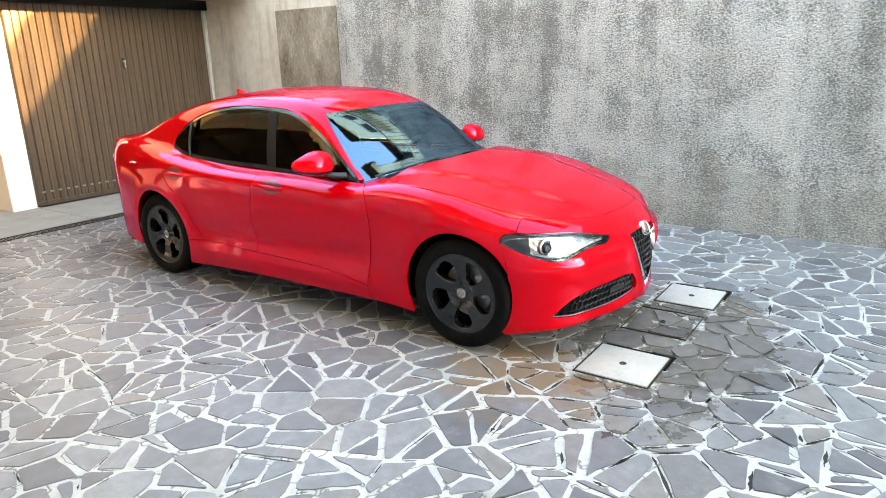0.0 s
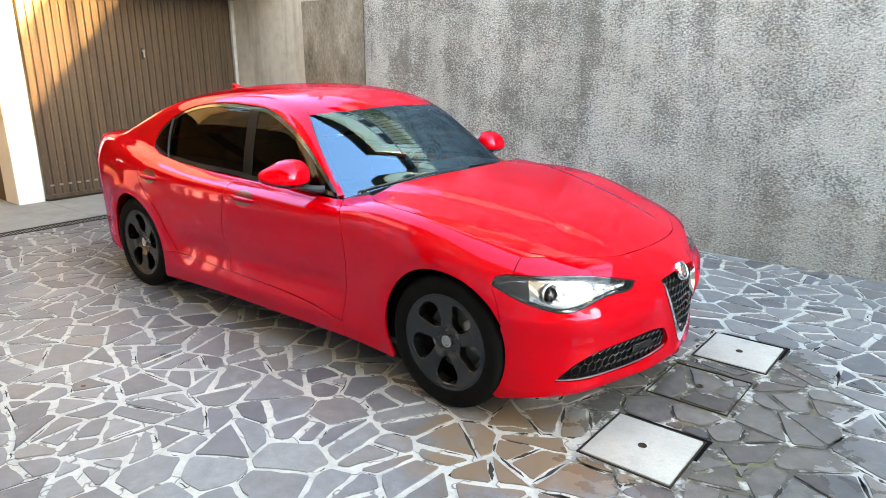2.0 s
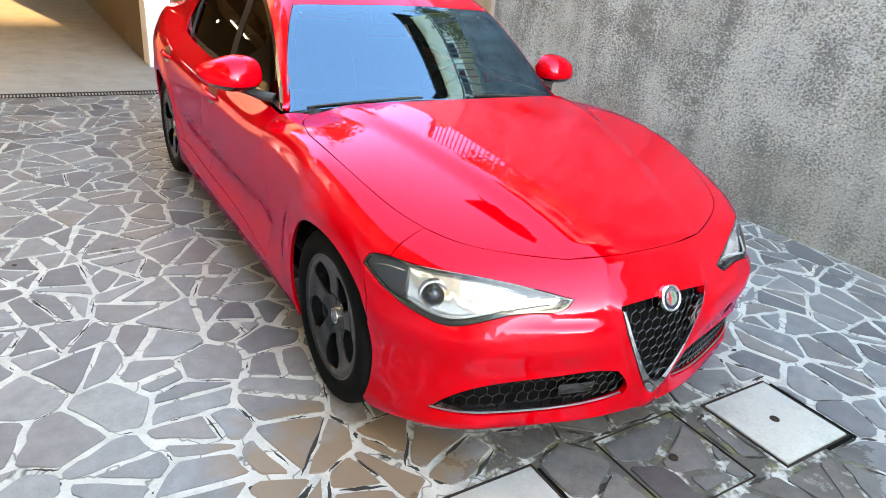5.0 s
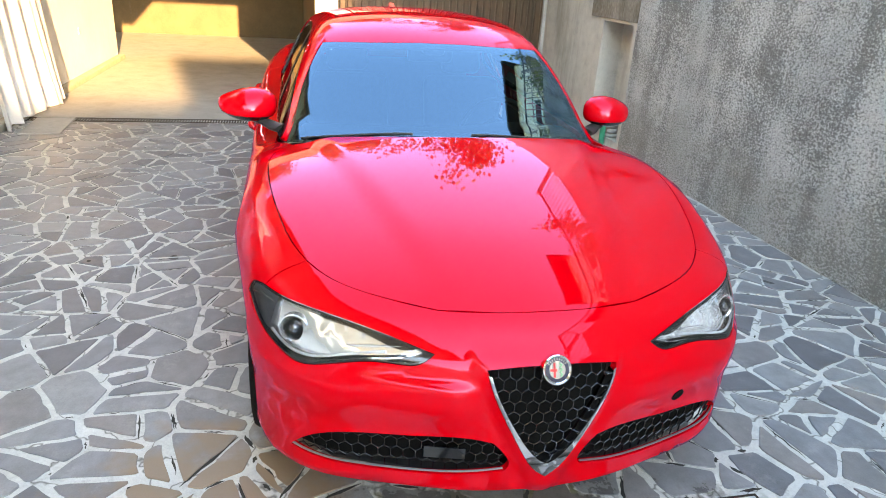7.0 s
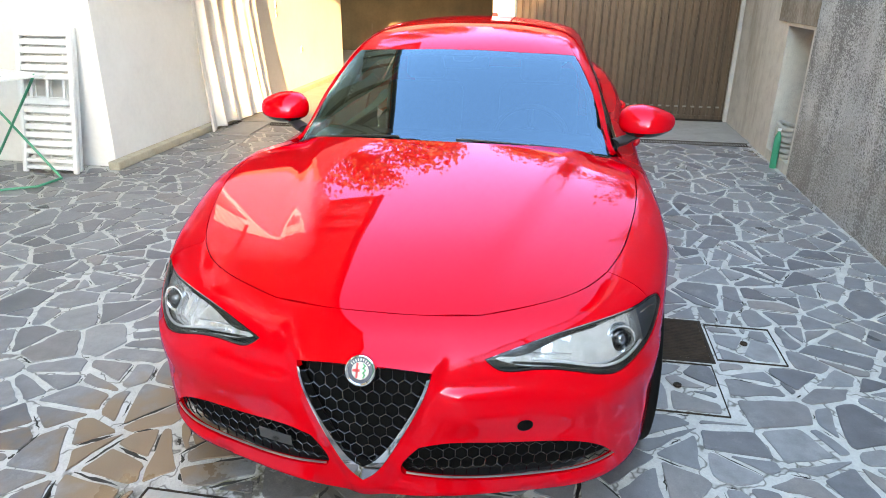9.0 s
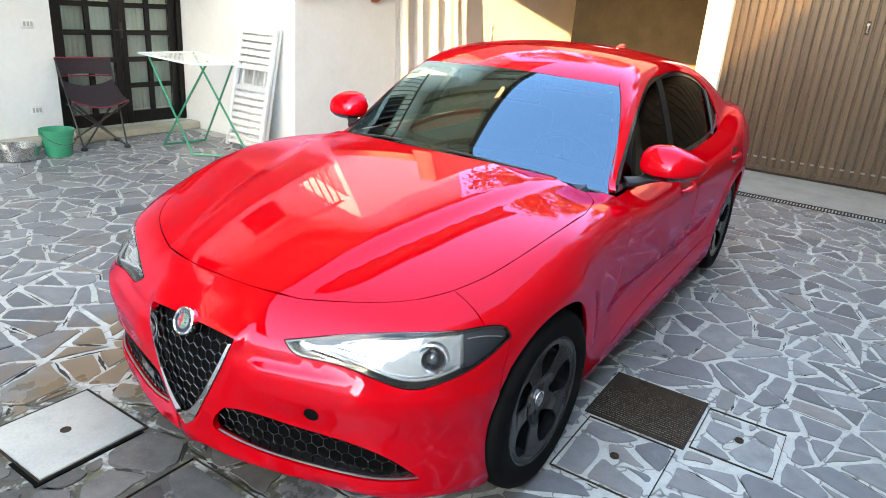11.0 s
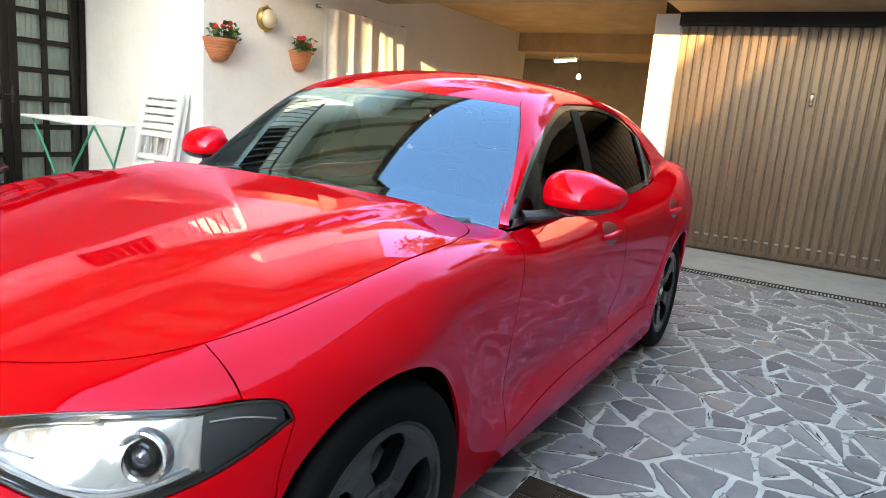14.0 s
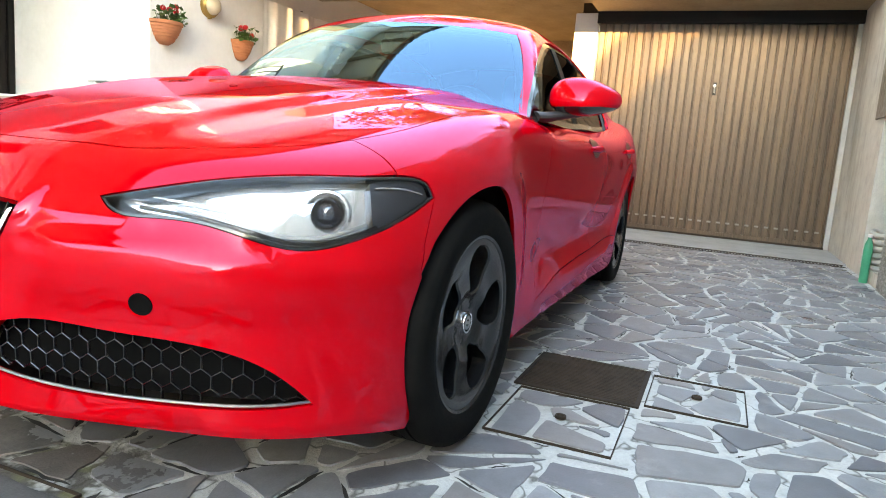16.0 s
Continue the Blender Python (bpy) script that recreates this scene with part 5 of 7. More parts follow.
# headlamps: a black housing, bright reflector, projector, grey corner panel and a clear lens
def lamp(flip):
    def place(e):
        return mirrored(e) if flip else e

    def loop(*edges):
        return outline([mirrored(e) for e in reversed(edges)] if flip else list(edges), "front", .012)
    whole = loop(HEAD_TOP, HEAD_LOW)
    s = -1 if flip else 1
    lamp_ob = panel("headlight", whole, "front", tub, "black_gloss", car, "clear headlight with projector lens and silver reflector", both=False, lip=-.046, proud=-.05, gap=.02, shrink=.002)[0]
    panel("lens_rim", whole, "front", tub, "black_gloss", lamp_ob, both=False, lip=.012, gap=.012, holes=(inset(whole, .007),), shrink=.001, proud=-.003)
    panel("lens", whole, "front", tub, "lens", lamp_ob, both=False, lip=.003, gap=.025, shrink=.004, proud=-.001)
    inner = loop([(.375, .785, .707), (.48, .675, .699), (.58, .51, .675), (.660, .37, .646)], [(.660, .37, .646), (.650, .44, .624), (.630, .54, .614), (.607, .61, .602), (.583, .67, .582), (.52, .735, .574), (.41, .815, .602)], [(.41, .815, .602), (.39, .80, .655), (.375, .785, .707)])
    band = loop([(.50, .65, .695), (.58, .51, .674), (.652, .375, .648)], [(.652, .375, .648), (.645, .40, .640), (.58, .515, .664), (.50, .65, .689)], [(.50, .65, .689), (.50, .65, .695)])
    panel("upper_band", band, "front", tub, "black_gloss", lamp_ob, both=False, lip=.006, gap=.015, shrink=0, proud=-.014)
    centre = to_plane([(.482, s * .742, .634)], "front")[0]
    eye = circle(.032, 28) + centre
    panel("reflector", inset(inner, -.007), "front", tub, "reflector", lamp_ob, "bright silver reflector", both=False, lip=.015, gap=.015, holes=(eye,), shrink=0, proud=-.026)
    corner = loop([(.280, .853, .694), (.34, .815, .700), (.385, .785, .694)], [(.385, .785, .694), (.40, .80, .645), (.41, .81, .610)], [(.41, .81, .610), (.34, .85, .632), (.280, .867, .664), (.280, .853, .694)])
    panel("corner_reflector", corner, "front", tub, "lamp_grey", lamp_ob, "grey corner panel", both=False, lip=.015, gap=.015, shrink=-.007, proud=-.012)
    p = on_form(centre[None], "front", deeper(tub, .030))[0]
    m = Matrix.Translation(Vector(p)) @ Vector((.93, s * .34, .12)).to_track_quat("Z", "Y").to_matrix().to_4x4()
    bm = bmesh.new()
    lathe(bm, [(.0215, -.03), (.0235, .004), (.027, .007), (.030, .005), (.031, -.02)], 32, m)
    ring = part("projector_ring", bm, "black_gloss", lamp_ob)
    bm = bmesh.new()
    lathe(bm, [(0, .011), (.010, .0095), (.016, .005), (.0215, -.002), (.022, -.02)], 28, m)
    part("projector_lens", bm, "projector", ring)
    bm = bmesh.new()
    lathe(bm, [(.031, -.02), (.034, -.004), (.042, .003), (.046, .002), (.048, -.02)], 32, m)
    part("projector_bezel", bm, "reflector", lamp_ob)
    guide = place([(.43, .80, .612), (.52, .735, .584), (.575, .665, .590), (.605, .60, .608), (.635, .48, .628)])
    q = on_form(smooth_line(to_plane(guide, "front"), .012), "front", deeper(tub, .016))
    simple("light_guide", lambda bm: tube(bm, [tuple(v) for v in q], .0045, 6), "led", lamp_ob, "slim white light guide")
    for name, run, deep, r, mat in (
            ("brow_strip", [(.40, .775, .704), (.48, .672, .699), (.58, .508, .676), (.64, .40, .655)], .010, .0032, "led"),
            ("lower_blade", [(.41, .812, .607), (.50, .752, .577), (.555, .70, .576), (.60, .625, .596), (.63, .53, .612), (.655, .42, .622)], .012, .0042, "black_gloss"),
            ("inner_blade", [(.60, .60, .632), (.625, .52, .640), (.645, .44, .644)], .020, .003, "reflector"),
            ("trim_edge", [(.29, .858, .676), (.33, .835, .686), (.385, .79, .684)], .010, .0022, "reflector")):
        q = on_form(smooth_line(to_plane(place(run), "front"), .012), "front", deeper(tub, deep))
        simple(name, lambda bm: tube(bm, [tuple(v) for v in q], r, 6), mat, lamp_ob)


M["badge_ring"] = material("badge_ring_enamel", (.02, .025, .05), .2)
M["projector"] = material("projector_glass", (.10, .11, .13), .04, .5, Coat_Weight=1.0, Coat_Roughness=.0, Coat_IOR=1.9)
M["led"] = material("led_lens", (.72, .74, .76), .1, .4)
lamp(False)
lamp(True)

# parking sensor, its twin closed by a cap in the body colour
for name, s, mat in (("sensor_hole", 1, "gap"),):
    p = on_form(to_plane([(.678, s * .456, .441)], "front"), "front", tub)
    n = slopes(p, tub)[0]
    m = Matrix.Translation(Vector(p[0])) @ Vector(n).to_track_quat("Z", "Y").to_matrix().to_4x4()
    bm = bmesh.new()
    lathe(bm, [(0, .0012), (.019, .0014), (.021, .0022), (.0235, .002), (.024, -.006)], 28, m)
    part("parking_sensor", bm, "gap", car, "open black socket in the bumper")

# badge on the grille's upper edge
p = on_form(to_plane([(.75, 0, .615)], "front"), "front", tub)
bm_m = Matrix.Translation(Vector(p[0]) + Vector((.004, 0, 0))) @ Vector((.90, 0, .42)).to_track_quat("Z", "Y").to_matrix().to_4x4()
bm = bmesh.new()
lathe(bm, [(.036, .008), (.040, .011), (.0435, .009), (.045, .003), (.045, -.012)], 48, bm_m)
badge = part("badge", bm, "chrome", car, "round chrome-ringed emblem")
bm = bmesh.new()
lathe(bm, [(0, .0075), (.037, .0075), (.037, .0)], 48, bm_m)
part("badge_ring", bm, "badge_ring", badge)
bm = bmesh.new()
lathe(bm, [(0, .0085), (.0245, .0085), (.0255, .007)], 40, bm_m)
part("badge_disc", bm, "badge_white", badge)
bm = bmesh.new()
box(bm, (-.012, -.021, .0085), (-.006, .021, .0098), m=bm_m)
box(bm, (-.022, -.004, .0085), (-.001, .004, .0098), m=bm_m)
part("badge_cross", bm, "badge_red", badge)
bm = bmesh.new()
tube(bm, [bm_m @ Vector(q) for q in ((.006, .019, .009), (.014, .014, .009), (.007, .007, .009), (.015, .001, .009), (.007, -.006, .009), (.014, -.012, .009), (.009, -.019, .009))], .0028, 6)
part("badge_wave", bm, "badge_green", badge)
bm = bmesh.new()
for k in range(9):
    a = radians(35 + k * 13.75)
    box(bm, (-.0016, -.0035, .0072), (.0016, .0035, .0086), m=bm_m @ pose(0, 0, 0, 0, 0, math.degrees(a)) @ pose(.031, 0, 0, 0, 0, 90))
part("badge_marks", bm, "badge_white", badge)


# door mirrors
def door_mirror(s):
    c = Vector((-1.03, s * .912, 1.012))
    bm = bmesh.new()
    r = bmesh.ops.create_uvsphere(bm, u_segments=44, v_segments=28, radius=1)

    def hull(co):
        x, y, z = co
        k = (abs(x) ** 2.5 + abs(y) ** 2.5 + abs(z) ** 2.5) ** (-1 / 2.5)
        x, y, z = x * k, y * k, z * k
        drop = .016 * step((y + .2) / 1.2) * z
        z2 = z * (.078 if z > 0 else .070) - drop - .010 * y * (z > 0) * z
        x2 = x * (.100 if x > 0 else .034) * (1 - .18 * y * y) - .050 * max(y, 0) ** 2 - .02 * z * (x > 0)
        return c + Vector((x2, s * (y * .136 + .012), z2))
    for v in bm.verts:
        v.co = hull(v.co)
    shell = part("door_mirror", bm, "paint", car, "red door mirror on a black arm")
    bm = bmesh.new()
    rr = bmesh.ops.create_uvsphere(bm, u_segments=32, v_segments=8, radius=1)
    for v in bm.verts:
        x, y, z = v.co
        v.co = c + Vector((-.040 + x * .006, s * (y * .114 + .012), z * .055 + .003))
    part("mirror_glass", bm, "mirror", shell)
    bm = bmesh.new()
    tube(bm, [(-.915, .765, 1.52), (-.945, .80, 1.525), (-.98, .835, 1.545), (-1.01, .88, 1.566), (-1.03, .94, 1.572)], [.042, .040, .034, .030, .018], 14)
    bmesh.ops.scale(bm, vec=(1, s, .5), verts=bm.verts)
    bmesh.ops.translate(bm, vec=(0, 0, .165), verts=bm.verts)
    part("mirror_arm", bm, "black", shell)
    bm = bmesh.new()
    bmesh.ops.create_uvsphere(bm, u_segments=44, v_segments=28, radius=1)
    bmesh.ops.delete(bm, geom=[v for v in bm.verts if v.co.z > -.50], context="VERTS")
    for v in bm.verts:
        v.co = c + 1.012 * (hull(v.co) - c)
    part("lower_trim", bm, "black_gloss", shell)


for s in (1, -1):
    door_mirror(s)


# door handles: a bar over a dark red patch that paints the hollow's shade
def handle(x, z, length=.205):
    for s in (1, -1):
        rows = []
        n = 16
        bm = bmesh.new()
        pts, rad = [], []
        for i in range(n + 1):
            t = i / n
            px, pz = x + length * (t - .5), z + .010 * (t - .5) * -1
            q = on_form(to_plane([(px, .92, pz)], "side"), "side", tub)[0]
            out = .006 + .022 * math.sin(math.pi * t) ** .6
            pts.append((q[0], s * (q[1] + out - .008), q[2]))
            rad.append(.010 + .007 * math.sin(math.pi * t))
        tube(bm, pts, rad, 12)
        h = part("door_handle", bm, "paint", car)
        loop = np.array([(x + .088 * math.cos(6.28319 * k / 32), to_plane([(x, .92, z + .006)], "side")[0][1] + .036 * math.sin(6.28319 * k / 32)) for k in range(32)])
    panel("handle_hollow", loop, "side", deeper(tub, -.0015), "handle_shade", car, gap=.02, lip=.002, shrink=0)


# Deep red: shade of the handle recess put into a flat patch.
M["handle_shade"] = material("red_handle_shade_paint", (.16, .001, .002), .35, Coat_Weight=.3)
handle(-1.455, .832)
handle(-2.515, .845)

# antenna fin, wipers, cowl
bm = bmesh.new()
box(bm, (-2.80, -.032, 1.35), (-2.62, .032, 1.415), .012, 3)
for v in bm.verts:
    t = (v.co.x + 2.62) / -.18
    v.co.y *= 1 - .45 * (v.co.z > 1.385)
    if v.co.z > 1.385:
        v.co.z = 1.372 + .048 * max(t, .0)
        v.co.x -= .02
part("antenna_fin", bm, "paint", car)


def wiper(points, label=""):
    bm = bmesh.new()
    p = on_form(smooth_line(np.array(points), .03), "top", cabin)
    n = slopes(p, cabin)
    tube(bm, [tuple(a + .008 * b) for a, b in zip(p, n)], .0038, 6)
    tube(bm, [tuple(a + .003 * b) for a, b in zip(p, n)], .0028, 6)
    part("wiper", bm, "black", car)


wiper([(-.745, -.68), (-.652, -.45), (-.590, -.20)])
wiper([(-.571, .06), (-.600, .30), (-.678, .55)])
cowl = outline([SCREEN_LOW, [(-.775, .752, .912), (-.68, .735, .93), (-.590, .72, .94)], HOOD_REAR[::-1], mirrored(HOOD_REAR[::-1]), [(-.590, -.72, .94), (-.68, -.735, .93), (-.775, -.752, .912)], mirrored(SCREEN_LOW)], "top")
panel("cowl", cowl, "top", deeper(tub, .035), "gap", car, both=False, lip=.01, gap=.04, shrink=-.012)

# cabin
panel("headliner", inset(roof_loop, .04), "top", deeper(cabin, .045), "trim_light", car, both=False, lip=.004, gap=.08)
bm = bmesh.new()
prof = [(-.60, .90), (-.75, .935), (-.95, .935), (-1.08, .90), (-1.14, .82), (-1.12, .62), (-.95, .48), (-.60, .48)]
rows = []
for y in (-.72, -.66, -.3, 0, .2, .3, .5, .66, .72):
    lift = .035 * math.exp(-((y - .36) / .16) ** 2) - .06 * (abs(y) > .7)
    rows.append([bm.verts.new((x + .06 * (y / .7) ** 2 * -1, y, z + (lift if z > .8 else 0))) for x, z in prof])
for a, b in zip(rows, rows[1:]):
    for i in range(len(prof)):
        j = (i + 1) % len(prof)
        bm.faces.new((a[i], a[j], b[j], b[i]))
bm.faces.new(rows[0])
bm.faces.new(rows[-1][::-1])
part("dashboard", bm, "black", car)
m = pose(-1.22, .36, .87, 0, -68, 0)
bm = bmesh.new()
tube(bm, [m @ Vector((.185 * math.cos(6.28319 * k / 40), .185 * math.sin(6.28319 * k / 40), 0)) for k in range(40)], .015, 8, closed=True)
steering = part("steering_wheel", bm, "black", car)
bm = bmesh.new()
lathe(bm, [(0, .02), (.05, .02), (.07, .005), (.07, -.02)], 20, m)
for a in (0, 150, 210):
    tube(bm, [m @ Vector((.05 * math.cos(radians(a)), .05 * math.sin(radians(a)), 0)), m @ Vector((.18 * math.cos(radians(a)), .18 * math.sin(radians(a)), 0))], .014, 6)
part("steering_hub", bm, "black", steering)


def seat(x, y, wide, label=""):
    bm = bmesh.new()
    box(bm, (x - .25, y - wide, .36), (x + .28, y + wide, .52), .06, 3)
    base = part("seat", bm, "cloth", car)
    bm = bmesh.new()
    box(bm, (-.07, -wide, 0), (.07, wide, .60), .055, 3, m=pose(x - .26, y, .46, 0, -20, 0))
    part("seat_back", bm, "cloth", base)
    for k in ((0,) if wide < .4 else (-.4, .4)):
        bm = bmesh.new()
        box(bm, (-.05, -.13, .62), (.05, .13, .80), .04, 3, m=pose(x - .26, y + k, .46, 0, -20, 0))
        part("headrest", bm, "cloth", base)


seat(-1.62, .37, .25)
seat(-1.62, -.37, .25)
seat(-2.50, 0, .62)
bm = bmesh.new()
box(bm, (-.025, -.12, -.035), (.025, .12, .035), .018, 3, m=pose(-1.30, 0, 1.24, 0, 15, 0))
box(bm, (-1.30, -.055, 1.25), (-1.17, .055, 1.30), .02, 2)
part("rear_view_mirror", bm, "black", car)
bm = bmesh.new()
box(bm, (-2.9, -.76, .30), (-.6, .76, .36), .02)
part("cabin_floor", bm, "black", car)
panel("door_lining", outline([BELT + BELT_REAR[1:], [(-2.60, .77, .974), (-2.6, .80, .60)], [(-2.6, .80, .6), (-.70, .80, .6)], [(-.70, .80, .6), (-.735, .80, .902)]], "side"), "side", deeper(tub, .09), "black", car, gap=.06, lip=.004)


# ---- covers set in the paving ----
def lid_concrete(x0, x1, y0, y1):
    t = thing("manhole_cover", "square light concrete manhole cover with a lifting hole", "manhole cover", ((x0 + x1) / 2, (y0 + y1) / 2, 0), group="concrete covers")
    a, b = (x1 - x0) / 2, (y1 - y0) / 2
    simple("frame", lambda bm: [box(bm, (-a - .012, -b - .012, -.05), (a + .012, -b - .004, .0)), box(bm, (-a - .012, b + .004, -.05), (a + .012, b + .012, .0)), box(bm, (-a - .012, -b - .004, -.05), (-a - .004, b + .004, .0)), box(bm, (a + .004, -b - .004, -.05), (a + .012, b + .004, .0))], "grate", t, smooth=False)
    simple("lid", lambda bm: box(bm, (-a, -b, -.05), (a, b, .004), .004, 2), "cover_concrete", t)
    simple("open_gap", lambda bm: [box(bm, (-a * .9, b + .0125, -.03), (a + .03, b + .026, .001)), box(bm, (a + .0125, b * .2, -.03), (a + .026, b + .012, .001))], "gap", t, smooth=False)
    simple("lifting_hole", lambda bm: lathe(bm, [(0, .0045), (.012, .0045), (.013, .006), (.019, .006), (.020, .003)], 18), "grate", t)


lid_concrete(.685, 1.07, -.80, -.41)
lid_concrete(.72, 1.09, .46, .845)


def lid_stone(x0, x1, y0, y1, seed):
    t = thing("paved_cover", "square manhole cover clad with paving stones", "manhole cover", ((x0 + x1) / 2, (y0 + y1) / 2, 0), group="stone-clad covers")
    a, b = (x1 - x0) / 2, (y1 - y0) / 2
    simple("frame", lambda bm: [box(bm, (-a - .0068, -b - .0068, -.05), (a + .0068, -b - .004, .003)), box(bm, (-a - .0068, b + .004, -.05), (a + .0068, b + .0068, .003)), box(bm, (-a - .0068, -b - .004, -.05), (-a - .004, b + .004, .003)), box(bm, (a + .004, -b - .004, -.05), (a + .0068, b + .004, .003))], "grate", t, smooth=False)
    bed = simple("bed", lambda bm: box(bm, (-a, -b, -.05), (a, b, -.004), .003, 1), "mortar", t, smooth=False)
    rnd = random.Random(seed)
    seeds = [(rnd.uniform(-a, a), rnd.uniform(-b, b)) for _ in range(6)]
    for poly in cells(seeds, [(-a, -b), (a, -b), (a, b), (-a, b)]):
        stone(poly, t, .014, rnd)
    simple("lifting_hole", lambda bm: lathe(bm, [(0, .003), (.010, .003), (.012, .008), (.017, .008), (.018, .0)], 16), "grate", t)


def cells(seeds, bounds):
    """The Voronoi cell of each seed, cut to a convex outline."""
    out = []
    for i, (sx, sy) in enumerate(seeds):
        poly = list(bounds)
        near = sorted(range(len(seeds)), key=lambda j: (seeds[j][0] - sx) ** 2 + (seeds[j][1] - sy) ** 2)[1:26]
        for j in near:
            mx, my = (sx + seeds[j][0]) / 2, (sy + seeds[j][1]) / 2
            nx, ny = seeds[j][0] - sx, seeds[j][1] - sy
            nxt = []
            for (ax, ay), (bx, by) in zip(poly, poly[1:] + poly[:1]):
                da, db = (ax - mx) * nx + (ay - my) * ny, (bx - mx) * nx + (by - my) * ny
                if da <= 0:
                    nxt.append((ax, ay))
                if da * db < 0:
                    t = da / (da - db)
                    nxt.append((ax + (bx - ax) * t, ay + (by - ay) * t))
            poly = nxt
            if len(poly) < 3:
                break
        out.append(poly)
    return out


def stone_shape(poly, joint, rnd):
    """Top, shoulder and foot rings of a paving stone with worn corners and a wavering edge."""
    n = len(poly)
    if n < 3:
        return None
    cx, cy = sum(p[0] for p in poly) / n, sum(p[1] for p in poly) / n
    area = abs(sum(poly[i][0] * poly[(i + 1) % n][1] - poly[(i + 1) % n][0] * poly[i][1] for i in range(n))) / 2
    if area < .004:
        return None
    ring = []
    lines = []
    for i in range(n):
        (ax, ay), (bx, by) = poly[i], poly[(i + 1) % n]
        length = math.hypot(bx - ax, by - ay)
        if length < .025:
            continue
        nx, ny = -(by - ay) / length, (bx - ax) / length
        j = joint * rnd.uniform(.35, 1.8)
        lines.append((ax + nx * j, ay + ny * j, (bx - ax) / length, (by - ay) / length, length))
    if len(lines) < 3:
        return None
    corners = []
    for i in range(len(lines)):
        a, b = lines[i - 1], lines[i]
        det = a[2] * b[3] - a[3] * b[2]
        if abs(det) < .08:
            corners.append((b[0], b[1]))
            continue
        t = ((b[0] - a[0]) * b[3] - (b[1] - a[1]) * b[2]) / det
        corners.append((a[0] + a[2] * t, a[1] + a[3] * t))
    m = len(corners)
    for i in range(m):
        p, q, r = corners[i - 1], corners[i], corners[(i + 1) % m]
        cut_a = min(.012, .30 * math.hypot(q[0] - p[0], q[1] - p[1])) * rnd.uniform(.4, 1.3)
        cut_b = min(.012, .30 * math.hypot(r[0] - q[0], r[1] - q[1])) * rnd.uniform(.4, 1.3)
        la, lb = math.hypot(q[0] - p[0], q[1] - p[1]) + 1e-9, math.hypot(r[0] - q[0], r[1] - q[1]) + 1e-9
        ring.append((q[0] + (p[0] - q[0]) * cut_a / la, q[1] + (p[1] - q[1]) * cut_a / la))
        ring.append((q[0] + (r[0] - q[0]) * cut_b / lb, q[1] + (r[1] - q[1]) * cut_b / lb))
        runs = 1 if lb < .18 else 3
        for u in range(1, runs + 1):
            if lb > .07:
                w = rnd.uniform(-.007, .006)
                u = (u + rnd.uniform(-.25, .25)) / (runs + 1)
                mx, my = q[0] + (r[0] - q[0]) * u, q[1] + (r[1] - q[1]) * u
                ring.append((mx - (r[1] - q[1]) / lb * w, my + (r[0] - q[0]) / lb * w))
    turn = sum(ring[i - 1][0] * ring[i][1] - ring[i][0] * ring[i - 1][1] for i in range(len(ring)))
    if turn <= 0:
        return None
    z = rnd.uniform(-.001, .002)
    sx, sy = rnd.uniform(-.006, .006), rnd.uniform(-.006, .006)
    top = [(cx + (x - cx) * .985, cy + (y - cy) * .985, z + sx * (x - cx) + sy * (y - cy)) for x, y in ring]
    mid = [(x, y, -.004) for x, y in ring]
    low = [(x, y, -.03) for x, y in ring]
    k = len(ring)
    faces = [tuple(range(k))]
    for a in (0, k):
        faces += [(a + (i + 1) % k, a + i, a + k + i, a + k + (i + 1) % k) for i in range(k)]
    return top + mid + low, faces


def stone(poly, parent, joint, rnd):
    s = stone_shape(poly, joint, rnd)
    if s:
        mesh_object("paving_stone", *s, "stone", parent, smooth=False)


lid_stone(.69, 1.07, -.11, .29, 5)
lid_stone(-.92, -.58, 1.32, 1.62, 9)
lid_stone(-.51, -.12, .92, 1.27, 12)


def floor_grate():
    t = thing("floor_grate", "rusty ribbed iron grate set in the paving", "grate", (-.75, 1.09, 0))
    simple("frame", lambda bm: [box(bm, (-.21, -.21, -.05), (.21, -.195, .002)), box(bm, (-.21, .195, -.05), (.21, .21, .002)), box(bm, (-.21, -.195, -.05), (-.195, .195, .002)), box(bm, (.195, -.195, -.05), (.21, .195, .002))], "grate", t, smooth=False)
    simple("pan", lambda bm: box(bm, (-.195, -.195, -.06), (.195, .195, -.045)), "gap", t, smooth=False)
    for k in range(25):
        x = -.192 + .0155 * k
        simple("bar", lambda bm: box(bm, (x, -.195, -.03), (x + .0095, .195, .0), .002, 1), "grate", t, smooth=False)
    simple("corner_plate", lambda bm: box(bm, (-.195, -.195, -.005), (-.10, -.10, .001)), "grate", t, smooth=False)


floor_grate()


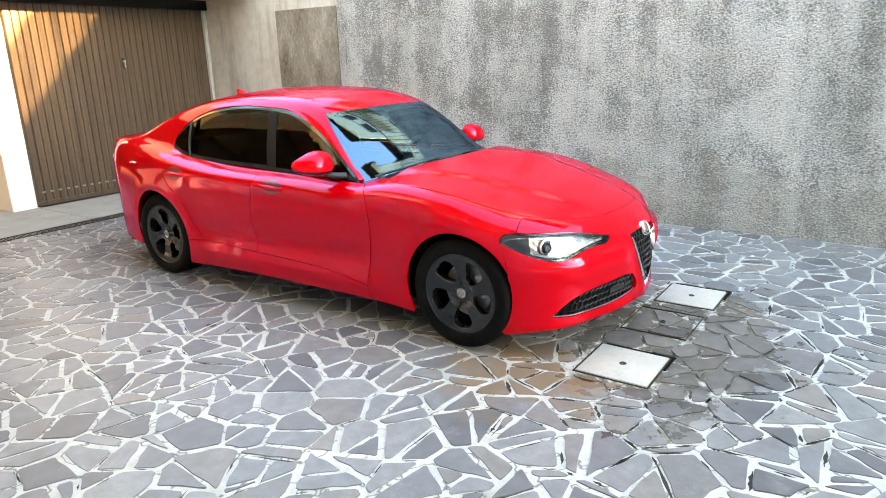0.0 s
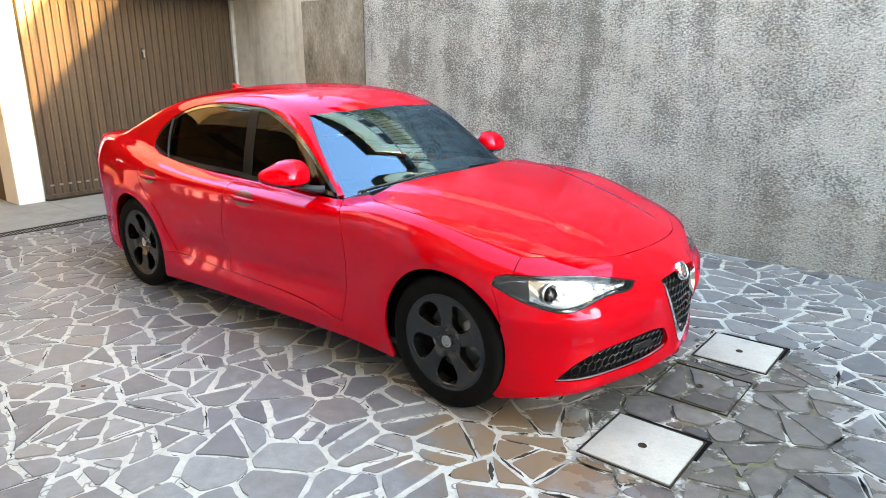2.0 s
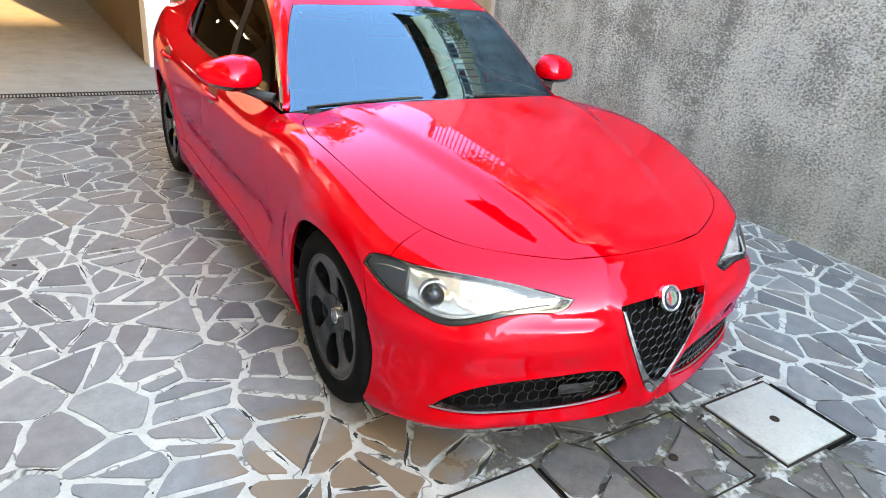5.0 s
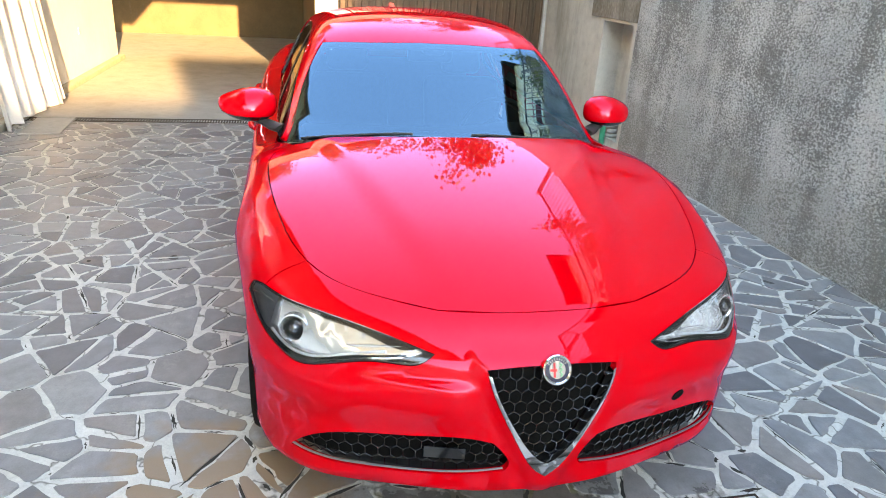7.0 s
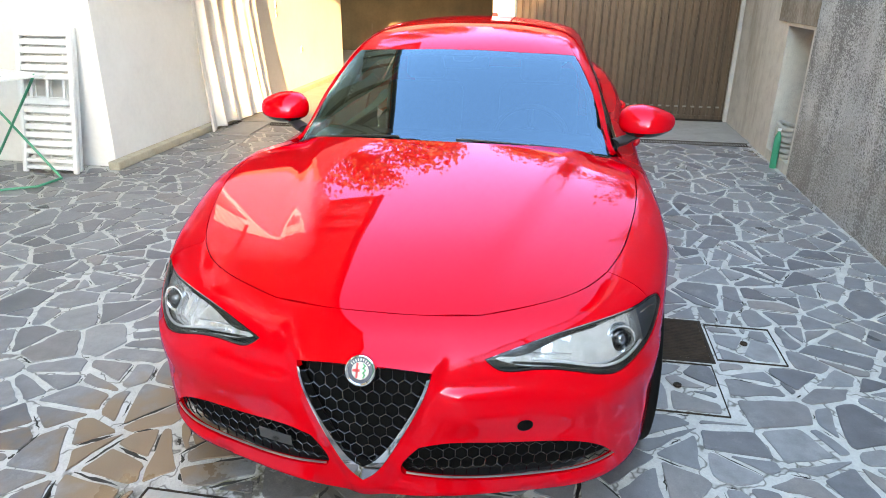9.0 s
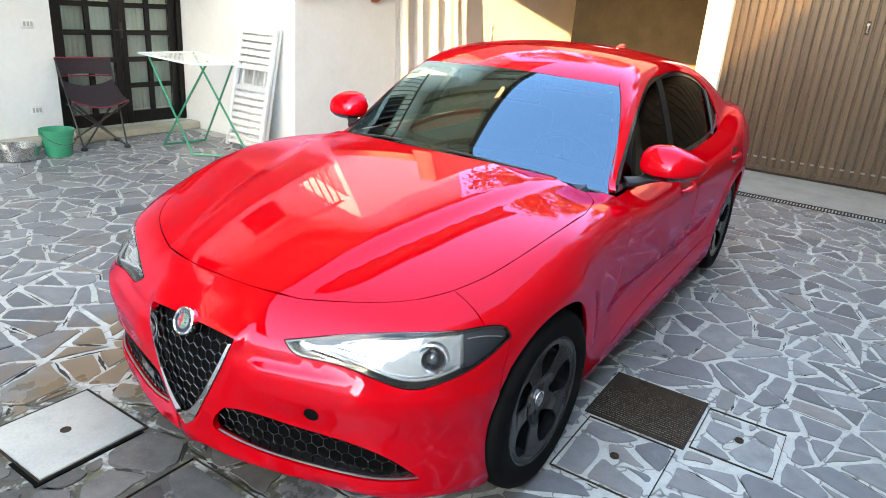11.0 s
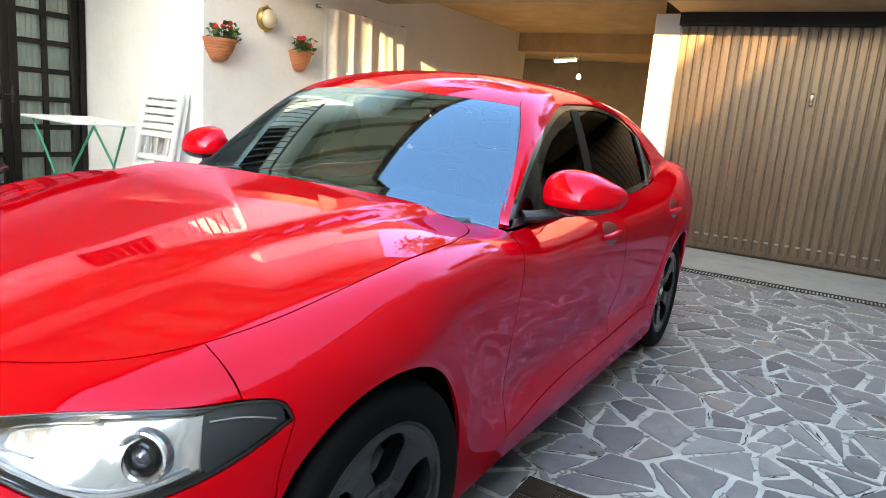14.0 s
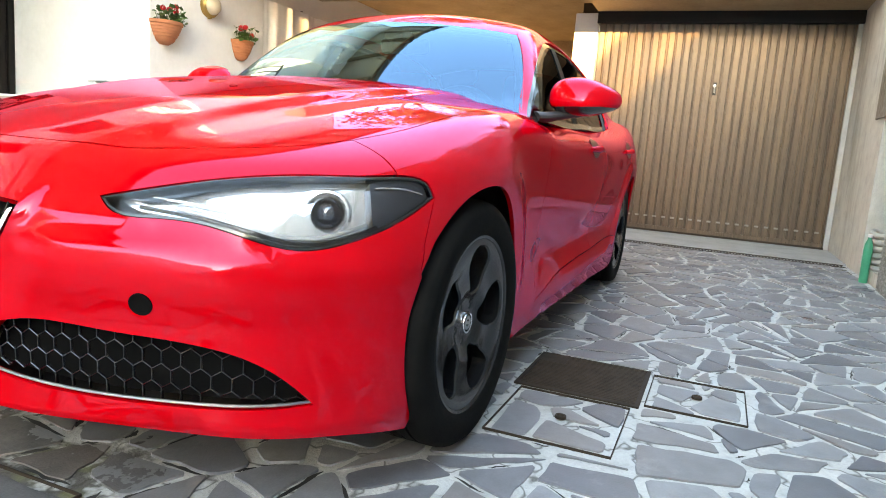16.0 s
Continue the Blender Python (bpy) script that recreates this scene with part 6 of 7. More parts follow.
# ---- french door ----
def french_door():
    d = thing("door_2", "dark wooden french door with small curtained panes", "door", (0, 0, 0), kind="structure")
    x0, x1, y, z0, z1 = REC_X + .01, -1.655, REC_Y - .10, .09, 2.31
    simple("door_frame", lambda bm: [box(bm, (x0, y - .05, z0), (x0 + .06, y + .06, z1)), box(bm, (x1 - .06, y - .05, z0), (x1, y + .06, z1)), box(bm, (x0 + .06, y - .05, z1 - .06), (x1 - .06, y + .06, z1))], "dark_wood", d, smooth=False)
    xm = (x0 + x1) / 2
    for a, b in ((x0 + .062, xm - .002), (xm + .002, x1 - .062)):
        def leaf(bm):
            box(bm, (a, y - .02, z0), (a + .075, y + .03, z1 - .062), .004, 1)
            box(bm, (b - .075, y - .02, z0), (b, y + .03, z1 - .062), .004, 1)
            box(bm, (a + .075, y - .018, z0), (b - .075, y + .028, z0 + .13), .004, 1)
            box(bm, (a + .075, y - .018, z1 - .15), (b - .075, y + .028, z1 - .062), .004, 1)
            c = (a + b) / 2
            box(bm, (c - .026, y - .012, z0 + .13), (c + .026, y + .024, z1 - .15), .003, 1)
            for k in range(1, 7):
                zz = z0 + .13 + k * (z1 - .15 - z0 - .13) / 7
                box(bm, (a + .075, y - .010, zz - .026), (b - .075, y + .022, zz + .026), .003, 1)
        lf = simple("door_leaf", leaf, "dark_wood", d, smooth=False)
        c = (a + b) / 2
        for k in range(7):
            za, zb = (z0 + .13 + q * (z1 - .15 - z0 - .13) / 7 for q in (k, k + 1))
            for p, q in ((a + .076, c - .021), (c + .021, b - .076)):
                simple("pane", lambda bm: box(bm, (p, y + .003, za + .021), (q, y + .007, zb - .021)), "pane", lf, smooth=False).visible_shadow = False
        bm = bmesh.new()
        rows = []
        n = 40
        for zz in (z0 + .10, z1 - .12):
            rows.append([bm.verts.new((a + .05 + (b - a - .1) * i / n, y - .05 + .010 * math.sin(i * 1.7), zz)) for i in range(n + 1)])
        for i in range(n):
            bm.faces.new((rows[0][i], rows[0][i + 1], rows[1][i + 1], rows[1][i]))
        part("net_curtain", bm, "curtain_green", lf, "pale gathered curtain behind the panes")
    simple("door_handle", lambda bm: [box(bm, (xm - .03, y + .03, 1.0), (xm + .0, y + .036, 1.16), .003), tube(bm, [(xm - .015, y + .036, 1.08), (xm - .015, y + .07, 1.08), (xm + .08, y + .07, 1.08)], .008, 8)], "black", d)
    slab("room_behind", (x0 - .3, y - .7, 0), (x1 + .3, y - .6, 2.6), "white_wall", "plain wall behind the french door", "wall")


M["curtain_green"] = varied("pale_curtain", [(.66, .72, .69), (.78, .82, .80)], 30, (.85, .95), .2, .002)
french_door()


# ---- curtain over the side door ----
def door_curtain():
    c = thing("door_curtain", "long white net curtain hanging over a doorway", "curtain", (0, 0, 0))
    rnd = random.Random(4)
    n, x0, x1 = 150, -6.20, -4.62
    rows = []
    bm = bmesh.new()
    for j in range(15):
        t = j / 14
        z = 2.25 - 2.215 * t
        row = []
        for i in range(n + 1):
            u = i / n
            wave = (.045 * math.sin(u * 31 + .9 * math.sin(u * 9)) + .02 * math.sin(u * 67 + 1 + t)) * (.35 + .85 * t)
            sway = .10 * t * t + .05 * t * math.sin(u * 7)
            row.append(bm.verts.new((x0 + (x1 - x0) * (u + .014 * math.sin(u * 23 + 2 * t)) - .12 * t * t * (1 - u), HOUSE_Y + .09 + wave + sway, z + .02 * t * math.sin(u * 31))))
        rows.append(row)
    for a, b in zip(rows, rows[1:]):
        for i in range(n):
            bm.faces.new((a[i], a[i + 1], b[i + 1], b[i]))
    r = bmesh.ops.solidify(bm, geom=bm.faces[:], thickness=.004)
    part("cloth", bm, "fabric_white", c)
    simple("curtain_rod", lambda bm: tube(bm, [(x0 - .04, HOUSE_Y + .06, 2.26), (x1 + .04, HOUSE_Y + .06, 2.26)], .008, 10), "white_plastic", c)
    for x in (x0, (x0 + x1) / 2, x1):
        simple("rod_bracket", lambda bm: box(bm, (x - .012, HOUSE_Y, 2.24), (x + .012, HOUSE_Y + .06, 2.28), .003, 1), "grey_metal", c)


door_curtain()


# ---- wall things ----
def planter(x, z, wide, seed, label):
    rnd = random.Random(seed)
    t = thing("wall_planter", label, "flower pot", (x, HOUSE_Y, z), group="wall planters")
    bm = bmesh.new()
    w = wide / 2
    prof = [(w * 1.0, .10), (w * 1.06, .10), (w * 1.07, .085), (w * 1.05, .07), (w * .98, .066), (w * .97, .045), (w * .93, .040), (w * .91, .018), (w * .86, .013), (w * .84, -.010), (w * .77, -.016), (w * .75, -.035), (w * .67, -.042), (w * .62, -.066), (w * .52, -.085), (w * .30, -.108), (.0, -.112)]
    rings = [[bm.verts.new((r * math.cos(math.pi * k / 20), r * .95 * math.sin(math.pi * k / 20) + .001, h)) for k in range(21)] for r, h in prof[:-1]]
    for a, b in zip(rings, rings[1:]):
        for k in range(20):
            bm.faces.new((a[k], a[k + 1], b[k + 1], b[k]))
    bm.faces.new(rings[-1])
    soil = [bm.verts.new((r.co.x * .97, r.co.y * .97, .085)) for r in rings[0]]
    bm.faces.new(soil)
    part("pot", bm, "terracotta", t)
    bm = bmesh.new()
    for _ in range(70):
        p = Vector((rnd.uniform(-w, w) * .9, rnd.uniform(.02, w * .9), .09 + abs(rnd.gauss(0, .06))))
        q = Matrix.Translation(p) @ Euler((rnd.uniform(-.8, .8), rnd.uniform(-.8, .8), rnd.uniform(0, 6))).to_matrix().to_4x4()
        s = rnd.uniform(.016, .032)
        ring = [bm.verts.new(q @ Vector((s * (1 + .12 * math.cos(5 * a)) * math.cos(a), s * (1 + .12 * math.cos(5 * a)) * math.sin(a), .25 * s * math.cos(2 * a)))) for a in [6.28319 * k / 10 for k in range(10)]]
        bm.faces.new(ring)
        tube(bm, [(p.x * .6, p.y * .8, .085), tuple(p)], .0022, 4)
    part("foliage", bm, "leaf", t, "scalloped green geranium leaves")
    bm = bmesh.new()
    for _ in range(3 + seed % 3):
        c = Vector((rnd.uniform(-w, w) * .8, rnd.uniform(.03, w * .8), rnd.uniform(.17, .25)))
        for _ in range(26):
            d = Vector((rnd.gauss(0, 1), rnd.gauss(0, 1), rnd.gauss(0, 1))).normalized()
            p, q = c + d * .022, d.to_track_quat("Z", "Y").to_matrix()
            bm.faces.new([bm.verts.new(p + q @ Vector((.012 * math.cos(a), .012 * math.sin(a), .003 * math.cos(2 * a)))) for a in [6.28319 * k / 6 for k in range(6)]])
    part("blossom", bm, "petal", t, "round red flower heads")
    bm = bmesh.new()
    for _ in range(5):
        a = rnd.uniform(-w, w) * .7
        tube(bm, [(a * .6, .04, .085), (a, .06, rnd.uniform(.15, .21))], .003, 5)
    part("stems", bm, "leaf", t)


planter(-3.30, 1.645, .33, 7, "terracotta wall planter with one red geranium")
planter(-4.37, 1.655, .28, 11, "terracotta wall planter full of red geraniums")


def wall_lamp():
    t = thing("wall_lamp", "round brass bulkhead lamp with frosted glass", "lamp", (-3.88, HOUSE_Y, 2.01))
    m = pose(0, 0, 0, -90, 0, 0)
    simple("base", lambda bm: lathe(bm, [(.115, 0), (.115, .035), (.10, .05), (.088, .05)], 32, m), "brass", t)
    simple("globe", lambda bm: lathe(bm, [(.09, .045), (.088, .07), (.075, .10), (.045, .12), (0, .128)], 32, m), "frosted", t)
    simple("guard", lambda bm: tube(bm, [m @ Vector((.098 * math.cos(6.28319 * k / 32), .098 * math.sin(6.28319 * k / 32), .052)) for k in range(32)], .006, 6, closed=True), "brass", t)
    for k in range(2):
        simple("lug", lambda bm: box(bm, (-.012, 0, -.125 if k else .105), (.012, .04, -.105 if k else .125), .003, 1), "brass", t)


wall_lamp()
r = thing("wall_ring", "dark iron tethering ring on the wall", "ring", (-4.04, HOUSE_Y, 2.41))
simple("plate", lambda bm: lathe(bm, [(0, .02), (.03, .018), (.035, 0)], 20, pose(0, 0, .05, -90, 0, 0)), "grey_metal", r)
simple("ring", lambda bm: tube(bm, [(.055 * math.cos(6.28319 * k / 28), .03 + .01 * math.sin(6.28319 * k / 28), .055 * math.sin(6.28319 * k / 28)) for k in range(28)], .011, 8, closed=True), "grey_metal", r)


def wall_plate(x, y, z, gangs, vertical=False):
    t = thing("switch_plate", "small white electric socket plate on plaster", "socket", (x, y, z), group="wall sockets")
    w, h = (.06, .04) if not vertical else (.02, .045)
    simple("plate", lambda bm: box(bm, (-w, 0, -h), (w, .010, h), .004, 2), "white_plastic", t)
    for k in range(gangs):
        o = (k - (gangs - 1) / 2) * .032
        simple("module", lambda bm: box(bm, ((o - .011) if not vertical else -.010, .010, -.022 if not vertical else o - .012), ((o + .011) if not vertical else .010, .014, .022 if not vertical else o + .012), .002, 1), "grey_metal" if vertical else "cover_concrete", t)


wall_plate(-1.43, REC_Y, 1.13, 3)
wall_plate(-1.41, REC_Y, .33, 3)
wall_plate(-8.0, HOUSE_Y, .62, 2, True)
wall_plate(-7.1, HOUSE_Y, 1.30, 2, True)
wall_plate(-7.1, HOUSE_Y, 1.17, 2, True)


# ---- loose things on the house side ----
def camp_chair():
    t = thing("camping_chair", "low folding camping chair with plum cloth and red piping", "chair", (-1.79, -4.87, 0), -14)

    def sheet(name, rows, mat):
        bm = bmesh.new()
        vs = [[bm.verts.new(p) for p in row] for row in rows]
        for a, b in zip(vs, vs[1:]):
            for i in range(len(a) - 1):
                bm.faces.new((a[i], a[i + 1], b[i + 1], b[i]))
        bmesh.ops.solidify(bm, geom=bm.faces[:], thickness=.012)
        return part(name, bm, mat, t)
    sheet("seat", [[(-.25 + .5 * u, .20 - .40 * v, .40 + .07 * abs(2 * u - 1) ** 1.6 + .16 * v ** 2) for u in [i / 10 for i in range(11)]] for v in [j / 8 for j in range(9)]], "plum_cloth")
    sheet("backrest", [[(-.25 + .5 * u, -.24 - .05 * math.sin(math.pi * u) - .06 * v, .66 + .16 * v + .01 * math.sin(math.pi * u)) for u in [i / 10 for i in range(11)]] for v in [j / 4 for j in range(5)]], "plum_cloth")
    simple("piping", lambda bm: tube(bm, [(-.25 + .5 * u, .21, .405 + .07 * abs(2 * u - 1) ** 1.6) for u in [i / 10 for i in range(11)]], .006, 6), "red_trim", t)
    for y, z in ((-.30, .825), (-.24, .655)):
        simple("piping", lambda bm: tube(bm, [(-.25, y, z), (.25, y, z)], .005, 6), "red_trim", t)
    for a, b in (((-.25, .21, .46), (.22, -.16, .02)), ((.25, .21, .46), (-.22, -.16, .02)), ((-.25, -.28, .82), (-.20, .20, .02)), ((.25, -.28, .82), (.20, .20, .02)), ((-.20, .20, .02), (.22, -.16, .40)), ((.20, .20, .02), (-.22, -.16, .40))):
        lg = simple("leg", lambda bm: tube(bm, [a, b], .009, 8), "black", t)
        if b[2] < .1:
            simple("foot", lambda bm: lathe(bm, [(0, 0), (.03, 0), (.032, .02), (.015, .035), (0, .035)], 16, pose(b[0], b[1], 0)), "black", lg)


camp_chair()


def bucket():
    t = thing("bucket", "green plastic bucket with a wire handle", "bucket", (-1.29, -4.69, 0))
    simple("pail", lambda bm: lathe(bm, [(0, .004), (.105, 0), (.108, .01), (.120, .10), (.126, .105), (.132, .18), (.138, .185), (.142, .245), (.148, .25), (.148, .235), (.136, .24), (.112, .02), (0, .012)], 40), "green_plastic", t)
    simple("handle", lambda bm: tube(bm, [(.148 * math.cos(a), .15 * math.sin(a) + .02, .225 - .10 * math.sin(a)) for a in [math.pi * k / 20 for k in range(21)]], .004, 6), "grey_metal", t)
    for s in (-1, 1):
        simple("lug", lambda bm: box(bm, (s * .15 - .012, -.012, .205), (s * .15 + .012, .016, .24), .004), "green_plastic", t)


bucket()
pot = thing("metal_pan", "wide dented steel pan standing on the paving", "pan", (-.96, -4.77, 0))
simple("bowl", lambda bm: lathe(bm, [(0, .006), (.15, 0), (.165, .01), (.175, .12), (.185, .125), (.185, .118), (.168, .115), (.155, .018), (0, .014)], 40), "steel", pot)
for s in (-1, 1):
    simple("grip", lambda bm: tube(bm, [(s * .178, -.04, .09), (s * .22, -.03, .095), (s * .22, .03, .095), (s * .178, .04, .09)], .006, 6), "steel", pot)


def drying_rack():
    t = thing("drying_rack", "folding laundry rack with green legs and white top", "drying rack", (0, 0, 0))
    za = .93
    a, b, c, d = (-2.06, -4.50), (-2.68, -4.52), (-2.38, -3.42), (-1.92, -3.52)
    simple("top_frame", lambda bm: tube(bm, [(*p, za) for p in (a, b, c, d)], .011, 8, closed=True), "white_plastic", t)
    for k in range(1, 13):
        u = k / 13
        p, q = (a[0] + (b[0] - a[0]) * u, a[1] + (b[1] - a[1]) * u), (d[0] + (c[0] - d[0]) * u, d[1] + (c[1] - d[1]) * u)
        simple("wire", lambda bm: tube(bm, [(*p, za), (*q, za)], .0035, 5), "white_plastic", t)
    for pts in (((-2.10, -4.42, za), (-2.22, -3.98, .012)), ((-2.20, -3.66, za), (-2.26, -4.50, .012)), ((-2.62, -4.42, za), (-2.66, -3.70, .012)), ((-2.36, -3.50, za), (-2.74, -4.46, .012))):
        simple("leg", lambda bm: tube(bm, pts, .0105, 8), "green_plastic", t)
    simple("foot_bar", lambda bm: tube(bm, [(-2.26, -4.50, .012), (-2.74, -4.46, .012)], .0105, 8), "green_plastic", t)
    simple("foot_bar", lambda bm: tube(bm, [(-2.22, -3.98, .012), (-2.40, -3.72, .012), (-2.66, -3.70, .012)], .0105, 8), "green_plastic", t)


drying_rack()


def folded_lounger(x, y, lean, label):
    t = thing("folded_lounger", label, "sun lounger", (0, 0, 0), group="folded loungers")
    m = pose(x, y, .012, 0, lean, 0)
    for s in (-.25, .25):
        simple("side_rail", lambda bm: box(bm, (-.02, s - .022, 0), (.022, s + .022, 1.24), .012, 2, m=m), "white_plastic", t)
    for k in range(15):
        z = .16 + .072 * k
        if 6 < k < 9:
            continue
        simple("slat", lambda bm: box(bm, (-.006, -.23, z), (.012, .23, z + .052), .005, 1, m=m), "white_plastic", t)
    for s in (-.16, 0, .16):
        simple("rib", lambda bm: box(bm, (-.016, s - .012, .10), (-.006, s + .012, 1.22), .003, 1, m=m), "white_plastic", t)
    for z in (.03, .09, 1.20):
        simple("cross_bar", lambda bm: box(bm, (-.018, -.23, z), (.018, .23, z + .035), .008, 2, m=m), "white_plastic", t)


folded_lounger(-2.88, -3.93, -11, "folded white plastic slatted lounger leaning on the wall")
folded_lounger(-2.79, -3.90, -11.5, "second folded white plastic lounger leaning before another")


# ---- on the retaining wall ----
def hoop():
    t = thing("basketball_hoop", "small orange-red basketball ring with an orange net", "basketball hoop", (-2.88, WALL_Y - .26, 2.49))
    simple("ring", lambda bm: tube(bm, [(.215 * math.cos(6.28319 * k / 36), .215 * math.sin(6.28319 * k / 36), 0) for k in range(36)], .011, 8, closed=True), "orange", t)
    simple("bracket", lambda bm: [box(bm, (-.09, .20, -.05), (.09, .275, .06), .008), box(bm, (-.06, .19, -.012), (.06, .27, .012))], "orange", t)

    def net(bm):
        for k in range(12):
            for s in (1, -1):
                pts = []
                for j in range(6):
                    a = 6.28319 * (k + s * j * .5) / 12
                    rr = .21 - .02 * j
                    pts.append((rr * math.cos(a), rr * math.sin(a), -.045 * j))
                tube(bm, pts, .003, 4)
    simple("net", net, "orange", t)


hoop()


def hose_box():
    t = thing("hose", "coiled garden hose and green bottle in a wall niche", "hose", (-4.48, WALL_Y + .10, .10))
    for k in range(6):
        simple("coil", lambda bm: tube(bm, [((.20 - .012 * (k % 3)) * math.cos(6.28319 * i / 30), .085 * math.sin(6.28319 * i / 30), .03 + .05 * k + .01 * math.sin(6.28319 * i / 15)) for i in range(30)], .022, 8, closed=True), "hose_grey", t)


M["hose_grey"] = varied("grey_hose", [(.30, .29, .26), (.44, .43, .39)], 20, (.5, .7), .1, .001)
hose_box()
g = thing("green_bottle", "green plastic bottle standing at the foot of the wall", "bottle", (-4.36, WALL_Y - .02, 0))
simple("bottle", lambda bm: lathe(bm, [(0, .004), (.028, 0), (.031, .02), (.031, .26), (.028, .30), (.014, .34), (.014, .37), (0, .372)], 24), "green_plastic", g)
simple("cap", lambda bm: lathe(bm, [(.016, .355), (.017, .357), (.017, .38), (0, .382)], 16), "white_plastic", g)

mat_slab = thing("door_slab", "flat grey concrete slab lying before the curtained doorway", "slab", (-4.97, -3.09, .001), 4)
simple("slab", lambda bm: box(bm, (-.36, -.17, 0), (.36, .19, .016), .006), "apron", mat_slab, smooth=False)
mark = thing("wall_marking", "faded dark painted strokes on the back wall of the passage", "marking", (-14.297, -3.85, .40), group="")
for y, z0, z1 in ((-.25, .0, .26), (-.13, -.03, .05), (.02, .04, .22), (.12, .04, .22)):
    simple("stroke", lambda bm: box(bm, (0, y - .016, z0), (.004, y + .016, z1)), "bark", mark, smooth=False)

# ---- lamps in the passage ----
t = thing("ceiling_lamp", "lit fluorescent tube under the passage ceiling", "lamp", (-12.5, -3.7, 2.52), 58)
simple("tube", lambda bm: tube(bm, [(-.36, 0, 0), (.36, 0, 0)], .022, 12), "lamp_on", t)
simple("fitting", lambda bm: [box(bm, (-.40, -.04, .02), (.40, .04, .06), .006), box(bm, (-.3, -.01, .06), (-.28, .01, .18)), box(bm, (.28, -.01, .06), (.3, .01, .18))], "white_plastic", t)
t = thing("hanging_bulb", "small bare lit bulb in the passage", "lamp", (-11.6, -3.04, 2.15))
simple("bulb", lambda bm: lathe(bm, [(0, -.05), (.03, -.04), (.042, -.01), (.03, .03), (.015, .05)], 20), "lamp_on", t)
simple("flex", lambda bm: tube(bm, [(0, 0, .05), (0, 0, .55)], .005, 6), "black", t)


# ---- the paving, stone by stone ----
def paving():
    rnd = random.Random(21)
    keep_out = [(.66, 1.10, -.83, -.38), (.69, 1.12, .43, .87), (.665, 1.095, -.135, .315), (-.945, -.555, 1.30, 1.645), (-.535, -.095, .895, 1.295), (-.965, -.535, .875, 1.305)]
    x0, x1, y0, y1 = -5.235, 8.6, REC_Y + .21, WALL_Y - .005
    seeds = []
    while len(seeds) < 1540:
        q = rnd.uniform(x0 - .3, x1 + .3), rnd.uniform(y0 - .3, y1 + .3)
        if all((q[0] - x) ** 2 + (q[1] - y) ** 2 > .033 for x, y in seeds):
            seeds.append(q)
    shapes = []
    for poly in cells(seeds, [(x0, y0), (x1, y0), (x1, y1), (x0, y1)]):
        if len(poly) > 2:
            crack_apart(poly, rnd, shapes)
    near, verts, faces = 0, [], []
    cv, cf = [], []
    for poly in shapes:
        sx, sy = sum(q[0] for q in poly) / len(poly), sum(q[1] for q in poly) / len(poly)
        if sx < REC_X + .15 and sy < HOUSE_Y + .12:
            continue
        poly = clip_out(poly, keep_out)
        if poly is None:
            continue
        for q, r in zip(poly, poly[1:] + poly[:1]):
            long = math.dist(q, r)
            wet = ((sx - 1.05) / 1.0) ** 2 + ((sy + .25) / 1.45) ** 2 < 1
            if long > .07 and rnd.random() < (.5 if wet else .16):
                open_joint(q, r, long, rnd, cv, cf, 2.2 if wet else 1.0)
        s = stone_shape(poly, .0125, rnd)
        if not s:
            continue
        if -1.2 < sx < 1.9 and -2.2 < sy < 2.2 and near < 300:
            near += 1
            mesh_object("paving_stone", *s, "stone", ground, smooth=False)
        else:
            k = len(verts)
            verts += s[0]
            faces += [tuple(i + k for i in f) for f in s[1]]
    tagged(mesh_object("joint_cracks", cv, cf, "crack", None, smooth=False), "dark open cracks in the mortar joints", "cracks", kind="stuff")
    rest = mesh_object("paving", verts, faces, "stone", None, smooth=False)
    tagged(rest, "irregular grey porphyry paving stones with light mortar joints", "paving", kind="stuff")


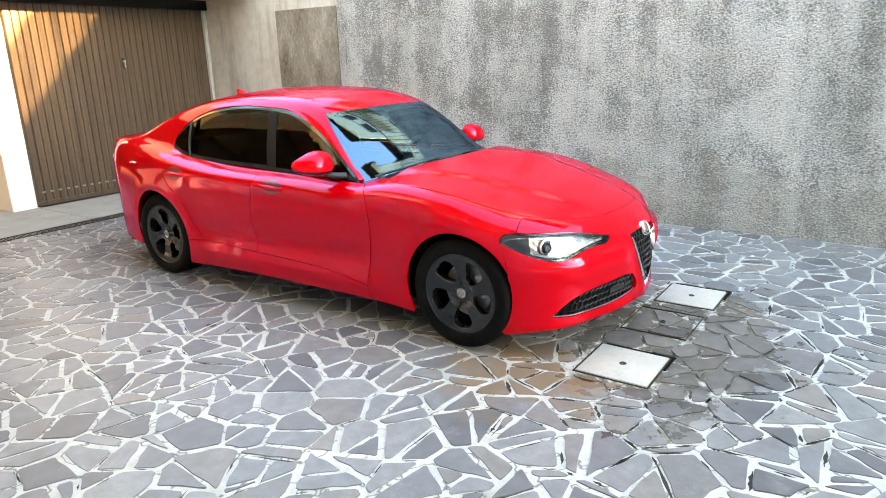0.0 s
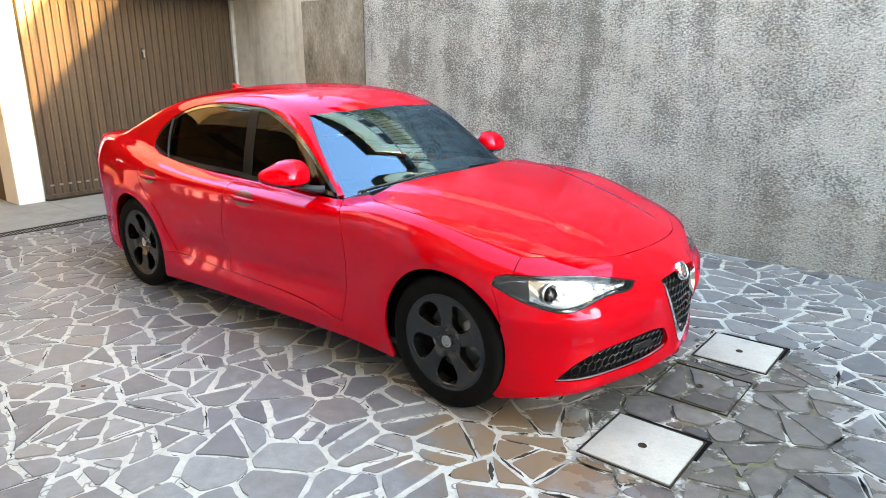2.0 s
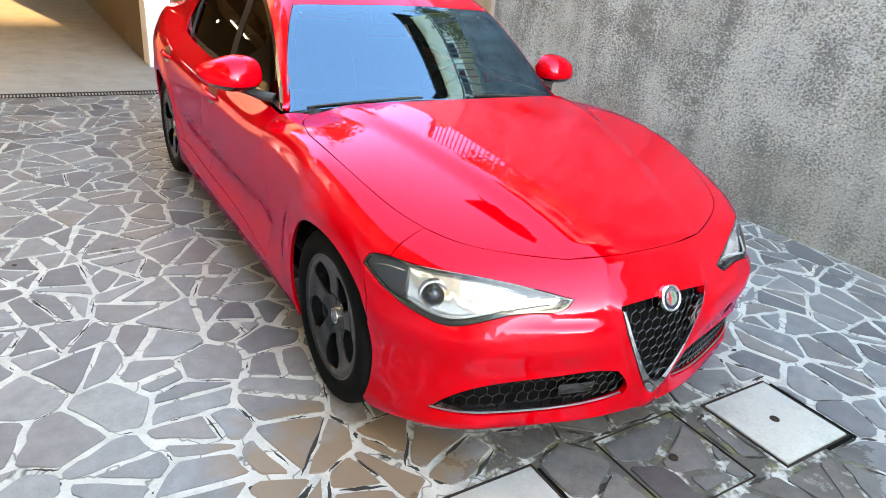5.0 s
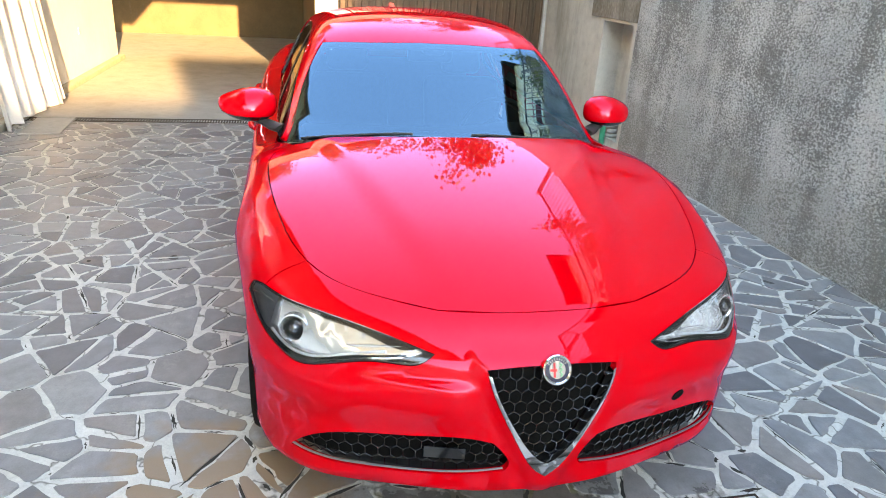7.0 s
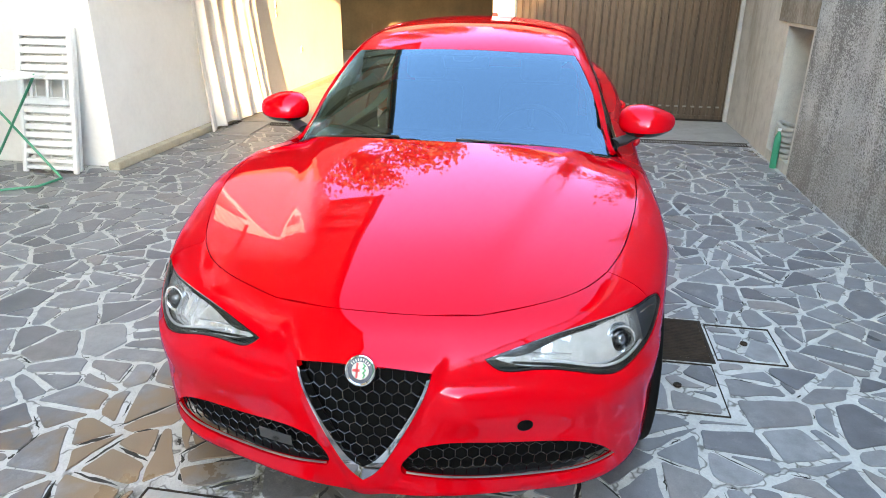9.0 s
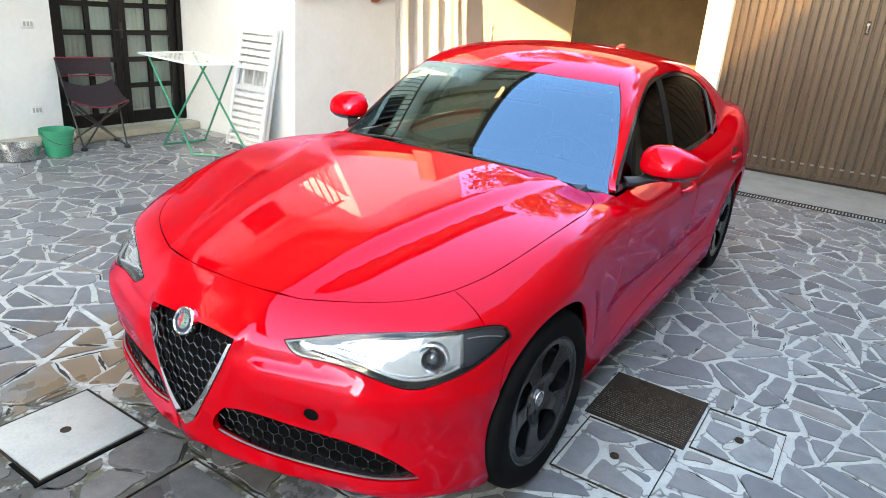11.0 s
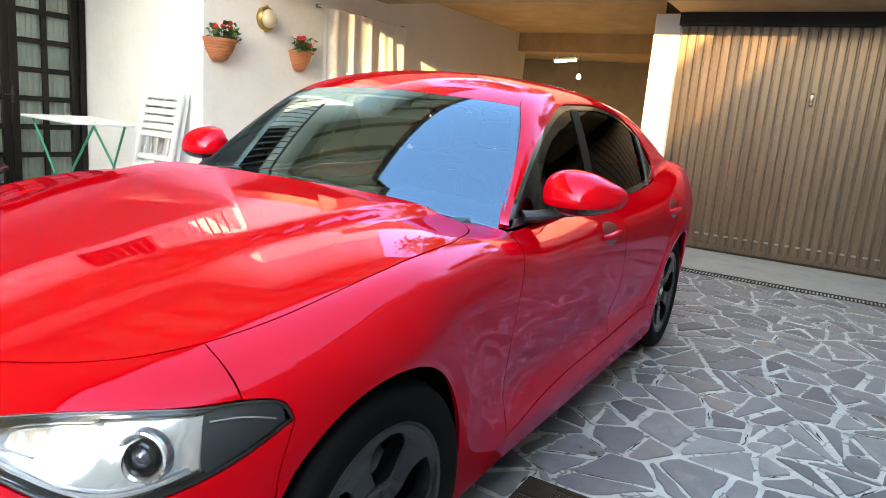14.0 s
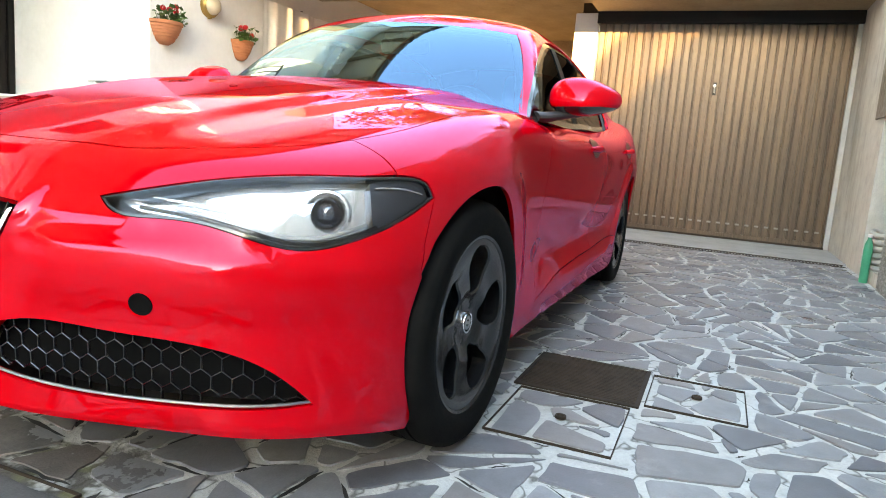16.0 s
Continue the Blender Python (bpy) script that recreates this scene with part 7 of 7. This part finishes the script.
def crack_apart(poly, rnd, out):
    """Splits a slab across its long way until the pieces are of the usual size."""
    n = len(poly)
    area = abs(sum(poly[i - 1][0] * poly[i][1] - poly[i][0] * poly[i - 1][1] for i in range(n))) / 2
    if area < rnd.choice((.028, .036, .046, .058, .072)):
        if n > 2 and area > .003:
            out.append(poly)
        return
    cx, cy = sum(q[0] for q in poly) / n, sum(q[1] for q in poly) / n
    far = max(poly, key=lambda q: math.dist(q, (cx, cy)))
    a = math.atan2(far[1] - cy, far[0] - cx) + rnd.choice((rnd.gauss(0, .2), rnd.gauss(0, .3), rnd.gauss(0, .3), rnd.gauss(.2, .3), rnd.gauss(1.4, .3)))
    nx, ny = math.cos(a), math.sin(a)
    lim = cx * nx + cy * ny + rnd.uniform(-.05, .05)
    for s in (1, -1):
        piece = []
        for q, r in zip(poly, poly[1:] + poly[:1]):
            e, f = s * (q[0] * nx + q[1] * ny - lim), s * (r[0] * nx + r[1] * ny - lim)
            if e <= 0:
                piece.append(q)
            if e * f < 0:
                t = e / (e - f)
                piece.append((q[0] + (r[0] - q[0]) * t, q[1] + (r[1] - q[1]) * t))
        if len(piece) == n and all(math.dist(i, j) < 1e-9 for i, j in zip(piece, poly)):
            out.append(poly)
            return
        if len(piece) > 2:
            crack_apart(piece, rnd, out)


def open_joint(q, r, long, rnd, verts, faces, wide):
    """A thin wavering crack along a joint."""
    ux, uy = (r[0] - q[0]) / long, (r[1] - q[1]) / long
    a, b = sorted((rnd.uniform(-.02, .5) * long, rnd.uniform(.5, 1.02) * long))
    k, m = len(verts), 6
    off = rnd.uniform(-.006, .006)
    for i in range(m + 1):
        d = a + (b - a) * i / m
        w = wide * (.0006 + .0034 * math.sin(math.pi * i / m)) * rnd.uniform(.5, 1.2)
        o = off + rnd.uniform(-.003, .003)
        for s in (1, -1):
            verts.append((q[0] + ux * d - uy * (o + s * w), q[1] + uy * d + ux * (o + s * w), -.0036))
    faces += [(k + 2 * i, k + 2 * i + 1, k + 2 * i + 3, k + 2 * i + 2) for i in range(m)]


M["crack"] = material("joint_crack", (.022, .02, .017), .9)


def clip_out(poly, rects):
    """A stone that meets a cover is cut back to the cover's nearest side."""
    for a, b, c, d in rects:
        if max(p[0] for p in poly) <= a or min(p[0] for p in poly) >= b or max(p[1] for p in poly) <= c or min(p[1] for p in poly) >= d:
            continue
        best, size = None, 0
        for nx, ny, lim in ((1, 0, a), (-1, 0, -b), (0, 1, c), (0, -1, -d)):
            nxt = []
            for p, q in zip(poly, poly[1:] + poly[:1]):
                e, f = p[0] * nx + p[1] * ny - lim, q[0] * nx + q[1] * ny - lim
                if e <= 0:
                    nxt.append(p)
                if e * f < 0:
                    t = e / (e - f)
                    nxt.append((p[0] + (q[0] - p[0]) * t, p[1] + (q[1] - p[1]) * t))
            if len(nxt) > 2:
                area = abs(sum(nxt[i - 1][0] * nxt[i][1] - nxt[i][0] * nxt[i - 1][1] for i in range(len(nxt)))) / 2
                if area > size:
                    best, size = nxt, area
        poly = best
        if poly is None:
            return None
    return poly


paving()
